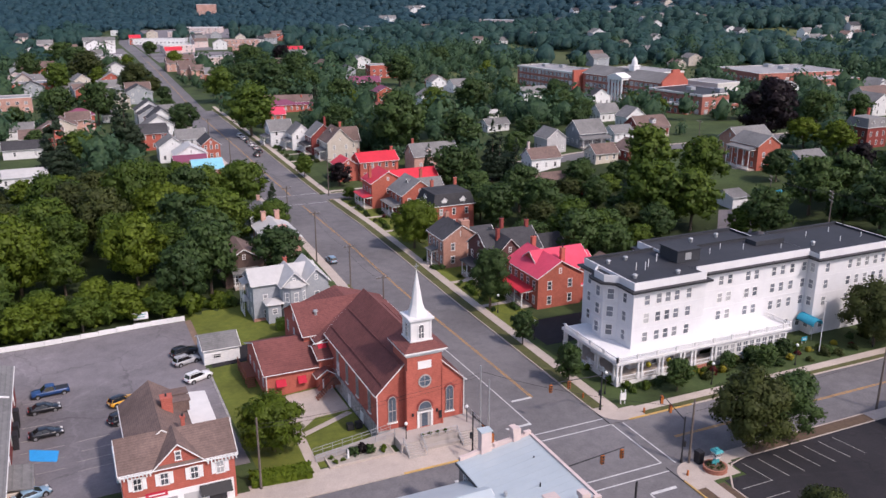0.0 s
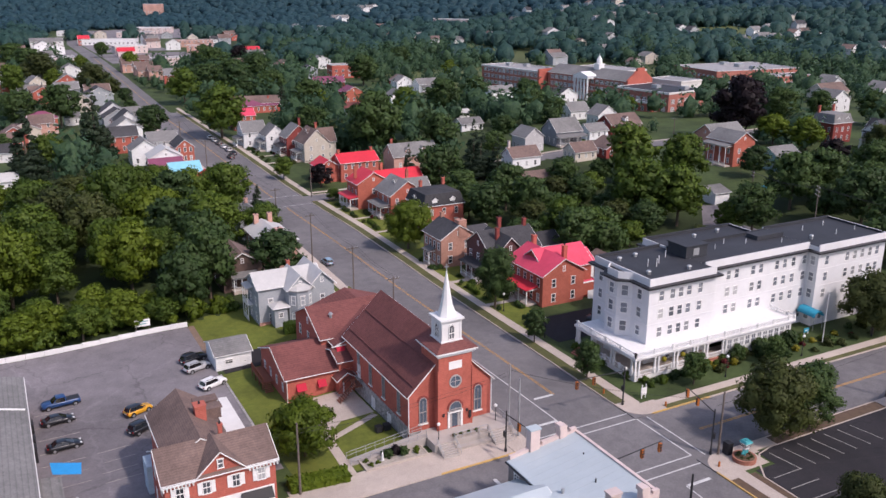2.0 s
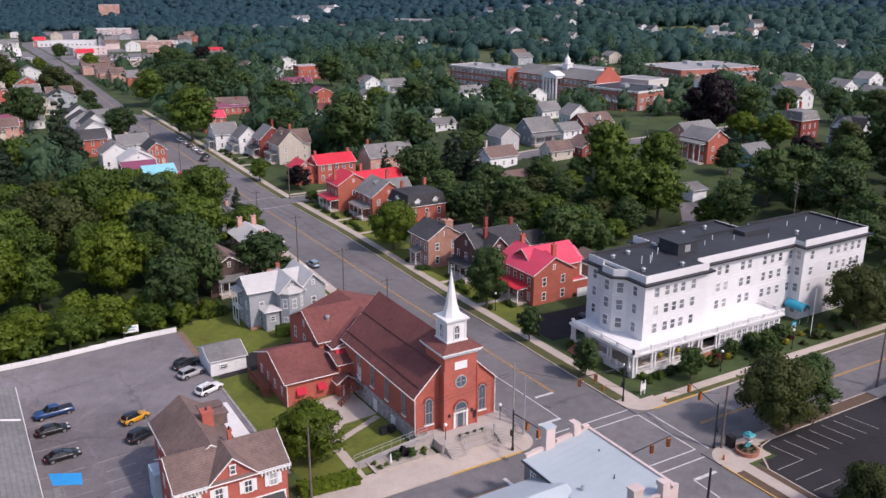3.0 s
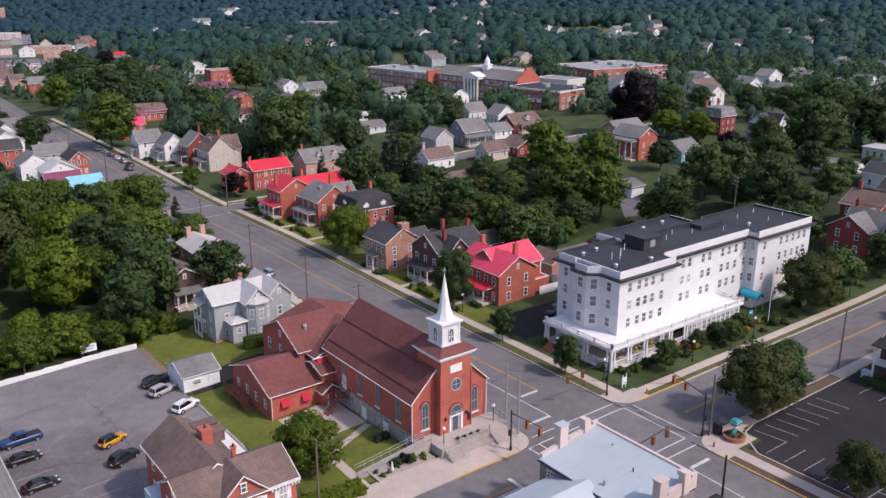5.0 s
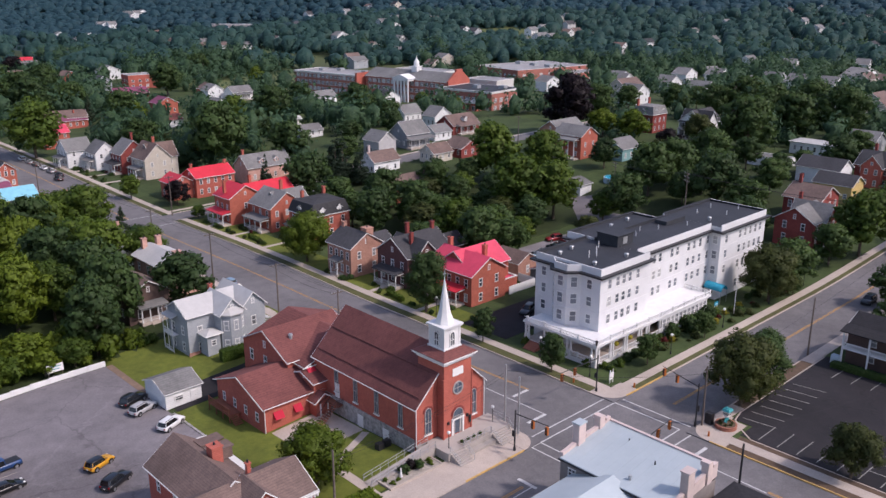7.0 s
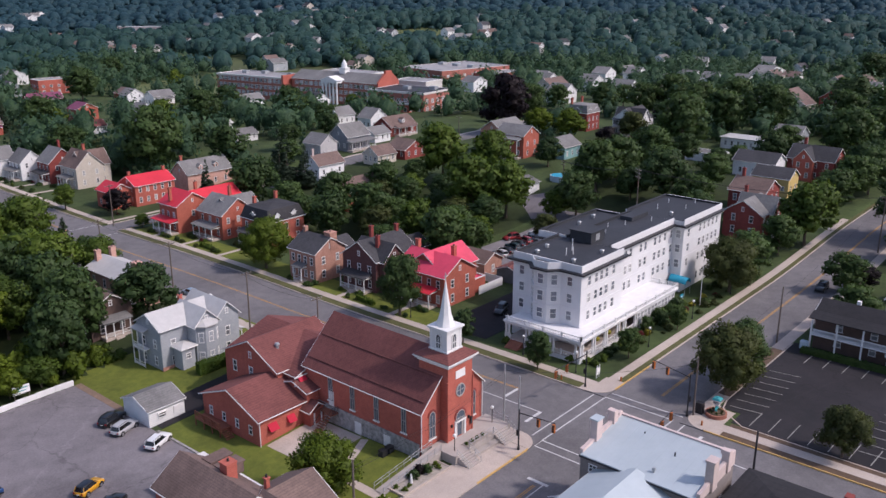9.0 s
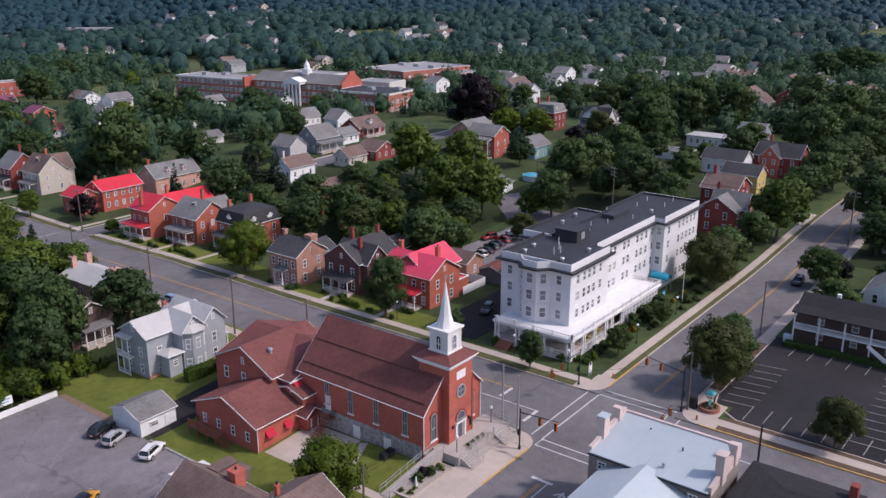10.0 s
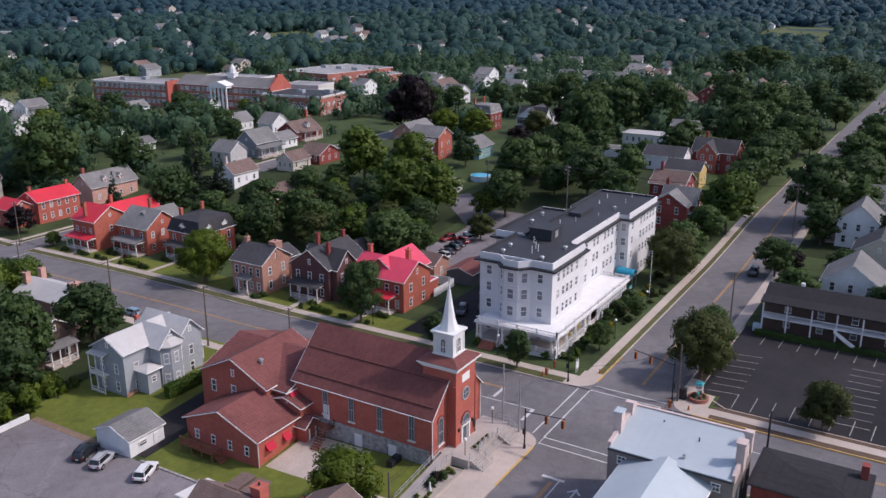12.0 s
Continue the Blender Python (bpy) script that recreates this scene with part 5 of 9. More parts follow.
def build_church():
    ox, oy = 39.7, 95.5
    t = thing("church", ox, oy, "red brick church with brown roof and white steeple", "church", 0, 0.0)
    # nave
    block(t, 0, 11.2, 12.4, 22.4, 8.45, BRICK, ROOF_BROWN, "y", 6.0, {}, z0=-0.5, attic=False, over=0.35)
    for s in (-1, 1):                   # snow rails on the west slope
        for f in (0.12, 0.55):
            zz = 8.45 + 6.0 * f + 0.22
            part("snow_rail", Geo().cyl((s * 6.2 * (1 - f), 0.2, zz + 0.06), (s * 6.2 * (1 - f), 22.2, zz + 0.06), 0.07, None, 5), ROOF_BROWN, t)
    part("foundation", Geo().box(-6.34, 0.3, -0.8, -6.2, 22.4, 3.7).box(6.2, 0.3, -0.8, 6.34, 22.4, 3.4).box(-6.2, -0.14, 1.0, 6.2, 0.0, 2.9), STONE, t, "gray rubble stone foundation")
    for y0 in (3.0, 8.0, 12.6, 17.0):
        arch_window(t, -6.2, y0, 4.6, "W", 0.85, 3.7)
        arch_window(t, 6.2, y0, 4.6, "E", 0.85, 3.7)
    for y0 in (6.0, 11.5):
        part("basement_window", Geo().box(-6.42, y0 - 0.6, 1.2, -6.33, y0 + 0.6, 3.0), WHITE, t)
    door(t, pose(-6.2, 16.9, 3.6, 0, 0, 270) @ pose(0, -0.05, 0), 1.0, 2.3)
    for x in (-4.15, 4.15):
        arch_window(t, x, 0, 4.0, "S", 1.15, 3.7)
    part("downpipe", Geo().cyl((-6.26, -0.1, 2.8), (-6.26, -0.1, 8.3), 0.07, None, 6), TRIM, t)
    part("downpipe", Geo().cyl((6.26, -0.1, 2.0), (6.26, -0.1, 8.3), 0.07, None, 6), TRIM, t)
    # tower
    g = Geo()
    wall_panel(g, "S", 0, 1.2, 4.9, 5.0, 1.5, 13.7, [(0, 1.5, 1.9, 3.0)])
    for s in "ENW":
        wall_panel(g, s, 0, 1.2, 4.9, 5.0, 1.5, 13.7, [])
    g.box(-2.62, -1.42, 1.5, -2.45, -1.0, 11.5).box(2.45, -1.42, 1.5, 2.62, -1.0, 11.5)
    tw = part("tower", g, BRICK, t, "square red brick bell tower")
    c = Geo()
    c.box(-2.6, -1.45, 13.45, 2.6, 3.85, 13.75).box(-2.85, -1.7, 13.75, 2.85, 4.1, 14.0).box(-3.05, -1.9, 14.0, 3.05, 4.3, 14.2)
    part("cornice", c, TRIM, tw)
    r = Geo()
    roof_hip(r, Geo(), 0, 1.2, 6.0, 6.1, 14.2, 0.75, 0.05, 0.06, flat=1.55)
    part("tower_roof", r, ROOF_BROWN, tw)
    bf = part("belfry", Geo().box(-1.4, -0.2, 15.1, 1.4, 2.6, 17.9), WHITE, t, "white wooden belfry")
    part("base", Geo().box(-1.6, -0.4, 14.75, 1.6, 2.8, 15.1), WHITE, bf)
    part("moulding", Geo().box(-1.55, -0.35, 17.7, 1.55, 2.75, 17.9), WHITE, bf)
    part("cornice", Geo().box(-1.75, -0.55, 17.9, 1.75, 2.95, 18.15), WHITE, bf)
    for sx in (-1, 1):
        for sy in (-1, 1):
            part("corner_post", Geo().box(sx * 1.33 - 0.14, 1.2 + sy * 1.33 - 0.14, 15.1, sx * 1.33 + 0.14, 1.2 + sy * 1.33 + 0.14, 17.7), WHITE, bf)
    for side, px, py in (("S", 0, -0.2), ("W", -1.4, 1.2), ("E", 1.4, 1.2), ("N", 0, 2.6)):
        M = pose(px, py, 15.35, 0, 0, TURN_OF[side]) @ pose(0, -0.06, 0)
        lo = window(bf, M, 0.9, 1.95, True, TRIM, 2)
        lo.name = "louvre"
    s = Geo()
    n = 8
    ring = [(1.3 * math.cos(radians(22.5 + 45 * i)), 1.2 + 1.3 * math.sin(radians(22.5 + 45 * i))) for i in range(n)]
    mid = [(x * 0.62, 1.2 + (y - 1.2) * 0.62) for x, y in ring]
    s.add([(x, y, 18.15) for x, y in ring] + [(x, y, 18.75 + 0.9) for x, y in mid] + [(0, 1.2, 24.5)], [(i, (i + 1) % n, n + (i + 1) % n, n + i) for i in range(n)] + [(n + i, n + (i + 1) % n, 2 * n) for i in range(n)])
    sp = part("spire", s, WHITE, t, "white tapered octagonal spire")
    part("cross", Geo().box(-0.05, 1.15, 24.3, 0.05, 1.25, 25.2).box(-0.28, 1.15, 24.75, 0.28, 1.25, 24.85), STEEL, sp)
    # doorway, round window, panel
    dw = part("doorway", Geo().box(-1.12, -1.42, 3.0, -0.82, -1.2, 5.2).box(0.82, -1.42, 3.0, 1.12, -1.2, 5.2).box(-1.12, -1.42, 5.2, 1.12, -1.2, 5.45), TRIM, t)
    # the dark middle panel paints in the dimness of the open doorway
    part("door", Geo().box(-0.82, -1.26, 3.0, -0.42, -1.18, 5.2).box(0.42, -1.26, 3.0, 0.82, -1.18, 5.2).box(-0.42, -1.22, 3.0, 0.42, -1.16, 5.2, 1), [STONE_TRIM, LEADED], dw, "gray double door, dark panel for its dim open middle")
    arch_window(t, 0, -1.3, 5.45, "S", 1.9, 1.35)
    g = Geo().arc(9.7, 0.94, 0.76, 16, -1.28, -1.42, 2 * math.pi)
    rw = part("rose_window", g, STONE_TRIM, t, "round stone-framed leaded window")
    part("pane", Geo().cyl((0, -1.30, 9.7), (0, -1.34, 9.7), 0.78, None, 16), LEADED, rw)
    part("tracery", Geo().box(-0.76, -1.37, 9.66, 0.76, -1.335, 9.74).box(-0.04, -1.37, 8.94, 0.04, -1.335, 10.46), STONE_TRIM, rw)
    part("panel", Geo().box(-0.95, -1.36, 11.5, 0.95, -1.28, 12.6), WHITE, t, "blank white stone panel")
    for x in (-1.75, 1.75):
        part("sconce", Geo().box(x - 0.12, -1.5, 4.9, x + 0.12, -1.3, 5.3), DARK_METAL, t)
    part("notice_board", Geo().box(2.0, -1.52, 3.9, 2.4, -1.44, 5.0), DARK_METAL, t)
    # rear body with west gable, and the low annex
    block(t, 0.1, 30.4, 15.6, 15.6, 7.0, BRICK, ROOF_BROWN, "y", 2.7, {}, z0=-1.5, attic=False)
    block(t, -2.9, 31.2, 12.4, 12.4, 7.4, BRICK, ROOF_BROWN, "x", 3.0, {"W": 3}, 1, 1.7, 0.95, z0=-1.5, first=4.6, attic=True)
    block(t, -10.0, 26.6, 12.8, 12.8, 4.3, BRICK, ROOF_BROWN, "x", 2.5, {"W": 4}, 1, 1.3, 0.8, z0=-1.5, first=1.6, attic=False, over=0.45)
    block(t, -7.6, 20.6, 2.6, 4.2, 3.3, BRICK, ROOF_BROWN, "y", 0.9, {}, z0=-1.5, attic=False)
    block(t, -5.6, 22.4, 5.5, 5.5, 5.6, BRICK, ROOF_BROWN, "x", 0.9, {}, z0=-1.5, attic=False)
    for x, z, w in ((-14.2, 2.2, 1.5), (-11.0, 2.2, 1.3), (-7.2, 6.1, 1.3), (-5.2, 6.1, 1.3), (-5.0, 4.4, 1.0)):
        yy = 20.2 if z < 3 else 22.0 if z > 5 else 19.6
        a = Geo().prism([(0, 0, 0.9), (0, -0.75, 0), (0, 0, 0)], (x - w / 2, yy, z), (x + w / 2, yy, z))
        part("awning", a, CLOTH_RED, t, "small red window awning")
    part("fascia", Geo().box(-8.6, 21.88, 5.75, -3.8, 21.96, 6.05).box(-8.6, 21.88, 7.0, -3.8, 21.96, 7.15), TRIM, t)
    pr = part("side_porch", Geo().prism([(-1.6, 0, 0), (0, 0, 0.9), (1.9, 0, 0.1), (1.9, 0, 0.25), (0, 0, 1.08), (-1.6, 0, 0.15)], (-6.8, 18.2, 2.8), (-6.8, 21.2, 2.8)), ROOF_BROWN, t, "small porch with brown roof")
    for x, y in ((-8.2, 18.4), (-6.9, 18.4), (-5.3, 18.4)):
        part("porch_post", Geo().box(x - 0.08, y - 0.08, -0.2, x + 0.08, y + 0.08, 2.9), TRIM, pr)
    deck = part("deck", Geo().box(-18.3, 26.6, 1.15, -16.45, 32.6, 1.3), WOOD_DECK, t, "red-brown wooden side deck")
    for x, y in ((-18.2, 26.7), (-18.2, 28.6), (-18.2, 30.5), (-18.2, 32.5), (-16.6, 32.5)):
        part("deck_post", Geo().box(x - 0.07, y - 0.07, -1.2, x + 0.07, y + 0.07, 2.35), WOOD_DECK, deck)
    rr = Geo().box(-18.25, 26.6, 2.25, -18.15, 32.6, 2.33).box(-18.22, 26.6, 1.45, -18.18, 32.6, 1.53)
    for k in range(30):
        rr.box(-18.22, 26.7 + 0.2 * k, 1.53, -18.18, 26.74 + 0.2 * k, 2.25)
    part("deck_rail", rr, WOOD_DECK, deck)
    for i in range(8):
        part("deck_step", Geo().box(-18.2, 26.3 - 0.28 * i, 1.02 - 0.19 * i, -16.9, 26.58 - 0.28 * i, 1.1 - 0.19 * i), WOOD_DECK, deck)
    st = part("fire_stairs", Geo().box(-7.4, 15.4, 2.95, -6.3, 18.2, 3.1), WOOD_DECK, t, "red-brown wooden stair landing")
    for i in range(9):
        part("step", Geo().box(-7.7 - 0.28 * i, 15.6, 2.9 - 0.25 * i, -7.42 - 0.28 * i, 16.9, 3.0 - 0.25 * i), WOOD_DECK, st)
    for y in (15.5, 17.0):
        part("handrail", Geo().cyl((-7.4, y, 4.1), (-9.9, y, 1.9), 0.04, None, 5), DARK_METAL, st)
    for x, z in ((-7.4, 3.0), (-8.6, 1.9), (-9.9, 0.7)):
        part("rail_post", Geo().cyl((x, 15.5, z), (x, 15.5, z + 1.2), 0.035, None, 5), DARK_METAL, st)
    for i in range(8):
        part("baluster", Geo().cyl((-7.3 + 0.14 * i, 15.45, 3.0), (-7.3 + 0.14 * i, 15.45, 4.1), 0.025, None, 4), DARK_METAL, st)
    part("roof_vent", Geo().cyl((-6.2, 28.4, 8.4), (-6.2, 28.4, 9.7), 0.25, None, 8).cyl((-6.2, 28.4, 9.7), (-6.2, 28.4, 9.95), 0.4, 0.3, 8), STEEL, t)
    for x, y in ((-14.6, 20.1), (-5.8, 20.1)):
        part("downpipe", Geo().cyl((x - 1.75, y, -0.3), (x - 1.75, y, 4.2), 0.07, None, 6), TRIM, t)


build_church()


def build_church_front():
    # raised terrace with steps, ramp and rails
    t = thing("church_terrace", 39.7, 95.5, "concrete terrace, ramp and steps before the church", "terrace", 0, 0.0)
    part("terrace_slab", Geo().box(-4.6, -4.4, 0.8, 7.0, -0.16, 2.95).box(-4.0, -5.2, 0.8, 6.2, -4.4, 2.2), TERRACE, t)
    for i in range(6):
        part("step", Geo().box(-4.2, -4.4 - 0.32 * (i + 1), 0.8, -1.9, -4.4 - 0.32 * i, 2.77 - 0.17 * i), TERRACE, t)
        part("step", Geo().box(3.4, -4.4 - 0.32 * (i + 1), 0.8, 6.4, -4.4 - 0.32 * i, 2.77 - 0.17 * i), TERRACE, t)
    part("ramp", Geo().prism([(0, 0, 1.3), (0, 0, 2.95), (0, 1.5, 2.95), (0, 1.5, 1.3)], (-4.6, -2.0, 0), (-4.65, -2.0, 0)).add([(-4.6, -2.0, 2.95), (-4.6, -0.5, 2.95), (-15.2, -0.5, 1.75), (-15.2, -2.0, 1.75), (-4.6, -2.0, 1), (-15.2, -2.0, 1), (-4.6, -0.5, 1), (-15.2, -0.5, 1)], [(0, 1, 2, 3), (0, 3, 5, 4), (1, 6, 7, 2)]), TERRACE, t)
    def rail(p0, p1, n):
        p0, p1, r = Vector(p0), Vector(p1), Geo()
        for k in (0.55, 1.0):
            r.cyl(p0 + Vector((0, 0, k)), p1 + Vector((0, 0, k)), 0.035, None, 5)
        for i in range(n + 1):
            q = p0.lerp(p1, i / n)
            r.cyl(q, q + Vector((0, 0, 1.0)), 0.035, None, 5)
        part("railing", r, STEEL, t, "gray steel handrail")
    rail((-4.6, -2.0, 2.95), (-15.2, -2.0, 1.75), 8)
    rail((-4.6, -0.4, 2.95), (-15.2, -0.4, 1.75), 8)
    rail((-4.3, -4.4, 2.95), (-4.3, -6.3, 1.85), 2)
    rail((-1.8, -4.4, 2.95), (-1.8, -6.3, 1.85), 2)
    rail((-1.8, -4.3, 2.95), (3.3, -4.3, 2.95), 4)
    rail((3.3, -4.4, 2.95), (3.3, -6.3, 1.85), 2)
    rail((6.5, -4.4, 2.95), (6.5, -6.3, 1.85), 2)
    rail((6.9, -4.3, 2.95), (6.9, -1.2, 2.95), 3)
    part("gravel_bed", Geo().box(-1.7, -4.2, 2.9, 3.2, -2.9, 3.0), GRAVEL, t)
    for k in range(4):
        shrub(38.4 + 1.1 * k, 92.0, 0.35, 0.5, LEAF_A, "small green shrub on gravel", 2.95)
    # planting bed west of the steps
    bed = thing("planting_bed", 30.0, 92.6, "gravel planting bed edged with concrete", "planting bed")
    part("bed_edge", Geo().box(-4.4, -1.4, -0.3, 4.3, -1.2, 0.3).box(-4.4, 1.2, -0.3, 4.3, 1.4, 0.3).box(-4.4, -1.2, -0.3, -4.2, 1.2, 0.3).box(4.1, -1.2, -0.3, 4.3, 1.2, 0.3), CONCRETE, bed)
    part("gravel", Geo().box(-4.2, -1.2, -0.3, 4.1, 1.2, 0.2), GRAVEL, bed)
    for i, (x, y, r0, m, lb) in enumerate(((26.6, 92.0, 0.45, LEAF_C, "small bright green shrub"), (27.6, 92.2, 0.4, LEAF_C, "small bright green shrub"), (29.2, 93.0, 0.9, LEAF_B, "dense rounded dark green shrub"), (30.4, 93.2, 1.0, LEAF_D, "rounded bush with dark purple leaves"), (31.4, 92.6, 0.9, LEAF_B, "dense rounded dark green shrub"), (33.0, 92.2, 0.5, LEAF_C, "small bright green shrub"), (33.4, 93.0, 0.45, LEAF_C, "small bright green shrub"), (26.4, 93.2, 0.45, LEAF_A, "small round green shrub"))):
        shrub(x, y, r0, r0 * 1.3, m, lb, gz(x, y) + 0.2)
    solo("garden_statue", Geo().cyl((0, 0, 0), (0, 0, 0.5), 0.2, 0.16, 8).cyl((0, 0, 0.5), (0, 0, 1.0), 0.15, 0.1, 8).ball((0, 0, 1.12), 0.11, 8, 6), WHITE, 28.4, 92.6, "small white garden statue on gravel", "statue", 0, gz(28.4, 92.6) + 0.2)
    hedge(15.9, 92.0, 23.2, 91.3, 2.4, 1.1, "wide clipped bright green hedge", LEAF_C)
    w = Geo()
    strip(w, [(23.8, 91.5), (24.6, 103.5), (30.5, 109.5)], 1.3, 0.07)
    strip(w, [(24.6, 101.5), (32.8, 105.2)], 1.1, 0.072)
    tagged(part("garden_path", w, CONCRETE), "pale concrete path across the church lawn", "path", "", "structure")
    for x in (32.4, 31.2):
        solo("condenser_unit", Geo().box(-0.45, -0.45, 0, 0.45, 0.45, 0.9).cyl((0, 0, 0.9), (0, 0, 0.95), 0.38, None, 12), DARK_METAL, x, 100.2, "dark outdoor air conditioner unit", "air conditioner")


build_church_front()

# ---- the hotel ----


def build_hotel():
    ox, oy = 75.6, 98.3
    t = thing("hotel", ox, oy, "white four-storey masonry hotel with flat roofs and long porch", "hotel", 0, 0.0)
    zt, zb = 16.2, 0.8

    def body(x0, x1, y0, y1, sides, nwin, edges="SENW"):
        g, spots = Geo(), []
        cx, cy, w, d = (x0 + x1) / 2, (y0 + y1) / 2, x1 - x0, y1 - y0
        for s in "SENW":
            holes = []
            W = w if s in "SN" else d
            for u in nwin.get(s, ()):
                for fl in range(4):
                    b = (2.8, 6.8, 9.85, 12.8)[fl] - zb
                    holes.append((u * (1 if s in "SE" else -1) + (-W / 2 if s in "SE" else W / 2), b, 1.1, 1.6))
            M = wall_panel(g, s, cx, cy, w, d, zb, zt, holes)
            spots += [M @ Matrix.Translation((u, 0.03, b)) for u, b, q, r in holes]
        wp = part("wall", g, HOTEL_WHITE, t)
        for M in spots:
            window(t, M, 1.1, 1.6, False, TRIM, 1, None, PANE_PALE)
        band = Geo()
        for z0, z1, o in ((8.95, 9.1, .06), (12.1, 12.2, .04), (14.75, 14.9, .2), (14.9, 15.12, .55)):
            band.box(x0 - o, y0 - o, z0, x1 + o, y1 + o, z1)
        part("string_course", band, HOTEL_WHITE, wp)
        c = Geo().box(x0 - 0.8, y0 - 0.8, 15.12, x1 + 0.8, y1 + 0.8, 15.4)
        part("cornice", c, DARK_METAL, wp, "dark projecting cornice")
        p = Geo()
        for e0, a in zip("SNWE", ((x0 - .02, y0 - .02, x1 + .02, y0 + .16), (x0 - .02, y1 - .16, x1 + .02, y1 + .02), (x0 - .02, y0 + .16, x0 + .16, y1 - .16), (x1 - .16, y0 + .16, x1 + .02, y1 - .16))):
            if e0 in edges:
                p.box(a[0], a[1], 15.4, a[2], a[3], 16.6)
        part("parapet", p, HOTEL_WHITE, wp)
        part("coping", Geo().box(x0, y1 - .34, 16.604, x1, y1 + .06, 16.66), MEMBRANE, wp, "black coping")
        for e0, a in zip("WE", ((x0 + .16, y0 + .3, x0 + .24, y1 - .3), (x1 - .24, y0 + .3, x1 - .16, y1 - .3))):
            if e0 in edges:
                part("upstand", Geo().box(a[0], a[1], 16.2, a[2], a[3], 16.58), MEMBRANE, wp)
        part("roof", Geo().box(x0 + .02, y0 + .16, 15.42, x1 - .02, y1 - .16, 16.2).box(x0 + .16, y0 + .16, 16.2, x1 - .16, y0 + .3, 16.54).box(x0 + .16, y1 - .3, 16.2, x1 - .16, y1 - .16, 16.58), MEMBRANE, wp, "black flat roof membrane")

    body(0, 13.6, 0, 13.6, "SW", {"S": (2.5, 4.7, 6.4, 8.1, 10.4), "W": (2.2, 11.8), "N": (3, 7, 11)}, "SWN")
    body(13.6, 37.6, 2.4, 12.0, "S", {"S": (5.3, 7.1, 10.9, 12.7, 16.5, 18.4, 20.5, 23.2), "N": (3, 8, 13, 18)}, "SN")
    body(37.6, 55.0, 0.2, 13.0, "SE", {"S": (2.2, 7.4, 9.4, 11.4, 13.4, 15.3), "W": (1.1,), "E": (2, 5.5, 9)}, "SEN")
    body(13.6, 34.0, 12.0, 17.8, "N", {"W": (2.5,), "N": (2, 6, 10, 15)}, "WNE")
    # west bay: three-sided, full height
    pts = [(0.0, 3.9), (-1.7, 5.5), (-1.7, 8.1), (0.0, 9.7)]
    g = Geo()
    g.prism([(x, y, 0) for x, y in reversed(pts)], (0, 0, zb), (0, 0, 15.4))
    bay = part("bay", g, HOTEL_WHITE, t, "three-sided white bay")
    q = lambda o: [(0.0, 3.9 - o), (-1.7 - o, 5.5 - o * .5), (-1.7 - o, 8.1 + o * .5), (0.0, 9.7 + o)]
    part("bay_cornice", Geo().prism([(x, y, 0) for x, y in reversed(q(.8))], (0, 0, 15.12), (0, 0, 15.41)), DARK_METAL, bay)
    for (xa, ya), (xb, yb), (xc, yc), (xd, yd) in zip(q(.05)[:3], q(.05)[1:], q(-.12)[1:], q(-.12)[:3]):
        part("bay_parapet", Geo().prism([(xa, ya, 0), (xd, yd, 0), (xc, yc, 0), (xb, yb, 0)], (0, 0, 15.4), (0, 0, 16.55)), HOTEL_WHITE, bay)
    part("bay_roof", Geo().prism([(x, y, 0) for x, y in reversed(q(-.13))], (0, 0, 15.4), (0, 0, 16.1)), MEMBRANE, bay, "black flat roof inside the bay")
    for z0, z1, o in ((5.95, 6.1, .1), (8.95, 9.15, .16), (12.0, 12.2, .16), (14.75, 15.12, .45)):
        part("bay_band", Geo().prism([(x, y, 0) for x, y in reversed(q(o))], (0, 0, z0), (0, 0, z1)), HOTEL_WHITE, bay)
    for z in (6.75, 9.8, 12.7):
        window(bay, pose(-1.7, 6.8, z, 0, 0, 270) @ pose(0, -0.06, 0), 1.25, 1.75, False, TRIM, 1, None, PANE_PALE)
        window(bay, pose(-0.85, 4.7, z, 0, 0, 270 + 46.7) @ pose(0, -0.06, 0), 1.15, 1.75, False, TRIM, 1, None, PANE_PALE)
        window(bay, pose(-0.85, 8.9, z, 0, 0, 270 - 46.7) @ pose(0, -0.06, 0), 1.15, 1.75, False, TRIM, 1, None, PANE_PALE)
    # rooftop
    rt = part("stair_head", Geo().box(12.6, 6.0, 16.25, 17.2, 10.4, 18.2).box(12.4, 5.8, 18.2, 17.4, 10.6, 18.35), MEMBRANE, t)
    part("roof_hatch", Geo().box(14.2, 5.95, 16.6, 15.4, 6.0, 17.8), STEEL, rt)
    part("roof_step", Geo().box(31.0, 8.0, 16.25, 37.4, 10.6, 17.0), MEMBRANE, t)
    for x, y, h in ((2.5, 10.5, .5), (6.2, 11.0, .5), (4.6, 6.0, 1.3), (6.0, 5.5, 1.3), (7.4, 6.6, 1.3), (10.4, 8.4, 1.2), (9.6, 2.0, .5), (2.2, 3.0, .5), (18.5, 9.5, .6), (21, 8, .9), (24.6, 9.6, .9), (28, 7.8, .9), (34.2, 5.5, .8), (40.5, 4.5, .6), (43.5, 9.0, .9), (46.8, 4.4, .9), (49.5, 9.5, .9), (52.5, 5.0, .8), (22.5, 14.6, .6), (28.6, 15.2, .6)):
        if h < 0.7:
            v = Geo().cyl((x, y, 16.2), (x, y, 16.2 + h), 0.3, None, 8).cyl((x, y, 16.2 + h), (x, y, 16.35 + h), 0.45, 0.3, 8)
        else:
            v = Geo().cyl((x, y, 16.2), (x, y, 16.2 + h), 0.07, None, 6)
        part("roof_vent", v, STEEL if h < .7 else WHITE, t)
    # porch round the south and west sides
    pz, pt = 2.6, 5.5

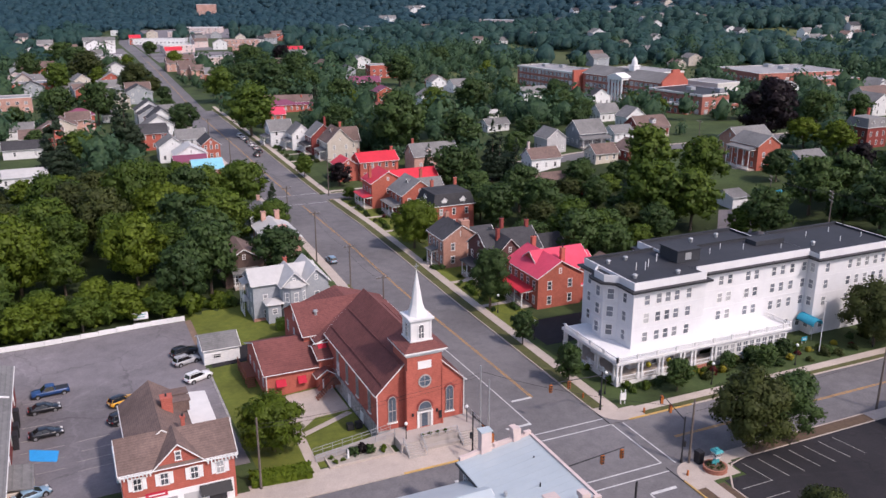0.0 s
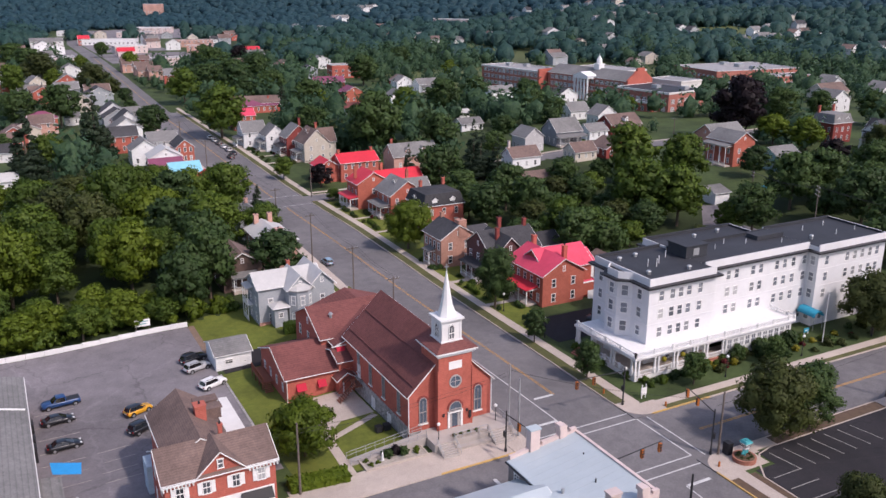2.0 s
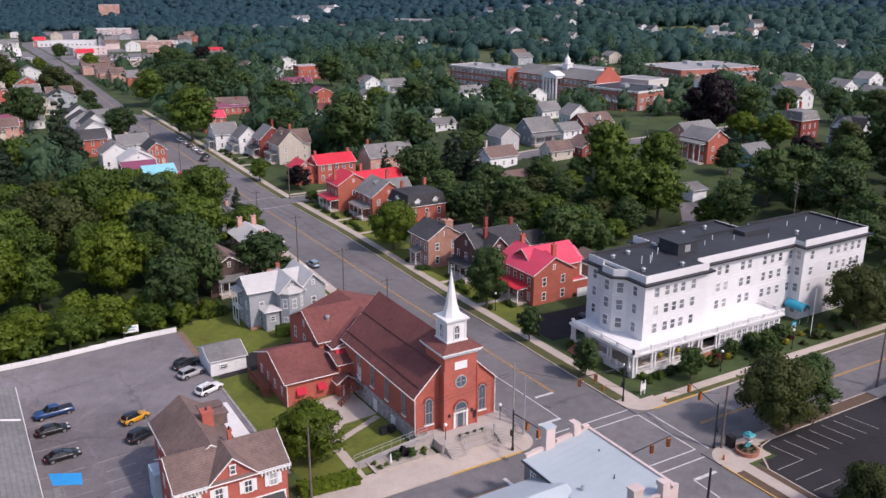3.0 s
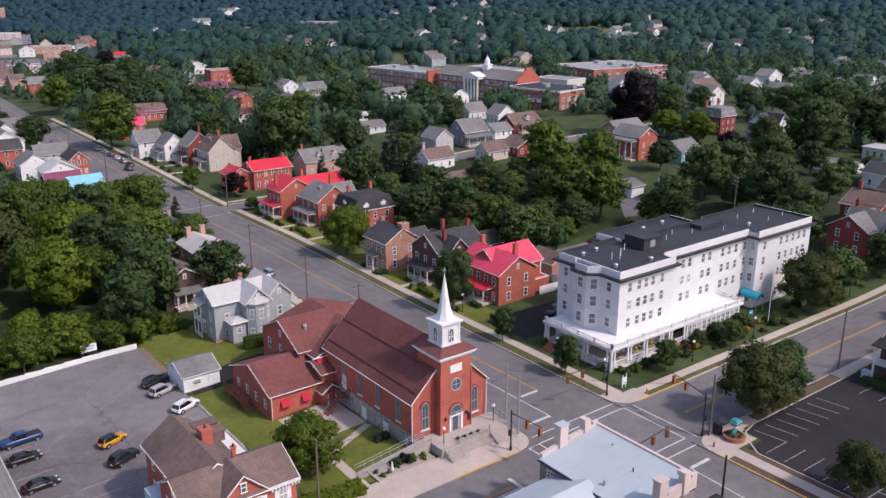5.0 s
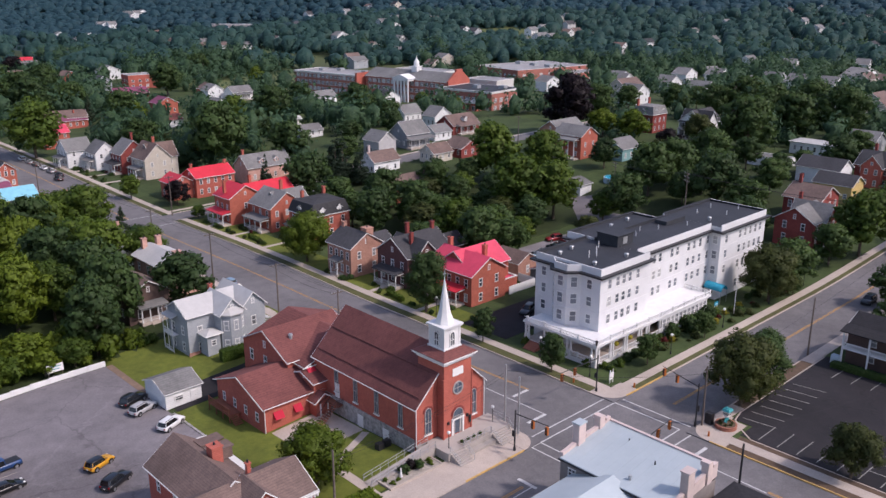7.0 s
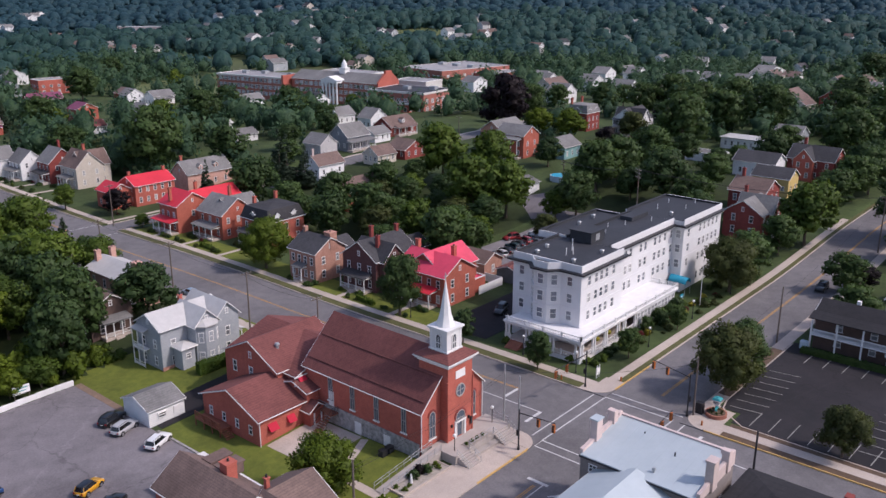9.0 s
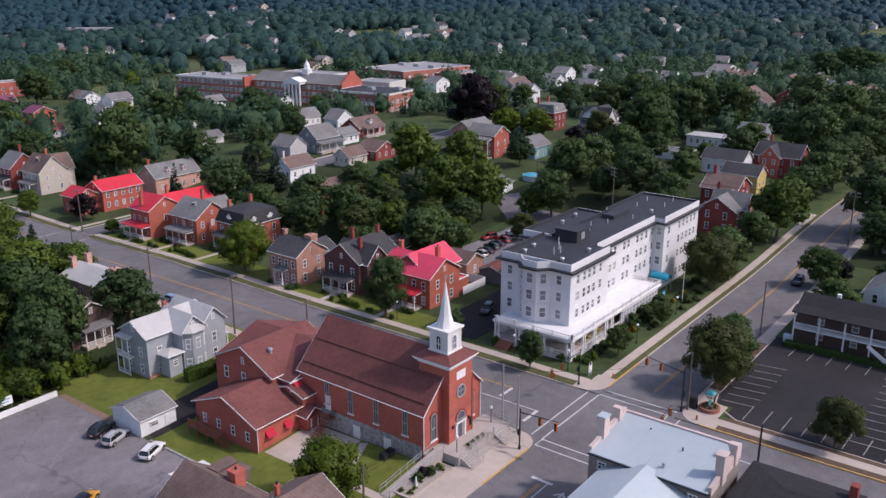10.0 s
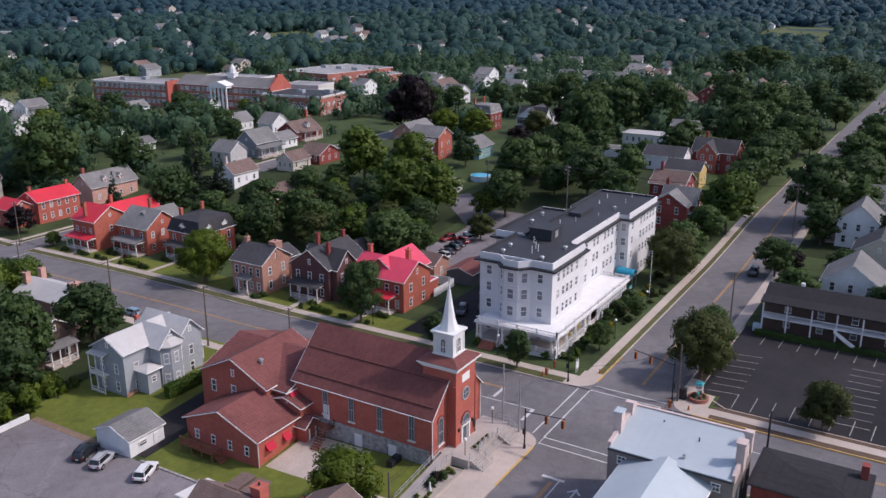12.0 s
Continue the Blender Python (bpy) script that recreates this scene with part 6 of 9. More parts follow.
    deck = part("porch_deck", Geo().box(-4.3, -2.9, 0.8, 29.0, -0.02, pz).box(-4.3, 0.0, 0.8, -0.02, 11.6, pz), CONCRETE, t)
    part("porch_skirt", Geo().box(-4.36, -2.96, 0.8, 29.0, -2.9, pz - 0.15).box(-4.36, -2.9, 0.8, -4.3, 11.6, pz - 0.15), WHITE, deck)
    rf = part("porch_roof", Geo().box(-4.8, -3.4, pt, 29.4, 0.0, pt + 0.35).box(-4.8, 0.0, pt, -0.01, 12.0, pt + 0.35).box(13.7, 0.001, pt, 29.3, 2.38, pt + 0.3).box(-4.55, -3.15, pt - 0.3, 29.0, -2.85, pt).box(-4.55, -2.85, pt - 0.3, -4.25, 11.8, pt), WHITE, t, "white flat porch roof")
    pd = Geo().box(-0.14, -0.14, 0, 0.14, 0.14, pt - pz - 0.3).box(-0.2, -0.2, 0, 0.2, 0.2, 0.9).box(-0.18, -0.18, pt - pz - 0.5, 0.18, 0.18, pt - pz - 0.3).data("column", WHITE)
    for x in (-4.4, -3.7, -0.6, 0.1, 3.2, 3.9, 7.2, 7.9, 9.4, 10.1, 13.4, 14.1):
        part("column", pd, None, t, "", False, pose(x, -3.0, pz))
    for y in (-2.2, 2.0, 2.7, 6.8, 7.5, 11.0, 11.6):
        part("column", pd, None, t, "", False, pose(-4.4, y, pz))
    # enclosed east half of the porch
    g, spots = Geo(), []
    M = wall_panel(g, "S", 21.6, -1.5, 14.8, 2.8, pz, pt - 0.3, [(-6.6 + 1.32 * k, 0.7, 1.05, 1.6) for k in range(11)])
    wall_panel(g, "E", 21.6, -0.3, 14.8, 5.2, pz, pt - 0.3, [(-1.2, 0.7, 1.0, 1.6), (1.0, 0.7, 1.0, 1.6)])
    part("porch_wall", g, WHITE, t)
    for k in range(11):
        window(t, M @ Matrix.Translation((-6.6 + 1.32 * k, 0.03, 0.7)), 1.05, 1.6, False, TRIM, 2, None, PANE_PALE)
    # balustrades: porch edge and roof edge
    r = Geo()

    def rail(p0, p1, base, hgt, gap=0.3):
        p0, p1 = Vector((*p0, base)), Vector((*p1, base))
        n = int((p1 - p0).length / gap)
        ang = math.atan2(p1.y - p0.y, p1.x - p0.x)
        Mx = Matrix.Translation(p0) @ Matrix.Rotation(ang, 4, "Z")
        ln = (p1 - p0).length
        r.box(0, -0.06, hgt - 0.12, ln, 0.06, hgt, 0, Mx)
        r.box(0, -0.05, 0.1, ln, 0.05, 0.2, 0, Mx)
        for i in range(n):
            r.box(i * gap, -0.03, 0.2, i * gap + 0.08, 0.03, hgt - 0.12, 0, Mx)
        for i in range(int(ln / 3.6) + 1):
            r.box(i * 3.6 - 0.12, -0.12, 0, i * 3.6 + 0.12, 0.12, hgt + 0.15, 0, Mx)
    rail((-4.4, -3.0), (14, -3.0), pz, 0.8)
    rail((-4.4, -3.0), (-4.4, 5.2), pz, 0.8)
    part("porch_rail", r, WHITE, t)
    r.v, r.f, r.m = [], [], []
    rail((-4.6, -3.2), (29.2, -3.2), pt + 0.35, 0.75)
    rail((29.2, -3.2), (29.2, 2.2), pt + 0.35, 0.75)
    rail((-4.6, -3.2), (-4.6, 11.8), pt + 0.35, 0.75)
    part("roof_rail", r, WHITE, t)
    for i in range(6):
        part("porch_step", Geo().box(-4.5 - 0.3 * (i + 1), 8.0, 0.8, -4.4 - 0.3 * i, 10.6, pz - 0.15 * (i + 1)), PAVER, t)
        part("porch_step", Geo().box(10.3, -3.0 - 0.3 * (i + 1), 0.8, 13.2, -2.95 - 0.3 * i, pz - 0.15 * (i + 1)), PAVER, t)
    # turquoise canopy at the east entrance
    c = Geo()
    arc = [(1.2 * math.cos(math.pi * i / 10), 0, 1.05 * math.sin(math.pi * i / 10)) for i in range(11)] + [(1.1 * math.cos(math.pi * i / 10), 0, 0.95 * math.sin(math.pi * i / 10)) for i in range(10, -1, -1)]
    c.prism(arc, (37.2, 1.9, 4.3), (37.2, -1.8, 4.15))
    ca = part("entrance_canopy", c, CLOTH_BLUE, t, "rounded turquoise canvas entrance canopy")
    for x in (36.05, 38.35):
        part("canopy_post", Geo().cyl((x, -1.7, 1.2), (x, -1.7, 4.2), 0.05, None, 6), STEEL, ca)
    for i, x in enumerate((1.6, 5.4)):
        part("flower_basket", Geo().ball((x, -2.6, 4.2), 0.42, 8, 6), LEAF_Y, t, "hanging basket of yellow flowers")
    return t


build_hotel()
# hotel garden
rg = random.Random(31)
for k in range(34):
    x = 72.5 + 30 * k / 33
    shrub(x, 93.6 + rg.uniform(0, 1.0), rg.uniform(0.5, 0.95), rg.uniform(0.6, 1.2), rg.choice((LEAF_B, LEAF_B, LEAF_A, LEAF_O)), "low leafy shrub along the hotel porch")
for k in range(26):
    x, y = rg.uniform(84, 122), rg.uniform(90.2, 94)
    r = rg.uniform(0.4, 1.1)
    shrub(x, y, r, r * rg.uniform(0.9, 1.3), rg.choice((LEAF_B, LEAF_A, LEAF_O, LEAF_O, LEAF_R, LEAF_Y)), "small garden shrub on the hotel lawn")
for x, y in ((95.5, 93.4), (99.5, 93.6), (103.0, 94.2)):
    shrub(x, y, 1.7, 2.6, LEAF_B, "large clipped round dark shrub")
for x, y, r, h in ((91, 93.9, 1.7, 2.6), (96.5, 94.3, 1.8, 2.5),):
    shrub(x, y, r, h, LEAF_B, "large rounded dark shrub")
for x, y, r, h in ((99.8, 94.5, 1.3, 1.7), (102.6, 94.2, 1.2, 1.5),):
    shrub(x, y, r, h, LEAF_B, "rounded dark leafy garden shrub")
for x, y, r, h in ((105.5, 94, 1.2, 1.5),):
    shrub(x, y, r, h, LEAF_A, "rounded shrub with green leaves")
for x, y, r, h in ((82.5, 94.0, 1.0, 1.1),):
    shrub(x, y, r, h, LEAF_A, "green leafy garden bush beside the pavement")
for x, y, r, h in ((84.2, 94.1, 0.8, 0.9), (85.8, 94.2, 0.8, 0.8), (107.5, 93.2, 0.8, 0.9), (113.5, 93.6, 0.8, 0.8),):
    shrub(x, y, r, h, LEAF_Y, "low bush with yellow flowers")
for x, y, r, h in ((79.6, 93.6, 1.1, 1.2), (77.2, 93.4, 1.0, 1.1), (70.9, 105.0, 0.7, 0.9),):
    shrub(x, y, r, h, LEAF_B, "low rounded dark green bush")
for x, y, r, h in ((75, 93.2, 1.0, 1.2), (72.6, 94.5, 0.9, 1.1), (110, 93.4, 0.9, 0.9), (70.8, 109.5, 1.1, 1.4), (71.2, 96.8, 1.0, 1.3), (72.4, 92.8, 0.7, 0.9), (70.8, 102.4, 0.8, 1.0), (94, 95.0, 0.9, 1.1), (88.6, 94.8, 0.9, 1.2),):
    shrub(x, y, r, h, LEAF_A, "rounded bush with green leaves")
for x, y, r, h in ((87.6, 93.2, 0.9, 1.2),):
    shrub(x, y, r, h, LEAF_R, "small bush with crimson leaves")
for x, y, r, h in ((89.2, 92.8, 0.8, 1.2),):
    shrub(x, y, r, h, LEAF_Y, "small yellow-green leafy bush")
for x, y, r, h in ((118, 94.4, 1.0, 1.2), (121, 94.4, 1.1, 1.3),):
    shrub(x, y, r, h, LEAF_B, "low bush with dark leaves")
for x, y, r, h in ((128, 91.5, 1.1, 1.6),):
    shrub(x, y, r, h, LEAF_R, "small barberry bush with crimson leaves")

# ---- buildings of the church lot ----


def build_store():
    ox, oy = 7.7, 94.0
    t = thing("shop_house", ox, oy, "red brick shop house with taupe roof and white shutters", "house", 0, 1.6)
    block(t, 0, 0, 12.4, 8.0, 6.2, BRICK, ROOF_TAUPE, "x", 2.2, {"W": 2}, 2, 1.5, 0.9, z0=-2.0)
    for x in (-4.6, -1.7, 1.6, 4.5):
        window(t, pose(x, -4.0, 3.9) @ pose(0, -0.07, 0), 0.95, 1.5, False, TRIM, 2, WHITE)
    g = Geo()
    g.prism([(-2.9, 0, 6.0), (2.9, 0, 6.0), (0, 0, 8.7)], (0, -3.9, 0), (0, -4.06, 0))
    part("gable_wall", g, BRICK, t)
    rg, tg = Geo(), Geo()
    roof_gable(rg, tg, 0, -2.0, 5.8, 4.2, 6.0, 2.7, "y", 0.3)
    part("gable_roof", rg, ROOF_TAUPE, t)
    part("gable_trim", tg, TRIM, t)
    window(t, pose(0, -4.06, 6.7) @ pose(0, -0.07, 0), 0.7, 1.1)
    for b in ((-6.6, -4.4, 5.85, -2.9, -4.02, 6.2), (2.9, -4.4, 5.85, 6.6, -4.02, 6.2)):
        part("cornice", Geo().box(*b), TRIM, t, "white bracketed cornice")
    sf = part("shopfront", Geo().box(-5.8, -4.16, -0.4, 5.9, -4.02, 2.9), WHITE, t)
    for x in (-4.2, -1.5, 1.2, 4.0):
        part("shop_window", Geo().box(x - 1.0, -4.2, 0.4, x + 1.0, -4.17, 2.2), PANE, sf)
    part("awning", Geo().prism([(0, 0, 0.9), (0, -1.1, 0), (0, 0, 0)], (2.0, -4.2, 1.9), (5.6, -4.2, 1.9)), BLACK, t, "black shop awning")
    block(t, -1.2, 6.6, 7.2, 13.2, 6.2, BRICK, ROOF_TAUPE, "y", 2.5, {"W": 3}, 2, 1.4, 0.85, z0=-2.4, attic=False)
    for y in (8.4, 10.6):
        rg = Geo().box(0.4, y - 0.8, 6.6, 3.0, y + 0.8, 7.9).box(0.2, y - 0.9, 7.9, 3.2, y + 0.9, 8.05)
        part("dormer", rg, ROOF_TAUPE, t)
    chimney(t, 0.2, 6.4, 6.5, 9.5, BRICK, 1.3)
    chimney(t, 1.4, 1.4, 6.5, 9.0, BRICK, 0.45)
    an = part("rear_annex", Geo().box(1.9, 7.2, -2.6, 6.5, 21.2, 2.0), SIDING_WHITE, t, "long low white rear annex")
    part("annex_roof", Geo().prism([(1.7, 0, 2.5), (6.75, 0, 2.0), (6.75, 0, 2.15), (1.7, 0, 2.65)], (0, 7.0, 0), (0, 21.4, 0)), ROOF_PALE, an, "plain white metal roof")
    for k in range(9):
        for s0 in (-6.4, 3.1):
            part("bracket", Geo().box(s0 + 0.4 * k, -4.42, 5.5, s0 + 0.4 * k + 0.14, -4.05, 5.86), TRIM, t)
    sg = part("shop_sign", Geo().box(-3.9, -4.24, 2.62, -1.5, -4.17, 3.25), CLOTH_RED, t, "red shop sign board")
    part("sign_bar", Geo().box(-3.6, -4.26, 2.85, -1.8, -4.24, 3.0), WHITE, sg)
    part("side_annex", Geo().box(-6.6, 6.0, -2.4, -4.85, 9.0, 3.0), SIDING_BLUE, t, "pale blue siding annex")


build_store()


def build_long_shop():
    t = thing("shop_building", -20.5, 114.0, "long low building with gray shingle roof", "building", 0, -0.8)
    block(t, 0, 0, 19, 40, 5.0, BRICK_DARK, ROOF_GRAY, "y", 2.4, {"E": 6}, 1, 1.2, 1.0, z0=-1.0)
    part("parapet", Geo().prism([(-9.6, 0, 5.0), (9.6, 0, 5.0), (9.6, 0, 5.3), (0, 0, 7.75), (-9.6, 0, 5.3)], (0, 8.9, 0), (0, 9.15, 0)), TRIM, t)
    lean = part("lean_to", Geo().box(9.5, -12.5, -0.5, 12.3, -7.0, 2.6), SIDING_CREAM, t)
    part("lean_to_roof", Geo().prism([(0, 0, 0), (3.2, 0, -0.5), (3.2, 0, -0.35), (0, 0, 0.15)], (9.3, -12.8, 3.2), (9.3, -6.8, 3.2)), ROOF_GRAY, lean)
    for k, (y0, h) in enumerate(((9.8, 2.4), (6.6, 1.8), (3.0, 2.2))):
        part("wall_locker", Geo().box(9.6, y0, -0.6, 10.3, y0 + 1.6, h), DARK_METAL, t)
    return t


build_long_shop()
mk = Geo()
bay = [(-9.0, 116.3), (-5.3, 114.2), (-5.6, 111.0), (-8.9, 112.9)]
mk.add([(x, y, gz(x, y) + 0.05) for x, y in bay], [(0, 3, 2, 1)])
tagged(part("bay_paint", mk, TARP_BLUE), "bright blue painted parking bay", "road marking", "", "structure")


def build_garage():
    t = thing("garage", 19.85, 136.1, "small white garage with gray shingle roof", "garage", 0)
    block(t, 0, 0, 5.8, 6.8, 2.6, SIDING_WHITE, ROOF_GRAY, "x", 1.3, {}, z0=-0.6, attic=False, over=0.25)
    window(t, pose(-0.8, -3.4, 1.1) @ pose(0, -0.07, 0), 1.3, 0.7)
    door(t, pose(1.5, -3.4, 0) @ pose(0, -0.03, 0), 0.9, 2.0)


build_garage()
g = Geo()
for i in range(16):
    x0, x1 = -31 + 3.0 * i, -31 + 3.0 * (i + 1)
    g.box(x0, 154.8, gz(x0, 155) - 0.5, x1 - 0.03, 155.1, gz(x0, 155) + 0.9)
tagged(part("lot_wall", g, WHITE), "low white painted wall along the lot", "wall", "", "structure")
t = thing("sign_board", 9.4, 156.0, "white sign board above the lot wall", "sign")
part("board", Geo().box(-1.3, -0.05, 1.2, 1.3, 0.05, 2.5), WHITE, t)
part("lettering", Geo().box(-1.0, -0.065, 2.05, 1.0, -0.05, 2.2).box(-0.7, -0.065, 1.6, 0.7, -0.05, 1.75), SIGN_TEAL, t)
for x in (-1.1, 1.1):
    part("post", Geo().box(x - 0.05, -0.04, -0.3, x + 0.05, 0.04, 1.25), WOOD_POLE, t)
mk = Geo()
strip(mk, [(17.2, 131), (17.1, 112), (15.8, 104)], 0.35, 0.14)
tagged(part("lot_edging", mk, STONE), "low stone edging between lot and lawn", "kerb", "", "structure")

# ---- gray house, west side of the main street ----
t = thing("house", 36.3, 150.0, "gray clapboard house with white metal roof", "house", 0, -0.4, "houses of the town")
block(t, -1.9, 0.8, 12.0, 7.0, 7.5, SIDING_GRAY, ROOF_WHITE, "x", 1.95, {"S": 3, "W": 2, "N": 3}, 2, 1.5, 0.9, z0=-1.0)
block(t, -0.8, -1.7, 4.4, 7.0, 7.5, SIDING_GRAY, ROOF_WHITE, "y", 2.2, {"W": 1}, 2, 1.6, 0.85, z0=-1.0)
block(t, 3.4, -0.2, 4.6, 9.4, 7.5, SIDING_GRAY, ROOF_WHITE, "y", 2.3, {"S": 1, "N": 2, "E": 3}, 2, 1.6, 0.9, z0=-1.0)
block(t, -4.6, -3.9, 2.4, 2.6, 4.2, SIDING_GRAY, ROOF_WHITE, "hip", 0.8, {"S": 1}, 1, 0.9, 0.9, z0=-1.0, first=2.4)
chimney(t, -0.5, 2.6, 8.0, 10.2, BRICK, 0.6)
part("stone_base", Geo().box(-8.0, -2.85, -1, -5.9, -2.72, 1.0), BRICK_TAN, t, "patched brick and stone base")
# canted two-storey bay with its own small roof
bay = [(-2.9, -5.18), (-1.8, -6.25), (0.2, -6.25), (1.3, -5.18)]
bw = part("bay", Geo().prism([(x, y, 0) for x, y in bay], (0, 0, -1.0), (0, 0, 7.15)), SIDING_GRAY, t)
for z in (1.1, 4.5):
    for (x0, y0), (x1, y1), rz in ((bay[0], bay[1], -44.2), (bay[1], bay[2], 0), (bay[2], bay[3], 44.2)):
        window(t, pose((x0 + x1) / 2, (y0 + y1) / 2, z, 0, 0, rz), 0.85, 1.7, False, TRIM)
eave = [(-3.25, -5.16), (-1.95, -6.6), (0.35, -6.6), (1.65, -5.16)]
br = Geo()
br.add([(x, y, 7.15) for x, y in eave] + [(x, y, 7.33) for x, y in eave] + [(-1.5, -5.16, 8.2), (-0.1, -5.16, 8.2)],
       [(3, 2, 1, 0), (0, 1, 5, 4), (1, 2, 6, 5), (2, 3, 7, 6), (4, 5, 8), (5, 6, 9, 8), (6, 7, 9), (0, 4, 8, 9, 7, 3)])
part("bay_roof", br, ROOF_WHITE, t)
for z in (0.2, 3.4):
    bl = part("balcony", Geo().box(-9.0, 0.9, z - 0.15, -7.95, 4.3, z), WHITE, t)
    for y in (1.0, 2.6, 4.2):
        part("balcony_post", Geo().box(-9.0, y - 0.06, z, -8.88, y + 0.06, z + 3.05), TRIM, bl)
    part("balcony_rail", Geo().box(-9.0, 0.9, z + 0.85, -8.92, 4.3, z + 0.95).box(-9.0, 0.9, z + 0.2, -8.94, 4.3, z + 0.6), TRIM, bl)
part("balcony_roof", Geo().prism([(0, 0, 0.3), (-1.2, 0, 0), (-1.2, 0, 0.12), (0, 0, 0.42)], (-7.9, 0.7, 6.5), (-7.9, 4.5, 6.5)), ROOF_WHITE, t)
porch(t, "E", 3.4, -0.2, 4.6, 9.4, 1.8, 6.0, rmat=ROOF_WHITE)
hedge(31, 141.4, 46, 139.8, 1.6, 1.6)

# brown-roofed house and pink house up the street
house("weathered brown house with rear porches", 31, 172.5, 8, 10, 5.4, SIDING_BROWN, ROOF_TAUPE, "y", 2.4, {"S": 2, "W": 2, "E": 3}, [("S", 2.0, 5.0)])
house("faded pink brick house with white metal roof", 41.0, 181, 7.5, 13, 6.6, BRICK_PINK, ROOF_WHITE, "y", 1.6, {"S": 2, "E": 4, "W": 3}, (), [(-1.5, 5.8, 6.6, 9.6, BRICK_PINK, 1.0), (1.6, 5.8, 6.6, 9.6, BRICK_PINK, 1.0), (0, -5.9, 6.6, 9.2, BRICK_PINK, 1.6)])

# ---- east side of the main street ----
t = house("red brick house with red metal roof and white porch", 82.0, 135.2, 9.4, 12.2, 6.4, BRICK_ORANGE, ROOF_SALMON, "y", 2.7, {"S": 2, "E": 2, "W": 5}, [("W", 2.4, 8.6, {"rmat": ROOF_RED})],
          [(2.6, -2.4, 7.4, 10.2, BRICK, 0.8), (0.6, 5.2, 7.4, 10.6, BRICK, 0.8)], first=0.9,
          more=[(3.0, 0.8, 11.0, 8.4, 6.4, "x", 2.9, BRICK_ORANGE, ROOF_SALMON, {"E": 2}, 2), (9.0, 2.2, 4.0, 6.5, 5.4, "x", 2.0, SIDING_WHITE, ROOF_SALMON, {"S": 2}, 1), (7.2, -3.2, 4.0, 4.0, 3.0, "flat", 0, BRICK_ORANGE, ROOF_SALMON, {}, 1)])
house("dark gray Victorian house with black slate roof", 81.5, 150.2, 12, 9.5, 6.8, SIDING_MAROON, ROOF_DARK, "x", 3.2, {"S": 3, "W": 3, "E": 2}, [("W", 2.2, 7.0, {"rmat": ROOF_DARK})], [(1, 3.4, 8, 11.2, BRICK_DARK), (-3, -2.5, 8, 11, BRICK_DARK), (5, 0, 8.5, 11.4, BRICK_DARK)],
      more=[(-2.0, -1.6, 6.0, 9.0, 6.8, "y", 3.0, SIDING_MAROON, ROOF_DARK, {"S": 2}, 2), (9.5, 2.0, 9, 6, 5.2, "x", 2.0, SIDING_MAROON, ROOF_DARK, {"S": 2}, 1)])
house("weathered tan brick house with black roof and stepped chimney gable", 75.8, 163.2, 8.4, 8.2, 6.6, BRICK_TAN, ROOF_DARK, "y", 2.6, {"S": 2, "W": 4, "E": 3, "N": 2}, [("W", 1.6, 2.6, {"posts": 2})], [(0.9, -3.3, 6.5, 10.0, BRICK_TAN, 1.9), (0, 3.5, 8, 10.2, BRICK_TAN, 0.8)],
      more=[(6.6, 1.4, 6.0, 6.0, 5.0, "x", 1.8, BRICK_TAN, ROOF_DARK, {"S": 2}, 2)])
house("red brick house with dark mansard roof", 87.0, 192.0, 11, 10, 6.2, BRICK, ROOF_DARK, "mansard", 2.9, {"S": 3, "W": 3, "E": 3}, [("W", 2.2, 8.0, {"rmat": ROOF_DARK})], [(-2, 4.2, 8, 10.6, BRICK), (4.5, 4.2, 8, 10.8, BRICK)], dormers=[(-2.6, -5.0, 6.5, "S"), (2.4, -5.0, 6.5, "S"), (-5.4, 0.5, 6.5, "W")])
house("brick house with gray shingle roof and front porch", 84.0, 206.8, 9.6, 10, 6.4, BRICK_ORANGE, ROOF_GRAY, "y", 3.4, {"S": 3, "W": 3, "E": 3}, [("W", 2.6, 8.0)], [(3.6, 3, 8, 11, BRICK)], more=[(3.0, -0.5, 9, 7, 6.4, "x", 3.0, BRICK_ORANGE, ROOF_GRAY, {"S": 2}, 2)])
house("tall red brick house with bright red roof", 80.4, 219.6, 9.4, 7.8, 7.2, BRICK_ORANGE, ROOF_RED, "y", 2.8, {"S": 1, "W": 3, "N": 3}, [("W", 2.4, 8.0, {"rmat": ROOF_RED})], [(-3.8, 0, 8, 11.2, BRICK_ORANGE), (4.4, 1, 8, 11.2, BRICK_ORANGE)],
      more=[(9.0, 0.8, 13, 8, 6.6, "x", 2.6, BRICK_ORANGE, ROOF_RED, {"S": 3}, 2)])
house("red brick house with red metal roof at the side street", 90.2, 253.4, 12.6, 8.2, 6.0, BRICK, ROOF_RED, "x", 2.2, {"S": 5, "W": 2}, (), [(-5.5, 0, 7, 9.4, BRICK), (5.5, 0, 7, 9.4, BRICK)], shutters=WHITE, more=[(-9.6, 1.5, 6.5, 7.5, 5.0, "y", 2.0, BRICK, ROOF_RED, {"S": 1, "W": 2}, 1)])
house("brick house with gray roof and arched dormers", 111.7, 257.7, 15.9, 8.4, 4.8, BRICK_PINK, ROOF_GRAY, "x", 3.4, {"S": 4, "E": 2}, (), [(-6.5, 1, 6, 9.6, BRICK)], dormers=[(-2.6, -3.4, 5.4, "S"), (3.0, -3.4, 5.4, "S")])
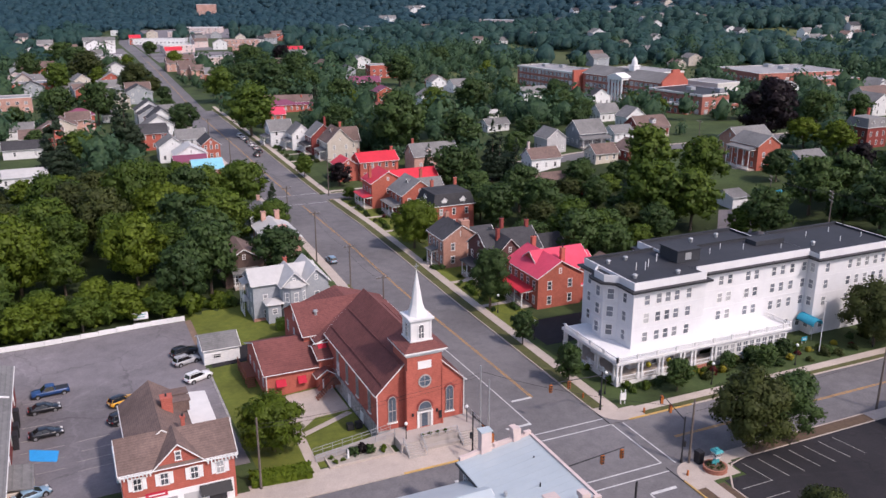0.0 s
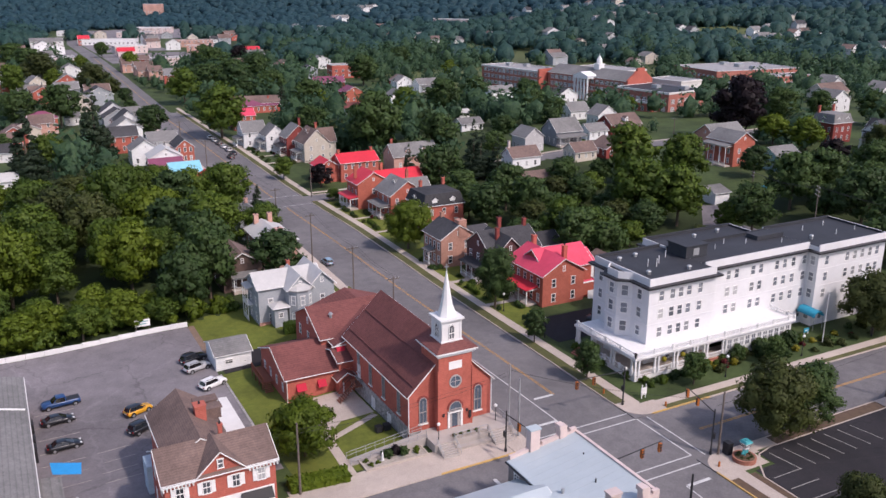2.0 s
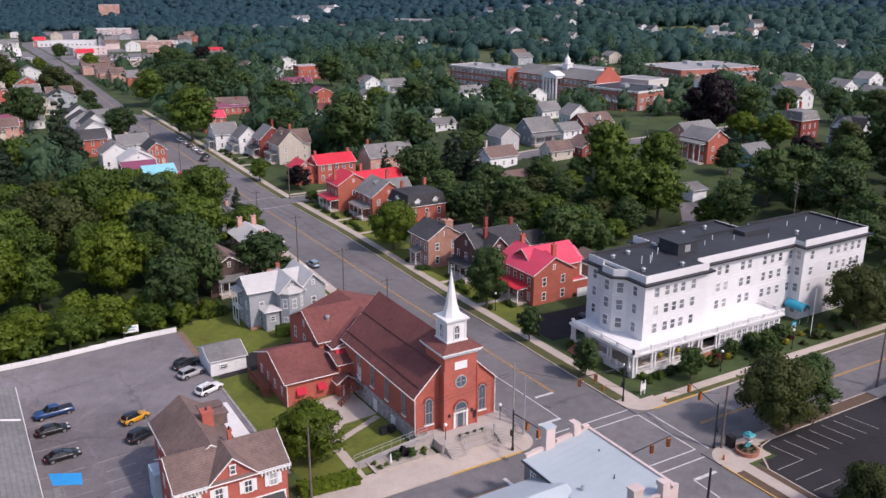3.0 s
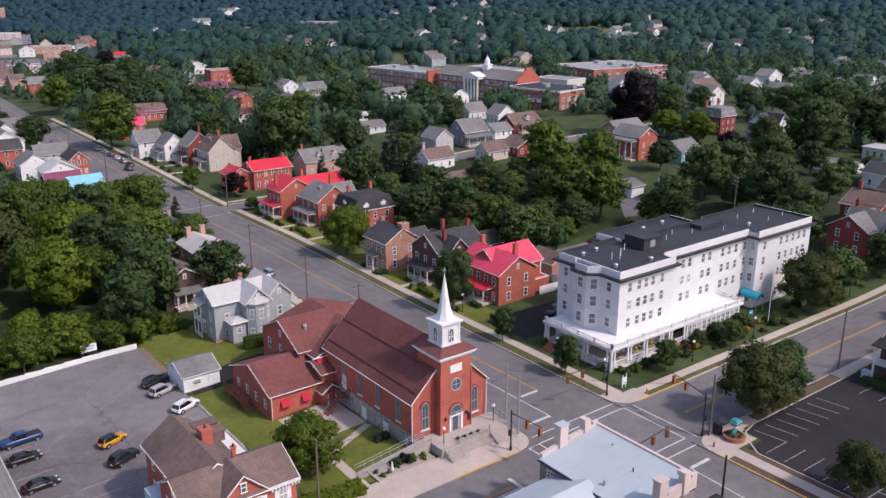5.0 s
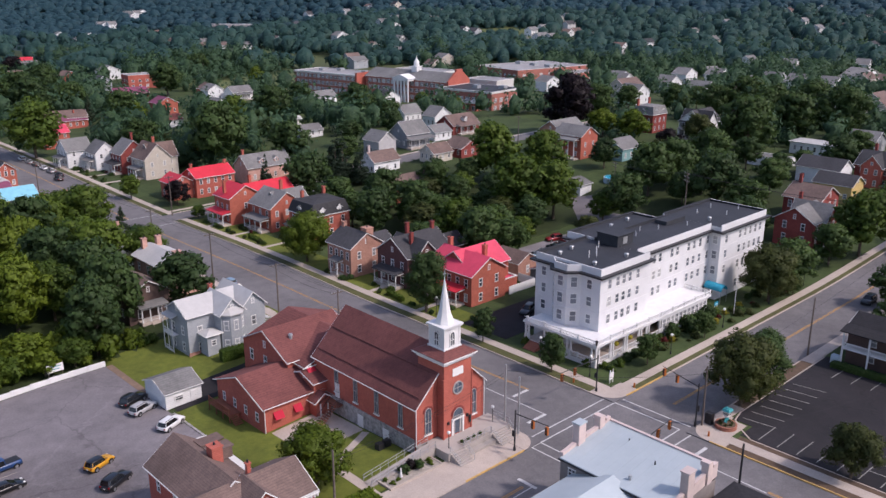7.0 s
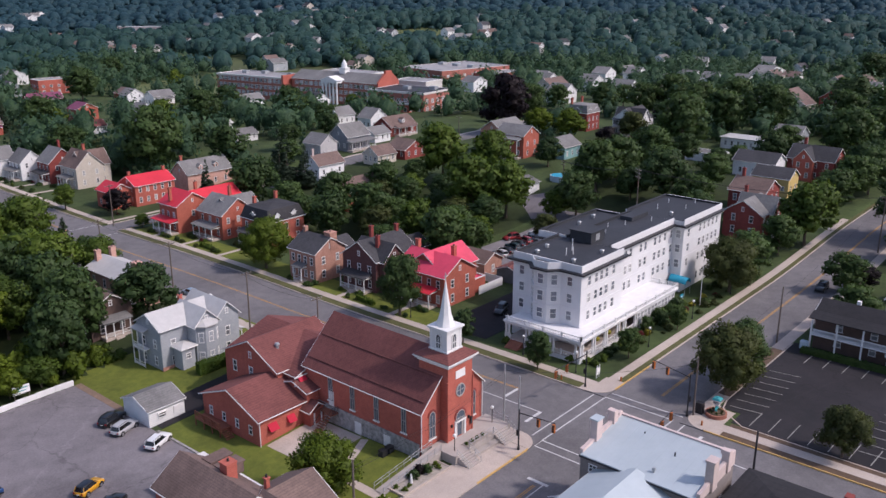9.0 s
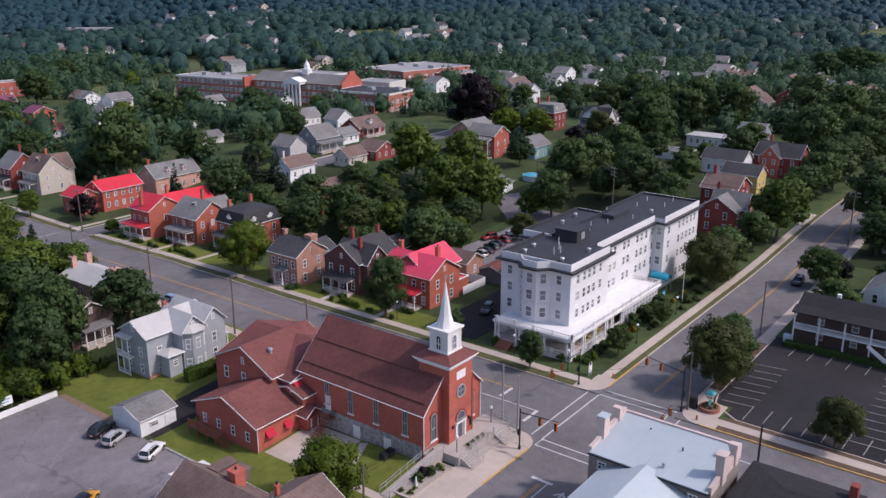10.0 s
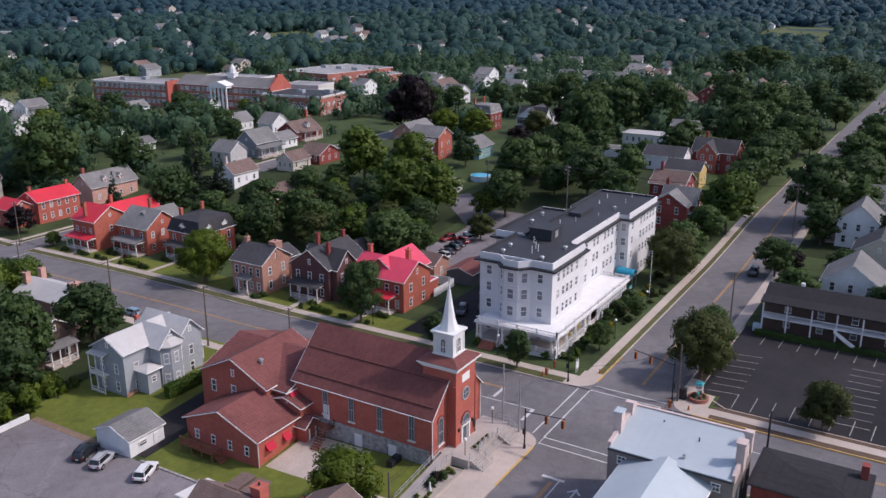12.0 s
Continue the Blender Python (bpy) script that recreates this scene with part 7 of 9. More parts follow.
house("tan gabled house with steep brown roof", 87.5, 286, 9, 10, 6.6, SIDING_CREAM, ROOF_TAUPE, "y", 4.4, {"S": 2, "W": 3}, [("W", 2.4, 6)], [(2.6, 3, 8, 12, BRICK)], more=[(3, 0, 9, 7, 6.6, "x", 4.0, SIDING_CREAM, ROOF_TAUPE, {"S": 2}, 2)])
house("dark red brick house with gray gables", 85.5, 298, 9, 8, 6.6, BRICK_DARK, ROOF_GRAY, "y", 4.0, {"S": 2, "W": 3}, [("W", 2.4, 7, {"rmat": ROOF_DARK})], [(2.6, 3, 8, 12, BRICK_DARK)])
house("white frame house with gray gable roof", 80.5, 308.5, 7.5, 8, 5.8, SIDING_WHITE, ROOF_GRAY, "y", 3.4, {"S": 2, "W": 3}, [("W", 2.2, 6)])
house("pale gray frame house with porch", 75.5, 319, 8.5, 9, 5.8, SIDING_WHITE, ROOF_GRAY, "x", 3.4, {"S": 2, "W": 3}, [("W", 2.2, 6)])
house("small orange brick house", 82.5, 358, 9, 8, 5.8, BRICK_ORANGE, ROOF_SALMON, "x", 2.4)
house("long low brick building with reddish roof", 100.5, 401, 20, 9, 3.4, BRICK, ROOF_PURPLE, "x", 1.9, {"S": 7, "W": 2}, (), [(6, 0, 4, 7, BRICK)], floors=1)

# front walks, steps of planting and low hedges before the houses
ry = random.Random(12)
for y, xf in ((135.2, 74.6), (150.2, 73.0), (163.0, 70.6), (192.0, 79.0), (206.8, 76.2), (219.4, 73.0), (286, 80.4), (298, 78.2), (308.5, 74.2)):
    x0 = 67.7 + lean(y)
    drape("front_walk", x0, xf, y - 0.6, y + 0.6, 0.06, CONCRETE, 2, 0.2, "pale concrete front walk to a porch", "path")
    for k in range(9):
        sy = y + ry.choice((-1, 1)) * ry.uniform(1.4, 4.6)
        r = ry.uniform(0.45, 1.0)
        shrub(xf - ry.uniform(0.2, 1.2) if k < 6 else x0 + ry.uniform(0.6, 1.6), sy, r, r * ry.uniform(0.9, 1.4), ry.choice((LEAF_B, LEAF_A, LEAF_O, LEAF_R if k == 3 else LEAF_B)), "low garden bush before a house")
hedge(70.4, 141.0, 70.9, 146.2, 0.8, 0.9, "low clipped hedge along a front lawn")
hedge(72.6, 197.0, 73.0, 202.4, 0.8, 0.9, "low clipped hedge along a front lawn")

# ---- west side, up the street ----
house("gabled house with turquoise metal roof", 40.5, 269.5, 9, 8, 4.4, SIDING_CREAM, ROOF_TURQ, "x", 2.4, floors=1)
house("small house with bright red roof", 46, 262.5, 6, 6, 3.0, SIDING_WHITE, ROOF_RED, "y", 1.8, floors=1)
house("house with plum metal roof", 37, 280.5, 10, 7, 4.2, BRICK_DARK, ROOF_PURPLE, "x", 2.0, floors=1)
house("white house with light gray roof", 38.5, 290.5, 10, 8, 5.2, SIDING_WHITE, ROOF_WHITE, "y", 2.8)
house("gray roofed frame house", 42.5, 316, 10, 9, 5.6, SIDING_WHITE, ROOF_GRAY, "x", 2.8)
house("orange brick house by the street", 46.8, 303, 6.0, 10, 5.6, BRICK_ORANGE, ROOF_DARK, "y", 2.4)
house("white frame house with gray roof", 34.5, 305, 9, 9, 5.4, SIDING_WHITE, ROOF_GRAY, "y", 3.0)
house("red brick house with dark roof", 31, 329, 10, 8, 6.2, BRICK, ROOF_DARK, "x", 2.8)
house("white gabled house with gray roof", 35, 348, 11, 9, 5.8, SIDING_WHITE, ROOF_GRAY, "y", 3.6)
house("white house with tall gable", 38, 364, 10, 10, 6.2, SIDING_WHITE, ROOF_DARK, "y", 3.8)
house("pale frame house with gray roof", 44, 380, 9, 9, 5.8, SIDING_CREAM, ROOF_GRAY, "x", 3.0)
house("red brick house with white porch", 8.5, 386, 11, 9, 6.0, BRICK_ORANGE, ROOF_PURPLE, "hip", 2.6, porches=[("S", 2.4, 10)])
house("white house with gray roof near pines", -12, 285, 14, 9, 3.4, SIDING_WHITE, ROOF_WHITE, "x", 1.6, floors=1)
house("brick house with brown roof", -8, 345, 11, 9, 4.6, BRICK_DARK, ROOF_TAUPE, "x", 2.6)
house("brown roofed house among trees", 1, 366, 11, 9, 5.2, SIDING_CREAM, ROOF_TAUPE, "y", 2.8)
house("small white bungalow with gray roof", -14, 372, 10, 8, 3.6, SIDING_WHITE, ROOF_GRAY, "x", 2.4, floors=1)

# ---- houses along the side street and behind ----
house("gray frame house with gable roof", 148.7, 243.9, 7.3, 8.2, 5.1, SIDING_ASH, ROOF_GRAY, "y", 2.8)
house("dark gray house with wide porch roof", 164.2, 246.3, 10.4, 9.0, 4.9, SIDING_SLATE, ROOF_GRAY, "x", 3.8, {"S": 4, "W": 3, "E": 3}, [("S", 2.6, 11)])
house("small white bungalow with gray roof", 180.1, 249.6, 8.1, 7.2, 3.1, SIDING_WHITE, ROOF_GRAY, "x", 2.2, floors=1)
house("dark bungalow with low wide gables", 196.3, 255.3, 13.6, 9.1, 3.6, BRICK_DARK, ROOF_TAUPE, "x", 3.2, {"S": 4, "E": 3}, [("S", 2.4, 10, {"rmat": ROOF_TAUPE})], floors=1, dormers=[(0, -4.4, 4.6, "S")])
house("white house with gray gable roof", 203.5, 274.6, 9.2, 7.3, 4.2, SIDING_WHITE, ROOF_GRAY, "y", 3.4)
house("white house with pale roof", 205.4, 295.2, 9.3, 7.5, 3.9, SIDING_WHITE, ROOF_GRAY, "x", 3.0)
house("brown roofed low house", 153.6, 221.3, 8.3, 6.5, 3.1, SIDING_CREAM, ROOF_TAUPE, "x", 2.4, floors=1)
house("white house with gray roof and chimney", 135.7, 227.7, 10.3, 6.6, 4.0, SIDING_WHITE, ROOF_TAUPE, "x", 2.6, chims=[(-4.6, 0, 4, 8.6, STUCCO_PINK)])
house("brick house behind the trees", 124, 201, 15, 8, 4.6, BRICK_ORANGE, ROOF_TAUPE, "x", 2.6)
house("brown bungalow at the side street", 165.6, 220.9, 10.3, 8.4, 3.2, BRICK_DARK, ROOF_TAUPE, "y", 2.6, floors=1)
house("long brick house with two-storey porch", 188.8, 192.8, 8.5, 11, 7.5, BRICK_ORANGE, ROOF_GRAY, "y", 2.6, {"S": 2, "W": 3, "E": 3}, [("W", 2.6, 9.5, {"hgt": 5.8, "posts": 5})], more=[(5.0, 9.5, 13, 9, 7.4, "x", 3.0, BRICK_TAN, ROOF_GRAY, {"W": 3}, 2)])
house("teal cottage with gray roof", 195.5, 180, 9.5, 8.5, 4.0, SIDING_TEAL, ROOF_GRAY, "x", 2.6, floors=1)
house("red brick house with gray mansard roof", 249, 205, 9.2, 9.0, 6.8, BRICK_DARK, ROOF_GRAY, "mansard", 3.0, {"S": 3, "W": 3, "E": 3}, chims=[(3.6, 3, 8, 12, BRICK), (-3.6, 3, 8, 12, BRICK)], dormers=[(-2.2, -4.2, 7.1, "S"), (2.2, -4.2, 7.1, "S"), (-4.3, 0, 7.1, "W")])
house("white gabled farmhouse with dark roof", 250, 184, 12.5, 10, 6.0, SIDING_WHITE, ROOF_DARK, "x", 4.0, {"S": 3, "W": 3, "E": 3}, [("S", 2.2, 11), ("W", 2.2, 8)], more=[(-3.0, -1, 6.5, 11, 6.0, "y", 4.0, SIDING_WHITE, ROOF_DARK, {"S": 2}, 2)])
house("long low white building with pale flat roof", 246.5, 136, 8, 21, 3.6, SIDING_WHITE, ROOF_WHITE, "hip", 0.9, {"W": 9, "S": 3}, floors=1)
house("dark red brick house with gray roof", 158, 102.5, 10, 9, 6.0, BRICK_DARK, ROOF_GRAY, "x", 2.8, {"S": 3, "W": 2, "E": 2}, [("S", 2.2, 7, {"rmat": ROOF_WHITE})], [(3.8, 3, 7, 10.4, BRICK_DARK)], more=[(1.8, -1.2, 5.5, 8.5, 6.0, "y", 3.2, BRICK_DARK, ROOF_GRAY, {"S": 2}, 2)])
house("dark red brick house behind", 171, 107, 10, 9, 6.4, BRICK_DARK, ROOF_TAUPE, "y", 2.6, chims=[(0, 3, 7, 11, BRICK_DARK)])
house("yellow house with dark roof and shutters", 193.5, 110, 7.5, 10, 4.4, SIDING_YELLOW, ROOF_DARK, "y", 2.2, {"W": 4, "S": 2}, floors=1, shutters=BLACK, wh=1.3)
house("red brick house with dark cross gables", 218.5, 107.5, 10, 13, 6.2, BRICK_DARK, ROOF_DARK, "y", 3.2, {"W": 4, "S": 2}, chims=[(2, 4, 7, 11, BRICK_DARK)], more=[(-2.2, 1.5, 9, 5.5, 6.2, "x", 3.0, BRICK, ROOF_DARK, {"W": 2}, 2)])
house("white building with dark roof", 206.5, 119.5, 8.5, 12, 4.4, SIDING_WHITE, ROOF_DARK, "y", 2.4)
house("small white shed behind the lot", 158, 168.5, 5, 8, 2.6, SIDING_WHITE, ROOF_GRAY, "x", 1.2, {"S": 1}, floors=1, category="shed", name="shed")
t = house("open carport with brown roof", 101.5, 128.5, 9, 6, 2.6, SIDING_DARK, ROOF_BROWN, "x", 1.0, {}, floors=1, name="carport", category="carport")
t = house("small brick outbuilding with brown gable roof", 99.0, 137.5, 6, 7, 3.6, BRICK_TAN, ROOF_TAUPE, "y", 1.6, {"S": 1}, floors=1, name="outbuilding", category="shed")
tree("b0", 102.8, 143.4, 4.8, 10.5)
tree("a1", 106.5, 152.5, 5.2, 11.5)
t = solo("garden_fence", Geo().box(-3.9, -0.05, -0.2, 3.9, 0.05, 1.7).box(3.8, 0.05, -0.2, 3.9, 4.5, 1.7), WHITE, 91.6, 128.9, "white board fence beside the drive", "fence")
pl = thing("swimming_pool", 170.5, 164, "round above-ground pool with blue water", "pool")
part("pool_wall", Geo().cyl((0, 0, -0.6), (0, 0, 1.2), 3.0, None, 18), SIDING_BLUE, pl)
part("water", Geo().cyl((0, 0, 1.2), (0, 0, 1.23), 2.8, None, 18), POOL_WATER, pl)


# ---- south of the crossing: blue-roofed building, dark flat roof, motel ----
def build_corner_shop():
    t = thing("corner_building", 38.9, 65.9, "weathered corner building with pale blue roof and stepped stucco gables", "building", 0, 0.0)
    g = Geo()
    wall_panel(g, "W", 0, 0, 8.6, 13.8, 0.8, 10.7, [(-5.3, 8.3, 1.0, 0.9), (5.1, 8.3, 1.0, 0.9), (-5.3, 4.6, 1.0, 1.7), (5.1, 4.6, 1.0, 1.7)])
    for side in "SEN":
        wall_panel(g, side, 0, 0, 8.6, 13.8, 0.8, 10.7, [(-1.2, 6.4, 0.8, 1.3), (1.4, 6.4, 0.8, 1.3)] if side == "S" else [])
    part("wall", g, STUCCO_AGED, t, "weathered gray-brown stucco wall")
    for y, z, h in ((5.3, 9.1, 0.9), (-5.1, 9.1, 0.9), (5.3, 5.4, 1.7), (-5.1, 5.4, 1.7)):
        window(t, pose(-4.3, y, z, 0, 0, 270) @ pose(0, 0.03, 0), 1.0, h, False, TRIM, 2)
    for x in (-1.2, 1.4):
        window(t, pose(x, -6.9, 7.2) @ pose(0, 0.03, 0), 0.8, 1.3, False, TRIM, 2)
    part("roof", Geo().prism([(-4.7, 0, 10.8), (4.1, 0, 12.05), (4.1, 0, 12.21), (-4.7, 0, 10.96)], (0, -6.7, 0), (0, 6.7, 0)), ROOF_BLUE, t, "smooth pale blue metal roof")
    sm = Geo()
    for k in range(12):
        y = -6.1 + 1.1 * k
        sm.prism([(-4.7, 0, 10.965), (4.1, 0, 12.215), (4.1, 0, 12.23), (-4.7, 0, 10.98)], (0, y, 0), (0, y + 0.03, 0))
    part("seams", sm, ROOF_BLUE, t)
    part("gutter", Geo().cyl((-4.75, -6.8, 10.78), (-4.75, 6.8, 10.78), 0.11, None, 6), DARK_METAL, t)
    part("eave_coping", Geo().box(4.1, -6.6, 10.7, 4.45, 6.6, 12.4), STUCCO_PINK, t)
    for y0, y1 in ((6.6, 7.0), (-7.0, -6.6)):
        pf = [(-4.3, 10.5), (4.3, 11.0), (4.3, 12.7), (3.5, 12.7), (3.5, 12.4), (-0.2, 12.1), (-0.2, 11.7), (-2.6, 11.7), (-3.4, 11.5), (-4.3, 11.45)]
        gable = part("parapet", Geo().prism([(x, 0, z) for x, z in reversed(pf)], (0, y0, 0), (0, y1, 0)), STUCCO_PINK, t, "stepped stucco gable parapet")
        ym = (y0 + y1) / 2
        part("chimney", Geo().box(-1.9, ym - 0.45, 10.6, -0.7, ym + 0.45, 13.9), STUCCO_PINK, gable)
        part("chimney_cap", Geo().box(-2.0, ym - 0.55, 13.9, -0.6, ym + 0.55, 14.05), ROOF_BLUE if y0 > 0 else STUCCO_PINK, gable)
        part("chimney", Geo().box(2.0, ym - 0.4, 11.0, 2.9, ym + 0.4, 13.4).box(1.85, ym - 0.5, 13.1, 2.6, ym + 0.5, 13.6), STUCCO_PINK, gable)
    for x, y in ((2.4, 2.7), (0.5, -1.9)):
        part("roof_vent", Geo().cyl((x, y, 11.2), (x, y, 12.15), 0.08, None, 6), DARK_METAL, t)
    part("roof_vent", Geo().cyl((-3.1, -1.3, 10.9), (-3.1, -1.3, 11.5), 0.14, None, 8).cyl((-3.1, -1.3, 11.5), (-3.1, -1.3, 11.75), 0.22, 0.16, 8), STEEL, t)
    block(t, -8.6, 0.2, 8.6, 9.2, 9.5, SIDING_WHITE, ROOF_BLUE, "x", 1.75, {"W": 2, "N": 2}, 2, 1.4, 0.9, z0=0.5, attic=False)
    return t


build_corner_shop()
t = thing("flat_building", 41.2, 52.3, "brick building with black low-pitched roof", "building", 0, 0.0)
block(t, 0, 0, 8.0, 10.8, 9.6, BRICK_DARK, ROOF_BLACK, "hip", 0.7, {"E": 4, "N": 2}, 2, 1.5, 1.0, z0=0.5, first=3.0, trim=DARK_METAL)
part("chimney", Geo().box(2.6, -5.2, 9, 3.6, -4.4, 11.4), BRICK_DARK, t)


def build_motel():
    t = thing("motel", 105.2, 57.3, "two-storey motel with dark roof and white balcony", "motel", 0, 2.2)
    block(t, 1.2, -8.0, 7.5, 40.0, 5.7, SIDING_BROWN, ROOF_BLACK, "y", 1.5, {"W": 7}, 2, 1.5, 1.1, z0=-1, first=0.7, storey=2.7)
    part("gallery", Geo().box(-4.6, -28, 2.55, -2.6, 12, 2.75), WHITE, t)
    part("gallery_roof", Geo().prism([(0, 0, 0.55), (-2.6, 0, 0), (-2.6, 0, 0.15), (0, 0, 0.7)], (-2.5, -28.4, 5.5), (-2.5, 12.4, 5.5)), ROOF_BLACK, t)
    for k in range(11):
        y = -27.9 + 3.98 * k
        part("gallery_post", Geo().box(-4.65, y - 0.12, -0.2, -4.4, y + 0.12, 5.6), WHITE, t)
    r = Geo().box(-4.6, -28, 3.55, -4.5, 12, 3.68).box(-4.6, -28, 2.9, -4.52, 12, 3.0)
    for k in range(130):
        r.box(-4.58, -28 + 0.307 * k, 3.0, -4.53, -27.95 + 0.307 * k, 3.55)
    part("gallery_rail", r, WHITE, t)
    part("gallery_stairs", Geo().prism([(0, 0, 0), (0, 4.2, 2.7), (0, 4.2, 2.4), (0, 0.3, -0.3)], (-5.8, -4, 0), (-4.8, -4, 0)), WHITE, t)
    part("chimney", Geo().box(1.9, 6.5, 6, 2.5, 7.1, 7.7), TRIM, t)
    part("blue_trim", Geo().box(-5.3, 12.0, 0, -4.4, 13.2, 1.3), SIDING_BLUE, t)


build_motel()
hedge(99.5, 70.0, 99.8, 44, 1.3, 0.9, "low clipped dark hedge before the motel", LEAF_B)
house("white gabled house with gray roof behind the motel", 124.5, 57.5, 11, 10, 5.6, SIDING_WHITE, ROOF_GRAY, "x", 3.6, porches=[("S", 2.2, 8)])
house("cream house with gray gable roof", 147, 55, 10, 10, 5.2, SIDING_CREAM, ROOF_DARK, "x", 3.4)
house("white house with steep gables", 166, 61, 11, 9, 6.0, SIDING_WHITE, ROOF_GRAY, "x", 3.8, porches=[("N", 2.2, 8)])
house("cream house with gray roof", 186, 58, 10, 9, 6.0, SIDING_CREAM, ROOF_GRAY, "y", 3.2, porches=[("N", 2.2, 8)])

house("gray gabled house with white chimney", 43, 205, 7, 8, 5.0, SIDING_GRAY, ROOF_GRAY, "y", 2.4, chims=[(0, 3, 6, 8.6, BRICK_PINK)])
house("low garage with gray flat roof", 219, 141, 7, 12, 2.6, SIDING_WHITE, ROOF_GRAY, "flat", 0, {"W": 3}, floors=1, name="garage", category="garage")
house("small white garden shed", 168.6, 324.7, 4.7, 3.8, 2.5, SIDING_WHITE, ROOF_WHITE, "x", 1.0, {"S": 1}, floors=1, name="shed", category="shed")
house("low white cottage with gray roof", 153.2, 292.5, 9.3, 6.5, 2.8, SIDING_WHITE, ROOF_GRAY, "x", 1.8, floors=1)
house("brown roofed white outbuilding", 133.4, 365, 7.8, 6.8, 3.1, SIDING_WHITE, ROOF_BROWN, "x", 2.0, floors=1)
house("orange brick house with plum roof", 148.7, 402.6, 9.8, 8.8, 5.3, BRICK_ORANGE, ROOF_PURPLE, "y", 2.4)
house("white house with gray roof and porch", 201.5, 425.8, 11.8, 8.9, 4.5, SIDING_WHITE, ROOF_GRAY, "x", 2.6, porches=[("S", 2.2, 9)])
house("red brick house with white trim", 199, 453, 10, 8, 4.6, BRICK, ROOF_TAUPE, "y", 2.6)
house("white house before the school", 213.5, 368.7, 13.4, 7.7, 4.4, SIDING_WHITE, ROOF_GRAY, "x", 2.6)
house("white house before the school", 232.5, 341.3, 10.5, 7.6, 4.6, SIDING_WHITE, ROOF_DARK, "y", 3.0)
house("white frame house with dark gable", 36, 390, 11, 9, 6.2, SIDING_WHITE, ROOF_DARK, "y", 3.8)


# ---- the school and other large buildings far off ----
def build_school():
    t = thing("school", 258.9, 326.9, "long brick school with white cupola and portico", "school", -82, 3.6)
    t["far"] = 1
    # local x runs along the front, local -y faces the town

    def wing(cx, cy, w, d, h, roof, rh, rm, n, wall=BRICK_SCHOOL, fl=3, ww=2.5, m=None):
        block(t, cx, cy, w, d, h, wall, rm, roof, rh, {"S": n, "E": max(1, int(d / 5)) if m is None else m}, fl, 2.0, ww, z0=-5, first=1.0, storey=3.3, attic=False, bars=2)
        if roof == "flat":
            part("cornice", Geo().box(cx - w / 2 - 0.25, cy - d / 2 - 0.25, h - 0.7, cx + w / 2 + 0.25, cy - d / 2 - 0.02, h + 0.1).box(cx + w / 2 + 0.02, cy - d / 2 - 0.02, h - 0.7, cx + w / 2 + 0.25, cy + d / 2, h + 0.1), STONE_PALE, t, "pale stone cornice")
    wing(-24, 4, 54, 16, 10.6, "x", 3.6, ROOF_GRAY, 16)
    wing(-77, 2, 48, 20, 10.6, "flat", 0, MEMBRANE_GRAY, 14)
    wing(20.5, -1.5, 31, 23.5, 9.2, "flat", 0, MEMBRANE, 8, BRICK_SCHOOL, 2, 2.4, 5)
    wing(25.5, -15.5, 11, 4.4, 4.8, "flat", 0, MEMBRANE, 3, BRICK, 1, 1.6, 1)
    wing(4, 29, 20, 15, 9.8, "flat", 0, MEMBRANE_GRAY, 0, STONE_PALE, 1, 2.2, 0)
    wing(-40, 30, 34, 18, 11.5, "flat", 0, MEMBRANE_GRAY, 0, BRICK, 1, 2.2, 0)
    part("end_wall", Geo().box(-53.6, -9, -4, -52.4, 12.6, 12.0), BRICK, t, "taller red brick end wall")
    part("end_wall", Geo().box(3.2, -4.6, -4, 4.2, 12.4, 11.0).prism([(0, -4.6, 11.0), (0, 12.4, 11.0), (0, 7, 15.0), (0, 1, 15.0)], (3.2, 0, 0), (4.2, 0, 0)).box(3.1, 1.6, 15, 4.3, 6.4, 16.4), BRICK, t, "stepped red brick gable wall")
    po = part("portico", Geo().box(-28, -8.6, 10.0, -18, -4, 11.2).prism([(-5.4, 0, 0), (5.4, 0, 0), (0, 0, 2.0)], (-23, -8.7, 11.2), (-23, -2, 11.2)), WHITE, t, "white columned portico")
    for k in range(5):
        part("column", Geo().cyl((-27.4 + 2.2 * k, -8, -0.5), (-27.4 + 2.2 * k, -8, 10.0), 0.55, 0.45, 10), WHITE, po)
    cu = part("cupola", Geo().box(-24.8, 2.2, 12, -21.2, 5.8, 16.0).box(-25.1, 1.9, 16.0, -20.9, 6.1, 16.4).cyl((-23, 4, 16.4), (-23, 4, 18.2), 1.5, 1.3, 8).cyl((-23, 4, 18.2), (-23, 4, 20.2), 1.45, 0.25, 8), WHITE, t, "white tapered cupola")
    part("finial", Geo().cyl((-23, 4, 20.0), (-23, 4, 21.4), 0.15, 0.05, 6), WHITE, cu)
    for x, y, z in ((-60, 2, 10.4), (-80, 4, 10.4), (-90, 0, 10.4), (18, -4, 9.0), (29, 2, 9.0)):
        part("rooftop_unit", Geo().box(x, y, z, x + 3, y + 3, z + 1.6), STEEL, t)


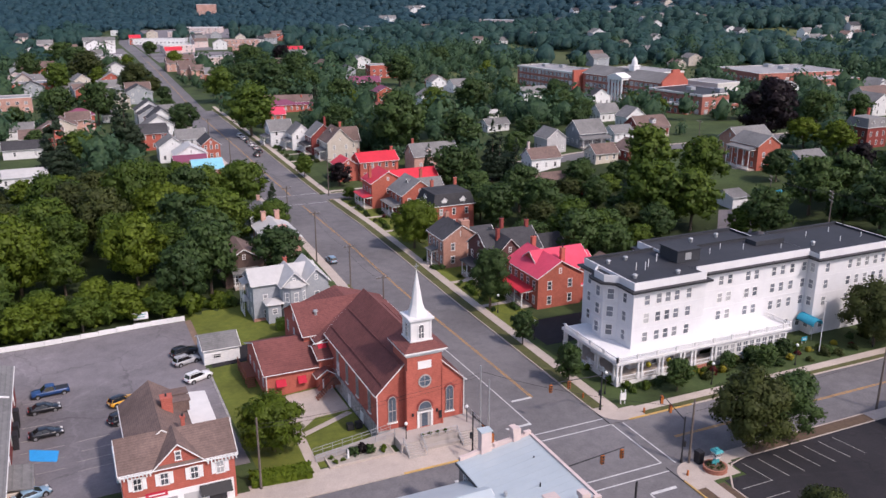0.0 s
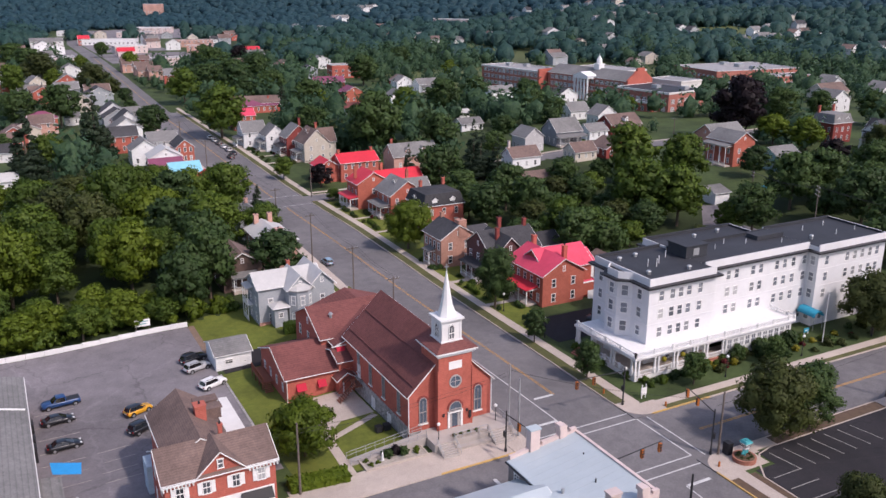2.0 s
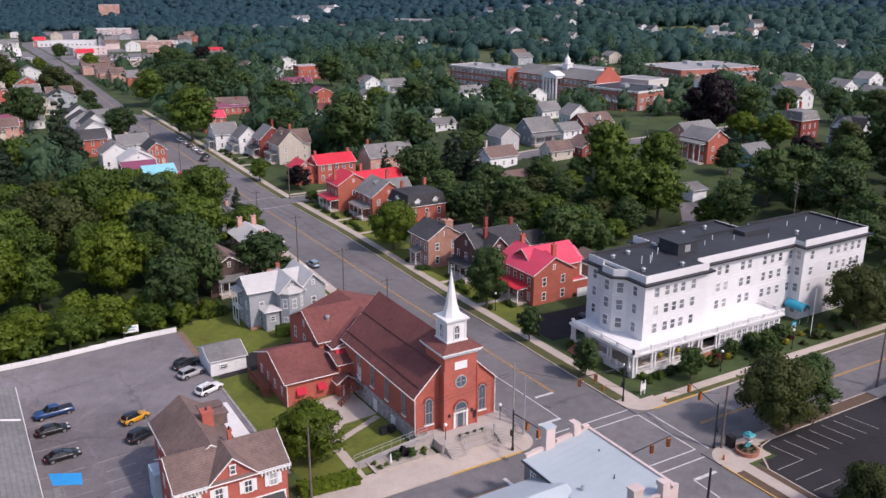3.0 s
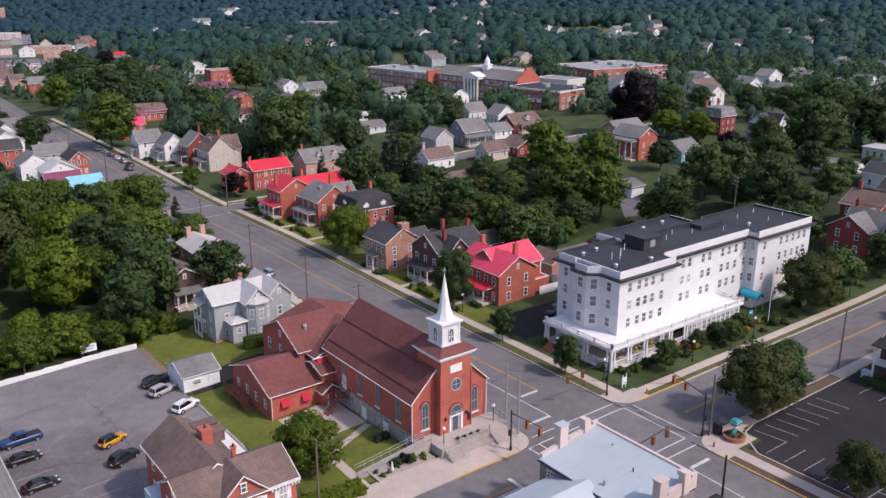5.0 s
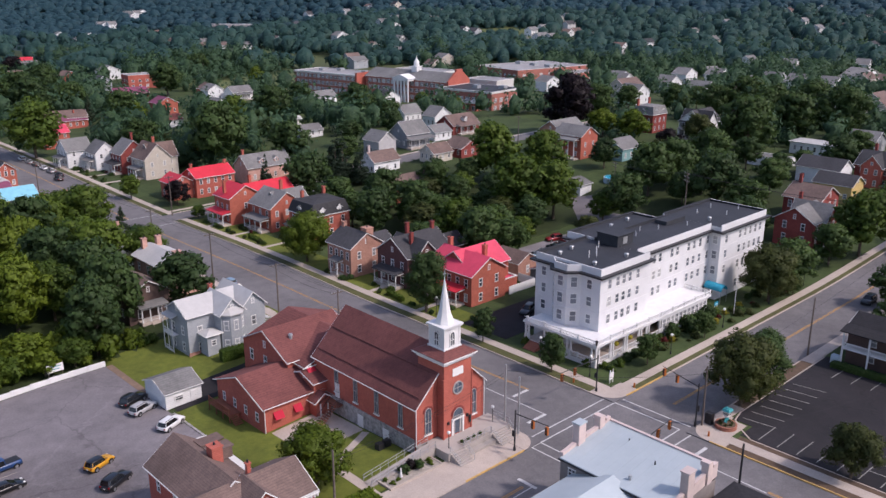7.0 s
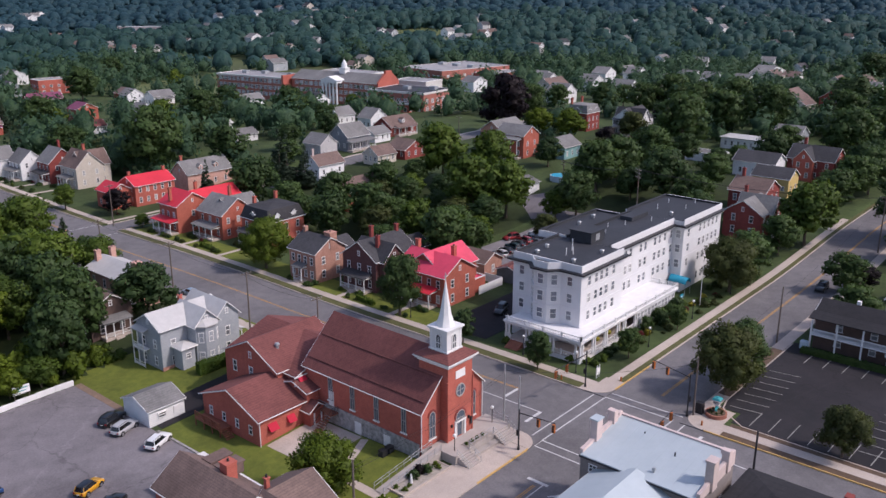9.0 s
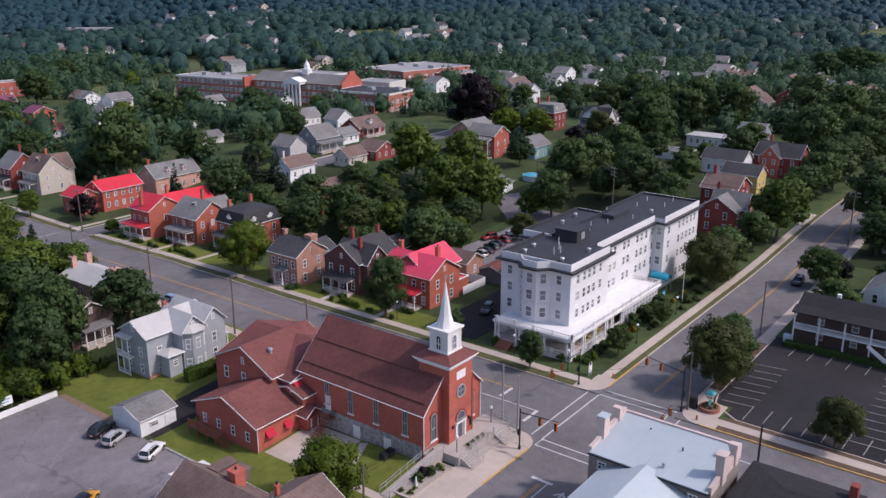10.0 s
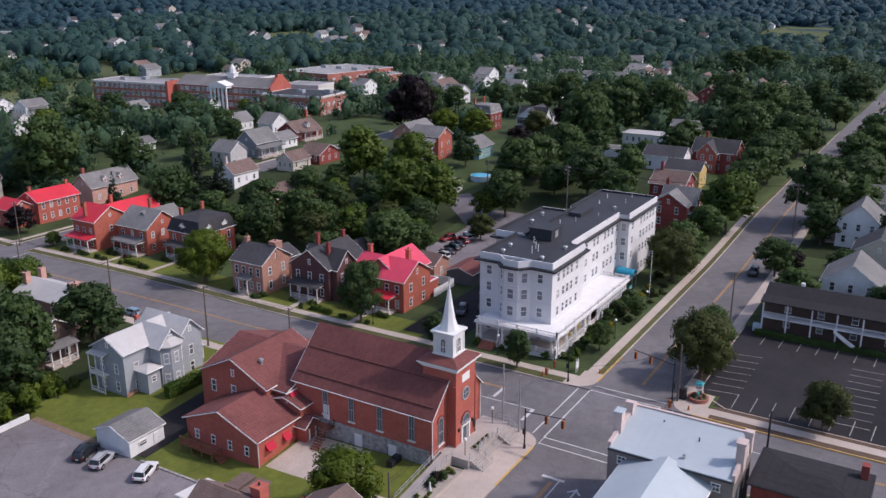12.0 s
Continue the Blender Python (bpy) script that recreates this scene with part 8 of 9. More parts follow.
build_school()
t = thing("school_annex", 400, 396, "wide low brick school building with gray roofs", "school", -97, 0.4)
t["far"] = 1
block(t, 0, 0, 42, 60, 8.0, BRICK_SCHOOL, MEMBRANE_GRAY, "flat", 0, {"S": 9, "E": 8}, 2, 1.5, 2.4, z0=-2, attic=False)
block(t, 28.5, 12, 15, 30, 5.5, BRICK_SCHOOL, MEMBRANE_GRAY, "flat", 0, {"S": 3, "E": 5}, 1, 1.5, 2.4, z0=-2, attic=False)
for x in (-16, -2, 12):
    part("rooftop_unit", Geo().box(x, 0, 7.8, x + 5, 4, 9.6), STEEL, t)


def store(lb, x, y, w, d, h, wl, rm, rz=0):
    house(lb, x, y, w, d, h, wl, rm, "flat" if rm in (MEMBRANE_GRAY, ROOF_WHITE, ROOF_CLAY) else "x", 2.6, {"S": max(3, int(w / 4)), "W": 3, "E": 3}, rz=rz, name="building", category="building", ww=1.6, wh=1.5)


store("square red brick building in town", 191, 520, 18, 12, 8, BRICK, MEMBRANE_GRAY, -5)
store("low building with plum roof", 160.5, 466, 17, 10, 4.4, BRICK_DARK, ROOF_PURPLE, -10)
store("orange brick building behind trees", 152.5, 677, 15, 18, 9, BRICK_ORANGE, ROOF_CLAY, -15)
store("low orange brick building with red roof edge", 173, 670, 15, 14, 7, BRICK_ORANGE, ROOF_RED, -15)
store("long low orange brick building", 162, 818, 34, 14, 6, BRICK_PINK, ROOF_CLAY, -20)
store("low building with faded clay roof", 158, 750, 30, 14, 6, BRICK_PINK, ROOF_CLAY, -18)
store("long low brick house with brown roof", 101, 404, 22, 10, 4.4, BRICK, ROOF_TAUPE, -10)
store("large white hall with gray roof and gables", 43, 862, 27, 12, 6, SIDING_WHITE, ROOF_GRAY)
store("low flat roofed store building", 110, 655, 26, 14, 5, STUCCO_PINK, MEMBRANE_GRAY, 5)
store("low store with red fascia roof", 92, 738, 13, 10, 4.4, STUCCO_PINK, ROOF_RED)
store("long white store with pale roof", 97, 878, 52, 14, 5, SIDING_WHITE, ROOF_WHITE, -20)
store("red brick store front in the valley", 76, 884, 10, 10, 6, BRICK, ROOF_RED)
store("low white commercial building with pale roof", 100, 772, 26, 14, 6, STUCCO_PINK, ROOF_WHITE, 5)
store("red brick shop building with brown roof", 84, 640, 18, 12, 6, BRICK, ROOF_TAUPE)
store("large white roofed store", 165, 1042, 42, 26, 6, STUCCO_PINK, ROOF_WHITE, -22)
store("low gray roofed store by a parking lot", 138, 984, 34, 22, 5, STUCCO_PINK, MEMBRANE_GRAY, -22)
store("white store far up the valley", 76, 1034, 20, 14, 5, SIDING_WHITE, ROOF_WHITE, -20)
store("low pale commercial building", 36, 680, 26, 16, 6, STUCCO_PINK, MEMBRANE_GRAY)
store("pale house with broad gray roof", -4, 728, 22, 11, 5, SIDING_WHITE, ROOF_TAUPE)
store("orange brick commercial building in town", -12, 520, 26, 14, 6, BRICK_ORANGE, MEMBRANE_GRAY)
store("pink brick building in town", -20, 450, 20, 12, 7, BRICK_PINK, MEMBRANE_GRAY)
store("large pinkish building on a bare hillside", 227, 1382, 26, 20, 15, BRICK_PINK, MEMBRANE_GRAY, -20)
store("long pale building on the slope", 499, 908, 92, 12, 5, STUCCO_PINK, ROOF_WHITE, -52)
store("long low building with brown roof on the slope", 402, 976, 44, 14, 3, BRICK_DARK, ROOF_TAUPE, -30)
store("large white hall with brown roof among trees", 359, 736, 22, 14, 6, SIDING_WHITE, ROOF_TAUPE, -30)
store("small orange brick building by the field", 266, 590, 12, 9, 4, BRICK_ORANGE, MEMBRANE_GRAY, -15)

# ---- trees: named places first, then the groves ----
def plant(*places):
    """Trees at their places: kind, x, y, crown radius, height."""
    for kind, x, y, r, h in places:
        tree(kind, x, y, r, h)


plant(("bn", 69.6, 133.4, 4.5, 12.5), ("oval", 66.7, 115.7, 2.2, 6.4), ("oval", 65.4, 99.4, 2.3, 7), ("ca", 71.6, 175.5, 5.8, 11.5), ("an", 76.2, 73.2, 5.2, 10.8), ("bn", 82.8, 73.6, 4.6, 9.8), ("an", 68.8, 54.4, 3.4, 7.4), ("ca", 20.4, 99, 4.7, 8), ("b1", 38.5, 168, 6, 11.5), ("an", 119.6, 90.9, 5.8, 10.8), ("oval", 94.8, 89.9, 1.7, 5), ("oval", 78.7, 90.6, 2.1, 5.6), ("oval", 126.5, 89.4, 1.6, 4.6), ("b1", 131.5, 92.5, 5.5, 10), ("b0", 133.5, 73.3, 4.4, 8.5), ("purple", 139, 71, 3, 4.5))
plant(("b2", 18, 160, 5, 14), ("b1", 24, 166.5, 6, 15.5), ("b2", 26, 180, 6.5, 15), ("a0", 32, 199, 6.5, 14), ("b0", 45.5, 201, 4, 9), ("oval1", 47.5, 209, 2.6, 7), ("b1", 22, 192, 7, 16), ("pine", -20, 262, 5.5, 18), ("purple", 223, 222.6, 10.7, 23.2), ("pine", 21, 318, 7, 28), ("pine1", -1.8, 287, 6.6, 25), ("purple", 76, 246, 4.2, 7.5), ("pine1", 50, 223, 2.6, 9), ("oval1", 69.5, 262, 3.2, 7.5), ("oval1", 73.5, 229, 2.2, 3.8))
plant(("b0", 0.5, 395.4, 7.9, 16.9), ("b1", 15.9, 392.1, 8.8, 19), ("b2", -12.3, 581.5, 8.4, 18), ("b0", 15.3, 604.9, 11, 19), ("b1", 118.2, 558.8, 11, 19), ("b2", 102.5, 442.1, 9, 19), ("b0", 45.5, 352.8, 6.1, 13.2), ("b1", 50.7, 454.5, 3.9, 8.5), ("b2", 46.5, 414.3, 3.6, 7.7), ("b0", 73.6, 735.2, 5.8, 12.6), ("b1", -16.1, 400.4, 4.3, 9.1), ("b2", -7.8, 335.6, 4.1, 8.9), ("b0", 133.7, 508.2, 7.6, 16.4), ("b1", 8.3, 655.2, 11, 19))
plant(("o0", 19.8, 561.8, 11, 19), ("o0", 40.9, 499.9, 9.3, 17), ("o0", 47.2, 482.2, 5.1, 11), ("o0", 39.6, 620.7, 4.9, 10.6), ("o0", 104, 304.8, 4.7, 10.2), ("c1", 23.8, 531.8, 5.6, 12.1), ("c2", 77, 615.1, 6.5, 14.1), ("c0", 47.8, 633.4, 5, 10.8), ("a1", 3.1, 510.5, 8.1, 17.4), ("a2", 76, 440, 8.7, 18.7), ("a0", 69.5, 340, 10.5, 21), ("a1", 4.1, 303.5, 6.1, 13))
plant(("b2", 120.8, 587.7, 10, 19), ("b0", 93, 467.3, 9.3, 18), ("b1", 108.9, 475.8, 9.5, 19), ("b2", 131.9, 510, 10, 19), ("b0", 117.5, 433.4, 7.6, 16.3), ("b1", 101.8, 425, 6.8, 14.5), ("b2", 119, 380.4, 7.8, 16.8), ("b0", 97, 313.7, 7, 15), ("b1", 108, 278, 10.5, 24), ("b2", 184, 471, 9.3, 19), ("b0", 239.5, 540.8, 7.8, 16.7))
plant(("b1", 134.7, 298.3, 6.4, 13.9), ("b2", 163.8, 333.6, 7.9, 16.9), ("b0", 123.2, 260.7, 7.4, 16.0), ("b1", 189.5, 351.2, 6.9, 14.8), ("b2", 193.3, 313.2, 7.8, 16.8), ("b0", 189.4, 287.4, 5.1, 10.9), ("c1", 123.6, 374.4, 4.1, 10.9), ("c2", 242.2, 327.3, 3.5, 7.6), ("c0", 231.5, 294.2, 4.6, 8.4), ("c1", 243.4, 476.5, 5.6, 12.1), ("a2", 145.7, 332.8, 6.7, 14.4), ("pine", 119.4, 229.1, 4.5, 18.8), ("pine1", 112.9, 400.5, 3.3, 13.7), ("pine", 106, 247, 2.5, 10.7))
plant(("b0", 102, 219, 7.2, 15.8), ("b1", 100, 201.7, 5.5, 11.7), ("b2", 110, 195, 6.4, 13.7), ("b0", 96.4, 182, 5.4, 12.2), ("b1", 107.5, 180.1, 6, 13), ("b0", 98.8, 148, 6, 13.3), ("b1", 108.3, 152.9, 5.1, 11.1), ("b2", 124.9, 155.8, 4.7, 10.1), ("c2", 112, 172, 2, 4.6), ("a0", 105.2, 162.5, 5.3, 11.4))
plant(("purple", 152, 622, 7, 15))
plant(("b0", 552.4, 181.2, 10.6, 19), ("b1", 565.7, 155, 11, 19), ("b2", 532.1, 115.9, 11, 19), ("b0", 608.8, 178.6, 10.6, 19))
plant(("b0", 129.8, 196.4, 5.1, 11.1), ("b1", 140.9, 194.7, 4.0, 8.5), ("b2", 128.5, 186, 4.3, 9.4), ("b0", 146.6, 143.5, 6, 13), ("b1", 165, 148.8, 7.1, 15.3), ("b2", 174.8, 147.8, 6.7, 14.4), ("b0", 193.2, 146.7, 6.5, 13.9), ("b1", 164.2, 127.9, 7.1, 15.2), ("b2", 163.4, 137.2, 4.5, 9.7), ("b0", 160, 117.5, 5.2, 11.1), ("b1", 226, 153, 9.4, 20.5), ("b2", 262, 155, 8.6, 18.4), ("b0", 272, 142, 9.4, 20.2), ("b1", 296.8, 190.9, 8.8, 18.9))
plant(("b2", 292.1, 220.9, 6.6, 14.1), ("b0", 264.5, 240.4, 6.9, 14.6), ("b1", 287.6, 241.5, 5.6, 12.1), ("b2", 271.8, 168.4, 8.9, 19.1), ("b0", 300.2, 165.5, 8.6, 18.5), ("b1", 311.9, 222.5, 5.3, 11.3), ("b2", 231, 121, 5.5, 11.9), ("b0", 287.3, 199.3, 7.2, 15.5), ("c1", 226.2, 196, 6.1, 11), ("c2", 226, 209.6, 5.9, 11), ("a0", 148.5, 190.4, 8.2, 17.8), ("a1", 132, 165.8, 8.5, 18.3), ("a2", 157.9, 179.9, 7.2, 15.6))
plant(("a0", 138.1, 159.6, 7.4, 15.9), ("a1", 143, 147.3, 4, 8.7), ("purple", 205, 168.6, 5.1, 10), ("purple", 260, 177, 4.8, 9.8), ("b1", 238.2, 104.1, 9, 20), ("b2", 218, 94.3, 6.6, 14.5), ("b0", 263.4, 95.9, 7.1, 15.4), ("b1", 175.6, 72.2, 8.3, 18.3), ("b2", 179.5, 64, 6.2, 13.3), ("b0", 205, 66.1, 6.4, 13.8), ("b1", 416, 90, 9, 18), ("b2", 365.3, 101.5, 7.7, 16.6), ("b0", 276.1, 69, 5.6, 12.1))
plant(("b1", 238.5, 63, 5.8, 12.4), ("b2", 327.5, 105.9, 7.6, 16.3), ("b0", 415.9, 157.6, 6.3, 13.6), ("a1", 158, 89.5, 7, 15.5), ("pine", 265.6, 118, 3.4, 14.5), ("b0", 188, 92.5, 5.6, 12), ("b1", 300, 98, 7, 14), ("b2", 226, 66, 5.5, 12), ("b0", 148.5, 92, 4.6, 9.5), ("b1", 180, 122, 5, 10.5), ("b2", 240, 157, 6, 12.5), ("b0", 283, 108, 7, 14.5))

plant(("b1", 215, 91.5, 6.5, 14), ("b2", 236, 70, 7, 15), ("b0", 262, 91.5, 7, 15), ("b1", 288, 70, 7, 14), ("b2", 180, 69, 6, 13), ("b0", 160, 68.5, 5, 10.5))
plant(("pine", 121.4, 228.2, 4.2, 17), ("pine", 124.5, 223.5, 3.6, 13), ("b1", 190, 306, 7, 13.5), ("b0", 150, 262, 4.6, 9.5), ("b1", 173, 266, 4.6, 10), ("b2", 137, 247, 4.4, 9))
plant(("b0", 228, 93, 6.5, 14), ("b2", 247, 93.5, 6, 12.5), ("b1", 204, 93, 6, 13), ("b2", 270, 88.5, 5, 10), ("o0", 128, 140.5, 3.4, 7), ("b1", 312, 112, 9, 18), ("b0", 292, 122, 8, 17), ("b2", 340, 132, 9, 18), ("b1", 335, 88.8, 7, 14))
KEEP = []                                # built-up rectangles that stay clear of trees
for ob in list(scene.objects):
    if ob.parent is None and ob.get("category") in ("house", "building", "church", "hotel", "school", "garage", "motel", "shed", "carport", "parking lot", "driveway", "pool"):
        pts = [o.matrix_basis @ Vector(c) if o.parent is None else ob.matrix_basis @ o.matrix_basis @ Vector(c) for o in (ob, *ob.children) if o.type == "MESH" for c in o.bound_box]
        if pts:
            KEEP.append((min(p.x for p in pts), max(p.x for p in pts), min(p.y for p in pts), max(p.y for p in pts)))


def free(x, y, r):
    q = 0.8 if y < 330 else 0.3
    if y < 1000 and WEST + lean(y) - r * q - 1 < x < EAST + lean(y) + r * q + 1 or SOUTH - r < y < NORTH + r and x < 700 or ROAD2_S - r * 0.6 < y < ROAD2_N + r * 0.6 and EAST < x < 330:
        return False
    return not any(x0 - r * 0.6 < x < x1 + r * 0.6 and y0 - r * 0.6 < y < y1 + r * 0.6 for x0, x1, y0, y1 in KEEP)


rnd = random.Random(7)
PLACED = [(ob.location.x, ob.location.y, 5.0 * ob.scale.x) for ob in scene.objects if ob.parent is None and ob.name.startswith("tree")]


def grove(x0, x1, y0, y1, n, r0, r1, keys, hf=2.2, tight=0.75, cover=free):
    k = 0
    for _ in range(n * 14):
        if k >= n:
            break
        x, y, r = rnd.uniform(x0, x1), rnd.uniform(y0, y1), rnd.uniform(r0, r1)
        if not cover(x, y, r) or len(PLACED) > 330 or any((x - a0) ** 2 + (y - b0) ** 2 < (tight * (r + c0)) ** 2 for a0, b0, c0 in PLACED):
            continue
        PLACED.append((x, y, r))
        tree(rnd.choice(keys), x, y, r, min(19, r * hf * rnd.uniform(0.9, 1.15)))
        k += 1


grove(-45, 22, 157.5, 166, 20, 2.6, 4.4, ("w1", "c1", "w0"), 1.7, 0.5)
grove(-55, 44, 165, 228, 52, 4.6, 7.6, ("w0", "w2", "w0", "w3", "w1", "b2"), 2.3, 0.56)
grove(-55, 46, 228, 262, 26, 3.6, 5.6, ("a0", "a2", "c0", "o0"), 1.7, 0.6)
grove(94, 150, 152, 198, 13, 3.4, 5.4, ("b0", "b1", "a2", "b2", "o0"), 1.8, 0.72)
grove(150, 240, 112, 178, 14, 3.4, 5.6, ("b0", "b1", "b2", "o0"), 2.0, 0.85)
grove(100, 150, 40, 72, 4, 3.5, 5.0, ("b0", "b1"), 1.9, 0.9)
grove(150, 260, 20, 66, 10, 4, 6.5, ("m1", "b2", "b1"), 2.0, 0.85)
for k in range(70):                      # rank bushes behind the lot wall and along the wood's edge
    x, y = rnd.uniform(-40, 20), rnd.uniform(157.0, 166)
    r = rnd.uniform(1.6, 3.2)
    shrub(x, y, r, r * rnd.uniform(1.1, 1.6), rnd.choice((LEAF_C, LEAF_A, LEAF_C)), "rank green bush behind the wall")
for k in range(16):
    x, y = rnd.uniform(20, 27), rnd.uniform(157.5, 163)
    r = rnd.uniform(0.9, 1.8)
    shrub(x, y, r, r * 1.2, rnd.choice((LEAF_C, LEAF_A)), "rank green bush by the lawn")

# ---- far houses, scattered along the valley and up the slopes ----
WALLS = (SIDING_WHITE, SIDING_WHITE, SIDING_CREAM, SIDING_GRAY, BRICK, BRICK_ORANGE, SIDING_GRAY, STUCCO_PINK)
ROOFS = (ROOF_GRAY, ROOF_GRAY, ROOF_TAUPE, ROOF_TAUPE, ROOF_DARK)
WORDS = {SIDING_WHITE: "white frame", SIDING_CREAM: "cream frame", BRICK: "red brick", BRICK_ORANGE: "orange brick", SIDING_GRAY: "gray frame", STUCCO_PINK: "pale stucco"}
RWORDS = {ROOF_GRAY: "gray roof", ROOF_WHITE: "pale metal roof", ROOF_TAUPE: "brown roof", ROOF_DARK: "dark roof"}


def far_houses(x0, x1, y0, y1, n, where):
    k = 0
    for _ in range(n * 20):
        if k >= n:
            break
        x, y = rnd.uniform(x0, x1), rnd.uniform(y0, y1)
        w, d, h = rnd.uniform(8, 13), rnd.uniform(8, 10), rnd.choice((3.6, 5.6, 5.8))
        if not free(x, y, 11) or x < WEST - 30 and y < 420:
            continue
        KEEP.append((x - w / 2, x + w / 2, y - d / 2, y + d / 2))
        wl, rm = rnd.choice(WALLS if "valley" in where else WALLS[:4]), rnd.choice(ROOFS)
        house(f"{WORDS[wl]} house with {RWORDS[rm]} {where}", x, y, w, d, h, wl, rm, rnd.choice("xy"), rnd.uniform(2.4, 3.6), {"S": 2, "W": 2} if math.hypot(x, y) < 440 else {"S": 2}, rz=rnd.choice((0, 0, -8, 12)), floors=1 if h < 4 else 2)
        k += 1


def far_row(rows, wl, rm, words, roof="y", h=5.6, floors=2):
    for x, y, w, d in rows:
        KEEP.append((x - w / 2, x + w / 2, y - d / 2, y + d / 2))
        house(words, x, y, w, d, h, wl, rm, roof, min(w, d) * 0.34, {"S": 2, "W": 2} if math.hypot(x, y) < 500 else {"S": 2}, floors=floors)


far_row([(20.8, 401, 6, 6), (9.5, 508, 10, 8), (-8.5, 561, 12, 9)], SIDING_WHITE, ROOF_GRAY, "small white frame house in the valley", "x", 3.4, 1)
far_row([(37.2, 507, 11, 9), (37.5, 590, 13, 10), (37, 820, 14, 10), (197, 580, 13, 9), (191.7, 435.5, 9, 8), (158, 368.8, 9, 8)], SIDING_WHITE, ROOF_GRAY, "large white gabled house in the valley")
far_row([(36.2, 380, 11, 9), (38.4, 459, 13, 10), (-10.5, 500, 12, 9)], SIDING_GRAY, ROOF_DARK, "gray gabled house with dark roof")
far_row([(7.6, 377, 9, 8), (82, 590, 13, 9), (77, 618, 11, 10)], BRICK_PINK, ROOF_TAUPE, "faded brick house with brown roof in the valley", "x")
far_row([(-3.2, 353, 9, 8), (37.2, 366, 10, 8), (15, 480, 10, 8)], BRICK, ROOF_TAUPE, "red brick house with brown roof in town")
far_row([(310, 916, 12, 9), (330, 930, 10, 9), (409, 1089, 12, 9), (466, 1136, 12, 9), (484, 1150, 10, 9), (320, 1000, 12, 9), (334, 955, 13, 9), (478, 708, 14, 10), (489, 690, 12, 9), (548, 712, 12, 9), (486, 628, 12, 9)], SIDING_WHITE, ROOF_GRAY, "white gabled house among the far trees")
far_row([(-11.7, 330, 14, 7)], SIDING_WHITE, ROOF_DARK, "low white house with dark roof", "x", 3.4, 1)
far_row([(372.8, 305.9, 12, 10), (352.3, 244.7, 10, 11), (312.8, 256.3, 11, 10), (461, 297, 14, 10), (466, 263, 12, 11), (470, 250, 11, 10), (470, 231, 13, 10), (528, 238, 30, 12), (320, 159, 9, 9), (374.8, 277.7, 12, 10), (391.1, 320.7, 12, 9), (463, 158, 12, 10), (446, 311.1, 13, 10)], SIDING_WHITE, ROOF_GRAY, "white frame house with gray roof among trees")
far_row([(337.1, 277.9, 16, 10), (365, 166, 13, 10), (501, 172, 14, 10), (486, 182, 12, 10), (508, 227, 14, 10)], SIDING_CREAM, ROOF_TAUPE, "cream house with brown roof among trees", "x")
far_row([(379, 151, 13, 10), (424, 128, 22, 11)], BRICK_DARK, ROOF_TAUPE, "dark brick house among trees", "x")
far_row([(262, 130, 10, 9)], SIDING_GRAY, ROOF_GRAY, "gray outbuilding with gray roof", "y", 3.6, 1)
far_row([(446, 858, 12, 9), (584, 841, 11, 9), (568, 752, 12, 9), (595, 764, 11, 9), (613, 582, 11, 9), (713, 468, 11, 9), (798, 508, 11, 9), (790, 477, 12, 9), (833, 418, 12, 9), (793, 385, 12, 9)], SIDING_WHITE, ROOF_GRAY, "white house in a clearing on the slope", "x", 5.0)
far_row([(404, 1092, 10, 9), (412, 1080, 10, 9), (468, 1160, 10, 9), (476, 1148, 10, 9), (609, 870, 10, 9), (640, 806, 11, 9), (582, 544, 14, 10), (588, 536, 10, 9), (733, 634, 11, 9)], SIDING_WHITE, ROOF_GRAY, "white house on the wooded slope", "x")
far_row([(75, 612, 8, 8), (78, 566, 9, 8), (83, 560, 8, 8), (39.5, 473, 12, 9)], BRICK_PINK, ROOF_TAUPE, "narrow pink brick house along the main street", "x")
far_houses(74, 190, 520, 620, 5, "in the valley")
far_houses(-60, 50, 430, 620, 20, "in the valley")
far_houses(-60, 50, 620, 960, 22, "in the valley")
far_houses(330, 560, 90, 330, 8, "among trees")
far_houses(70, 240, 620, 1050, 14, "in the valley")
far_houses(330, 760, 480, 900, 30, "on the wooded slope")
far_houses(520, 1000, 150, 480, 26, "on the wooded slope")
far_houses(230, 520, 20, 74, 16, "among trees")


# ---- far woods: one mass of small crowns ----
SIGHT = []
for x0, x1, y0, y1 in KEEP:
    cx, cy = (x0 + x1) / 2, (y0 + y1) / 2
    far = math.hypot(cx - 45, cy + 20)
    if far > 300:
        SIGHT.append((cx, cy, (cx - 45) / far, (cy + 20) / far, max(x1 - x0, y1 - y0) / 2 + 1))


def shows(x, y):
    """True where a tree would stand in a house's yard, open towards the crossing."""
    if any(x0 - 7 < x < x1 + 1 and y0 - 7 < y < y1 + 1 for x0, x1, y0, y1 in KEEP):
        return True
    return any(-38 < (x - cx) * ux + (y - cy) * uy < 6 and abs((x - cx) * uy - (y - cy) * ux) < half for cx, cy, ux, uy, half in SIGHT)


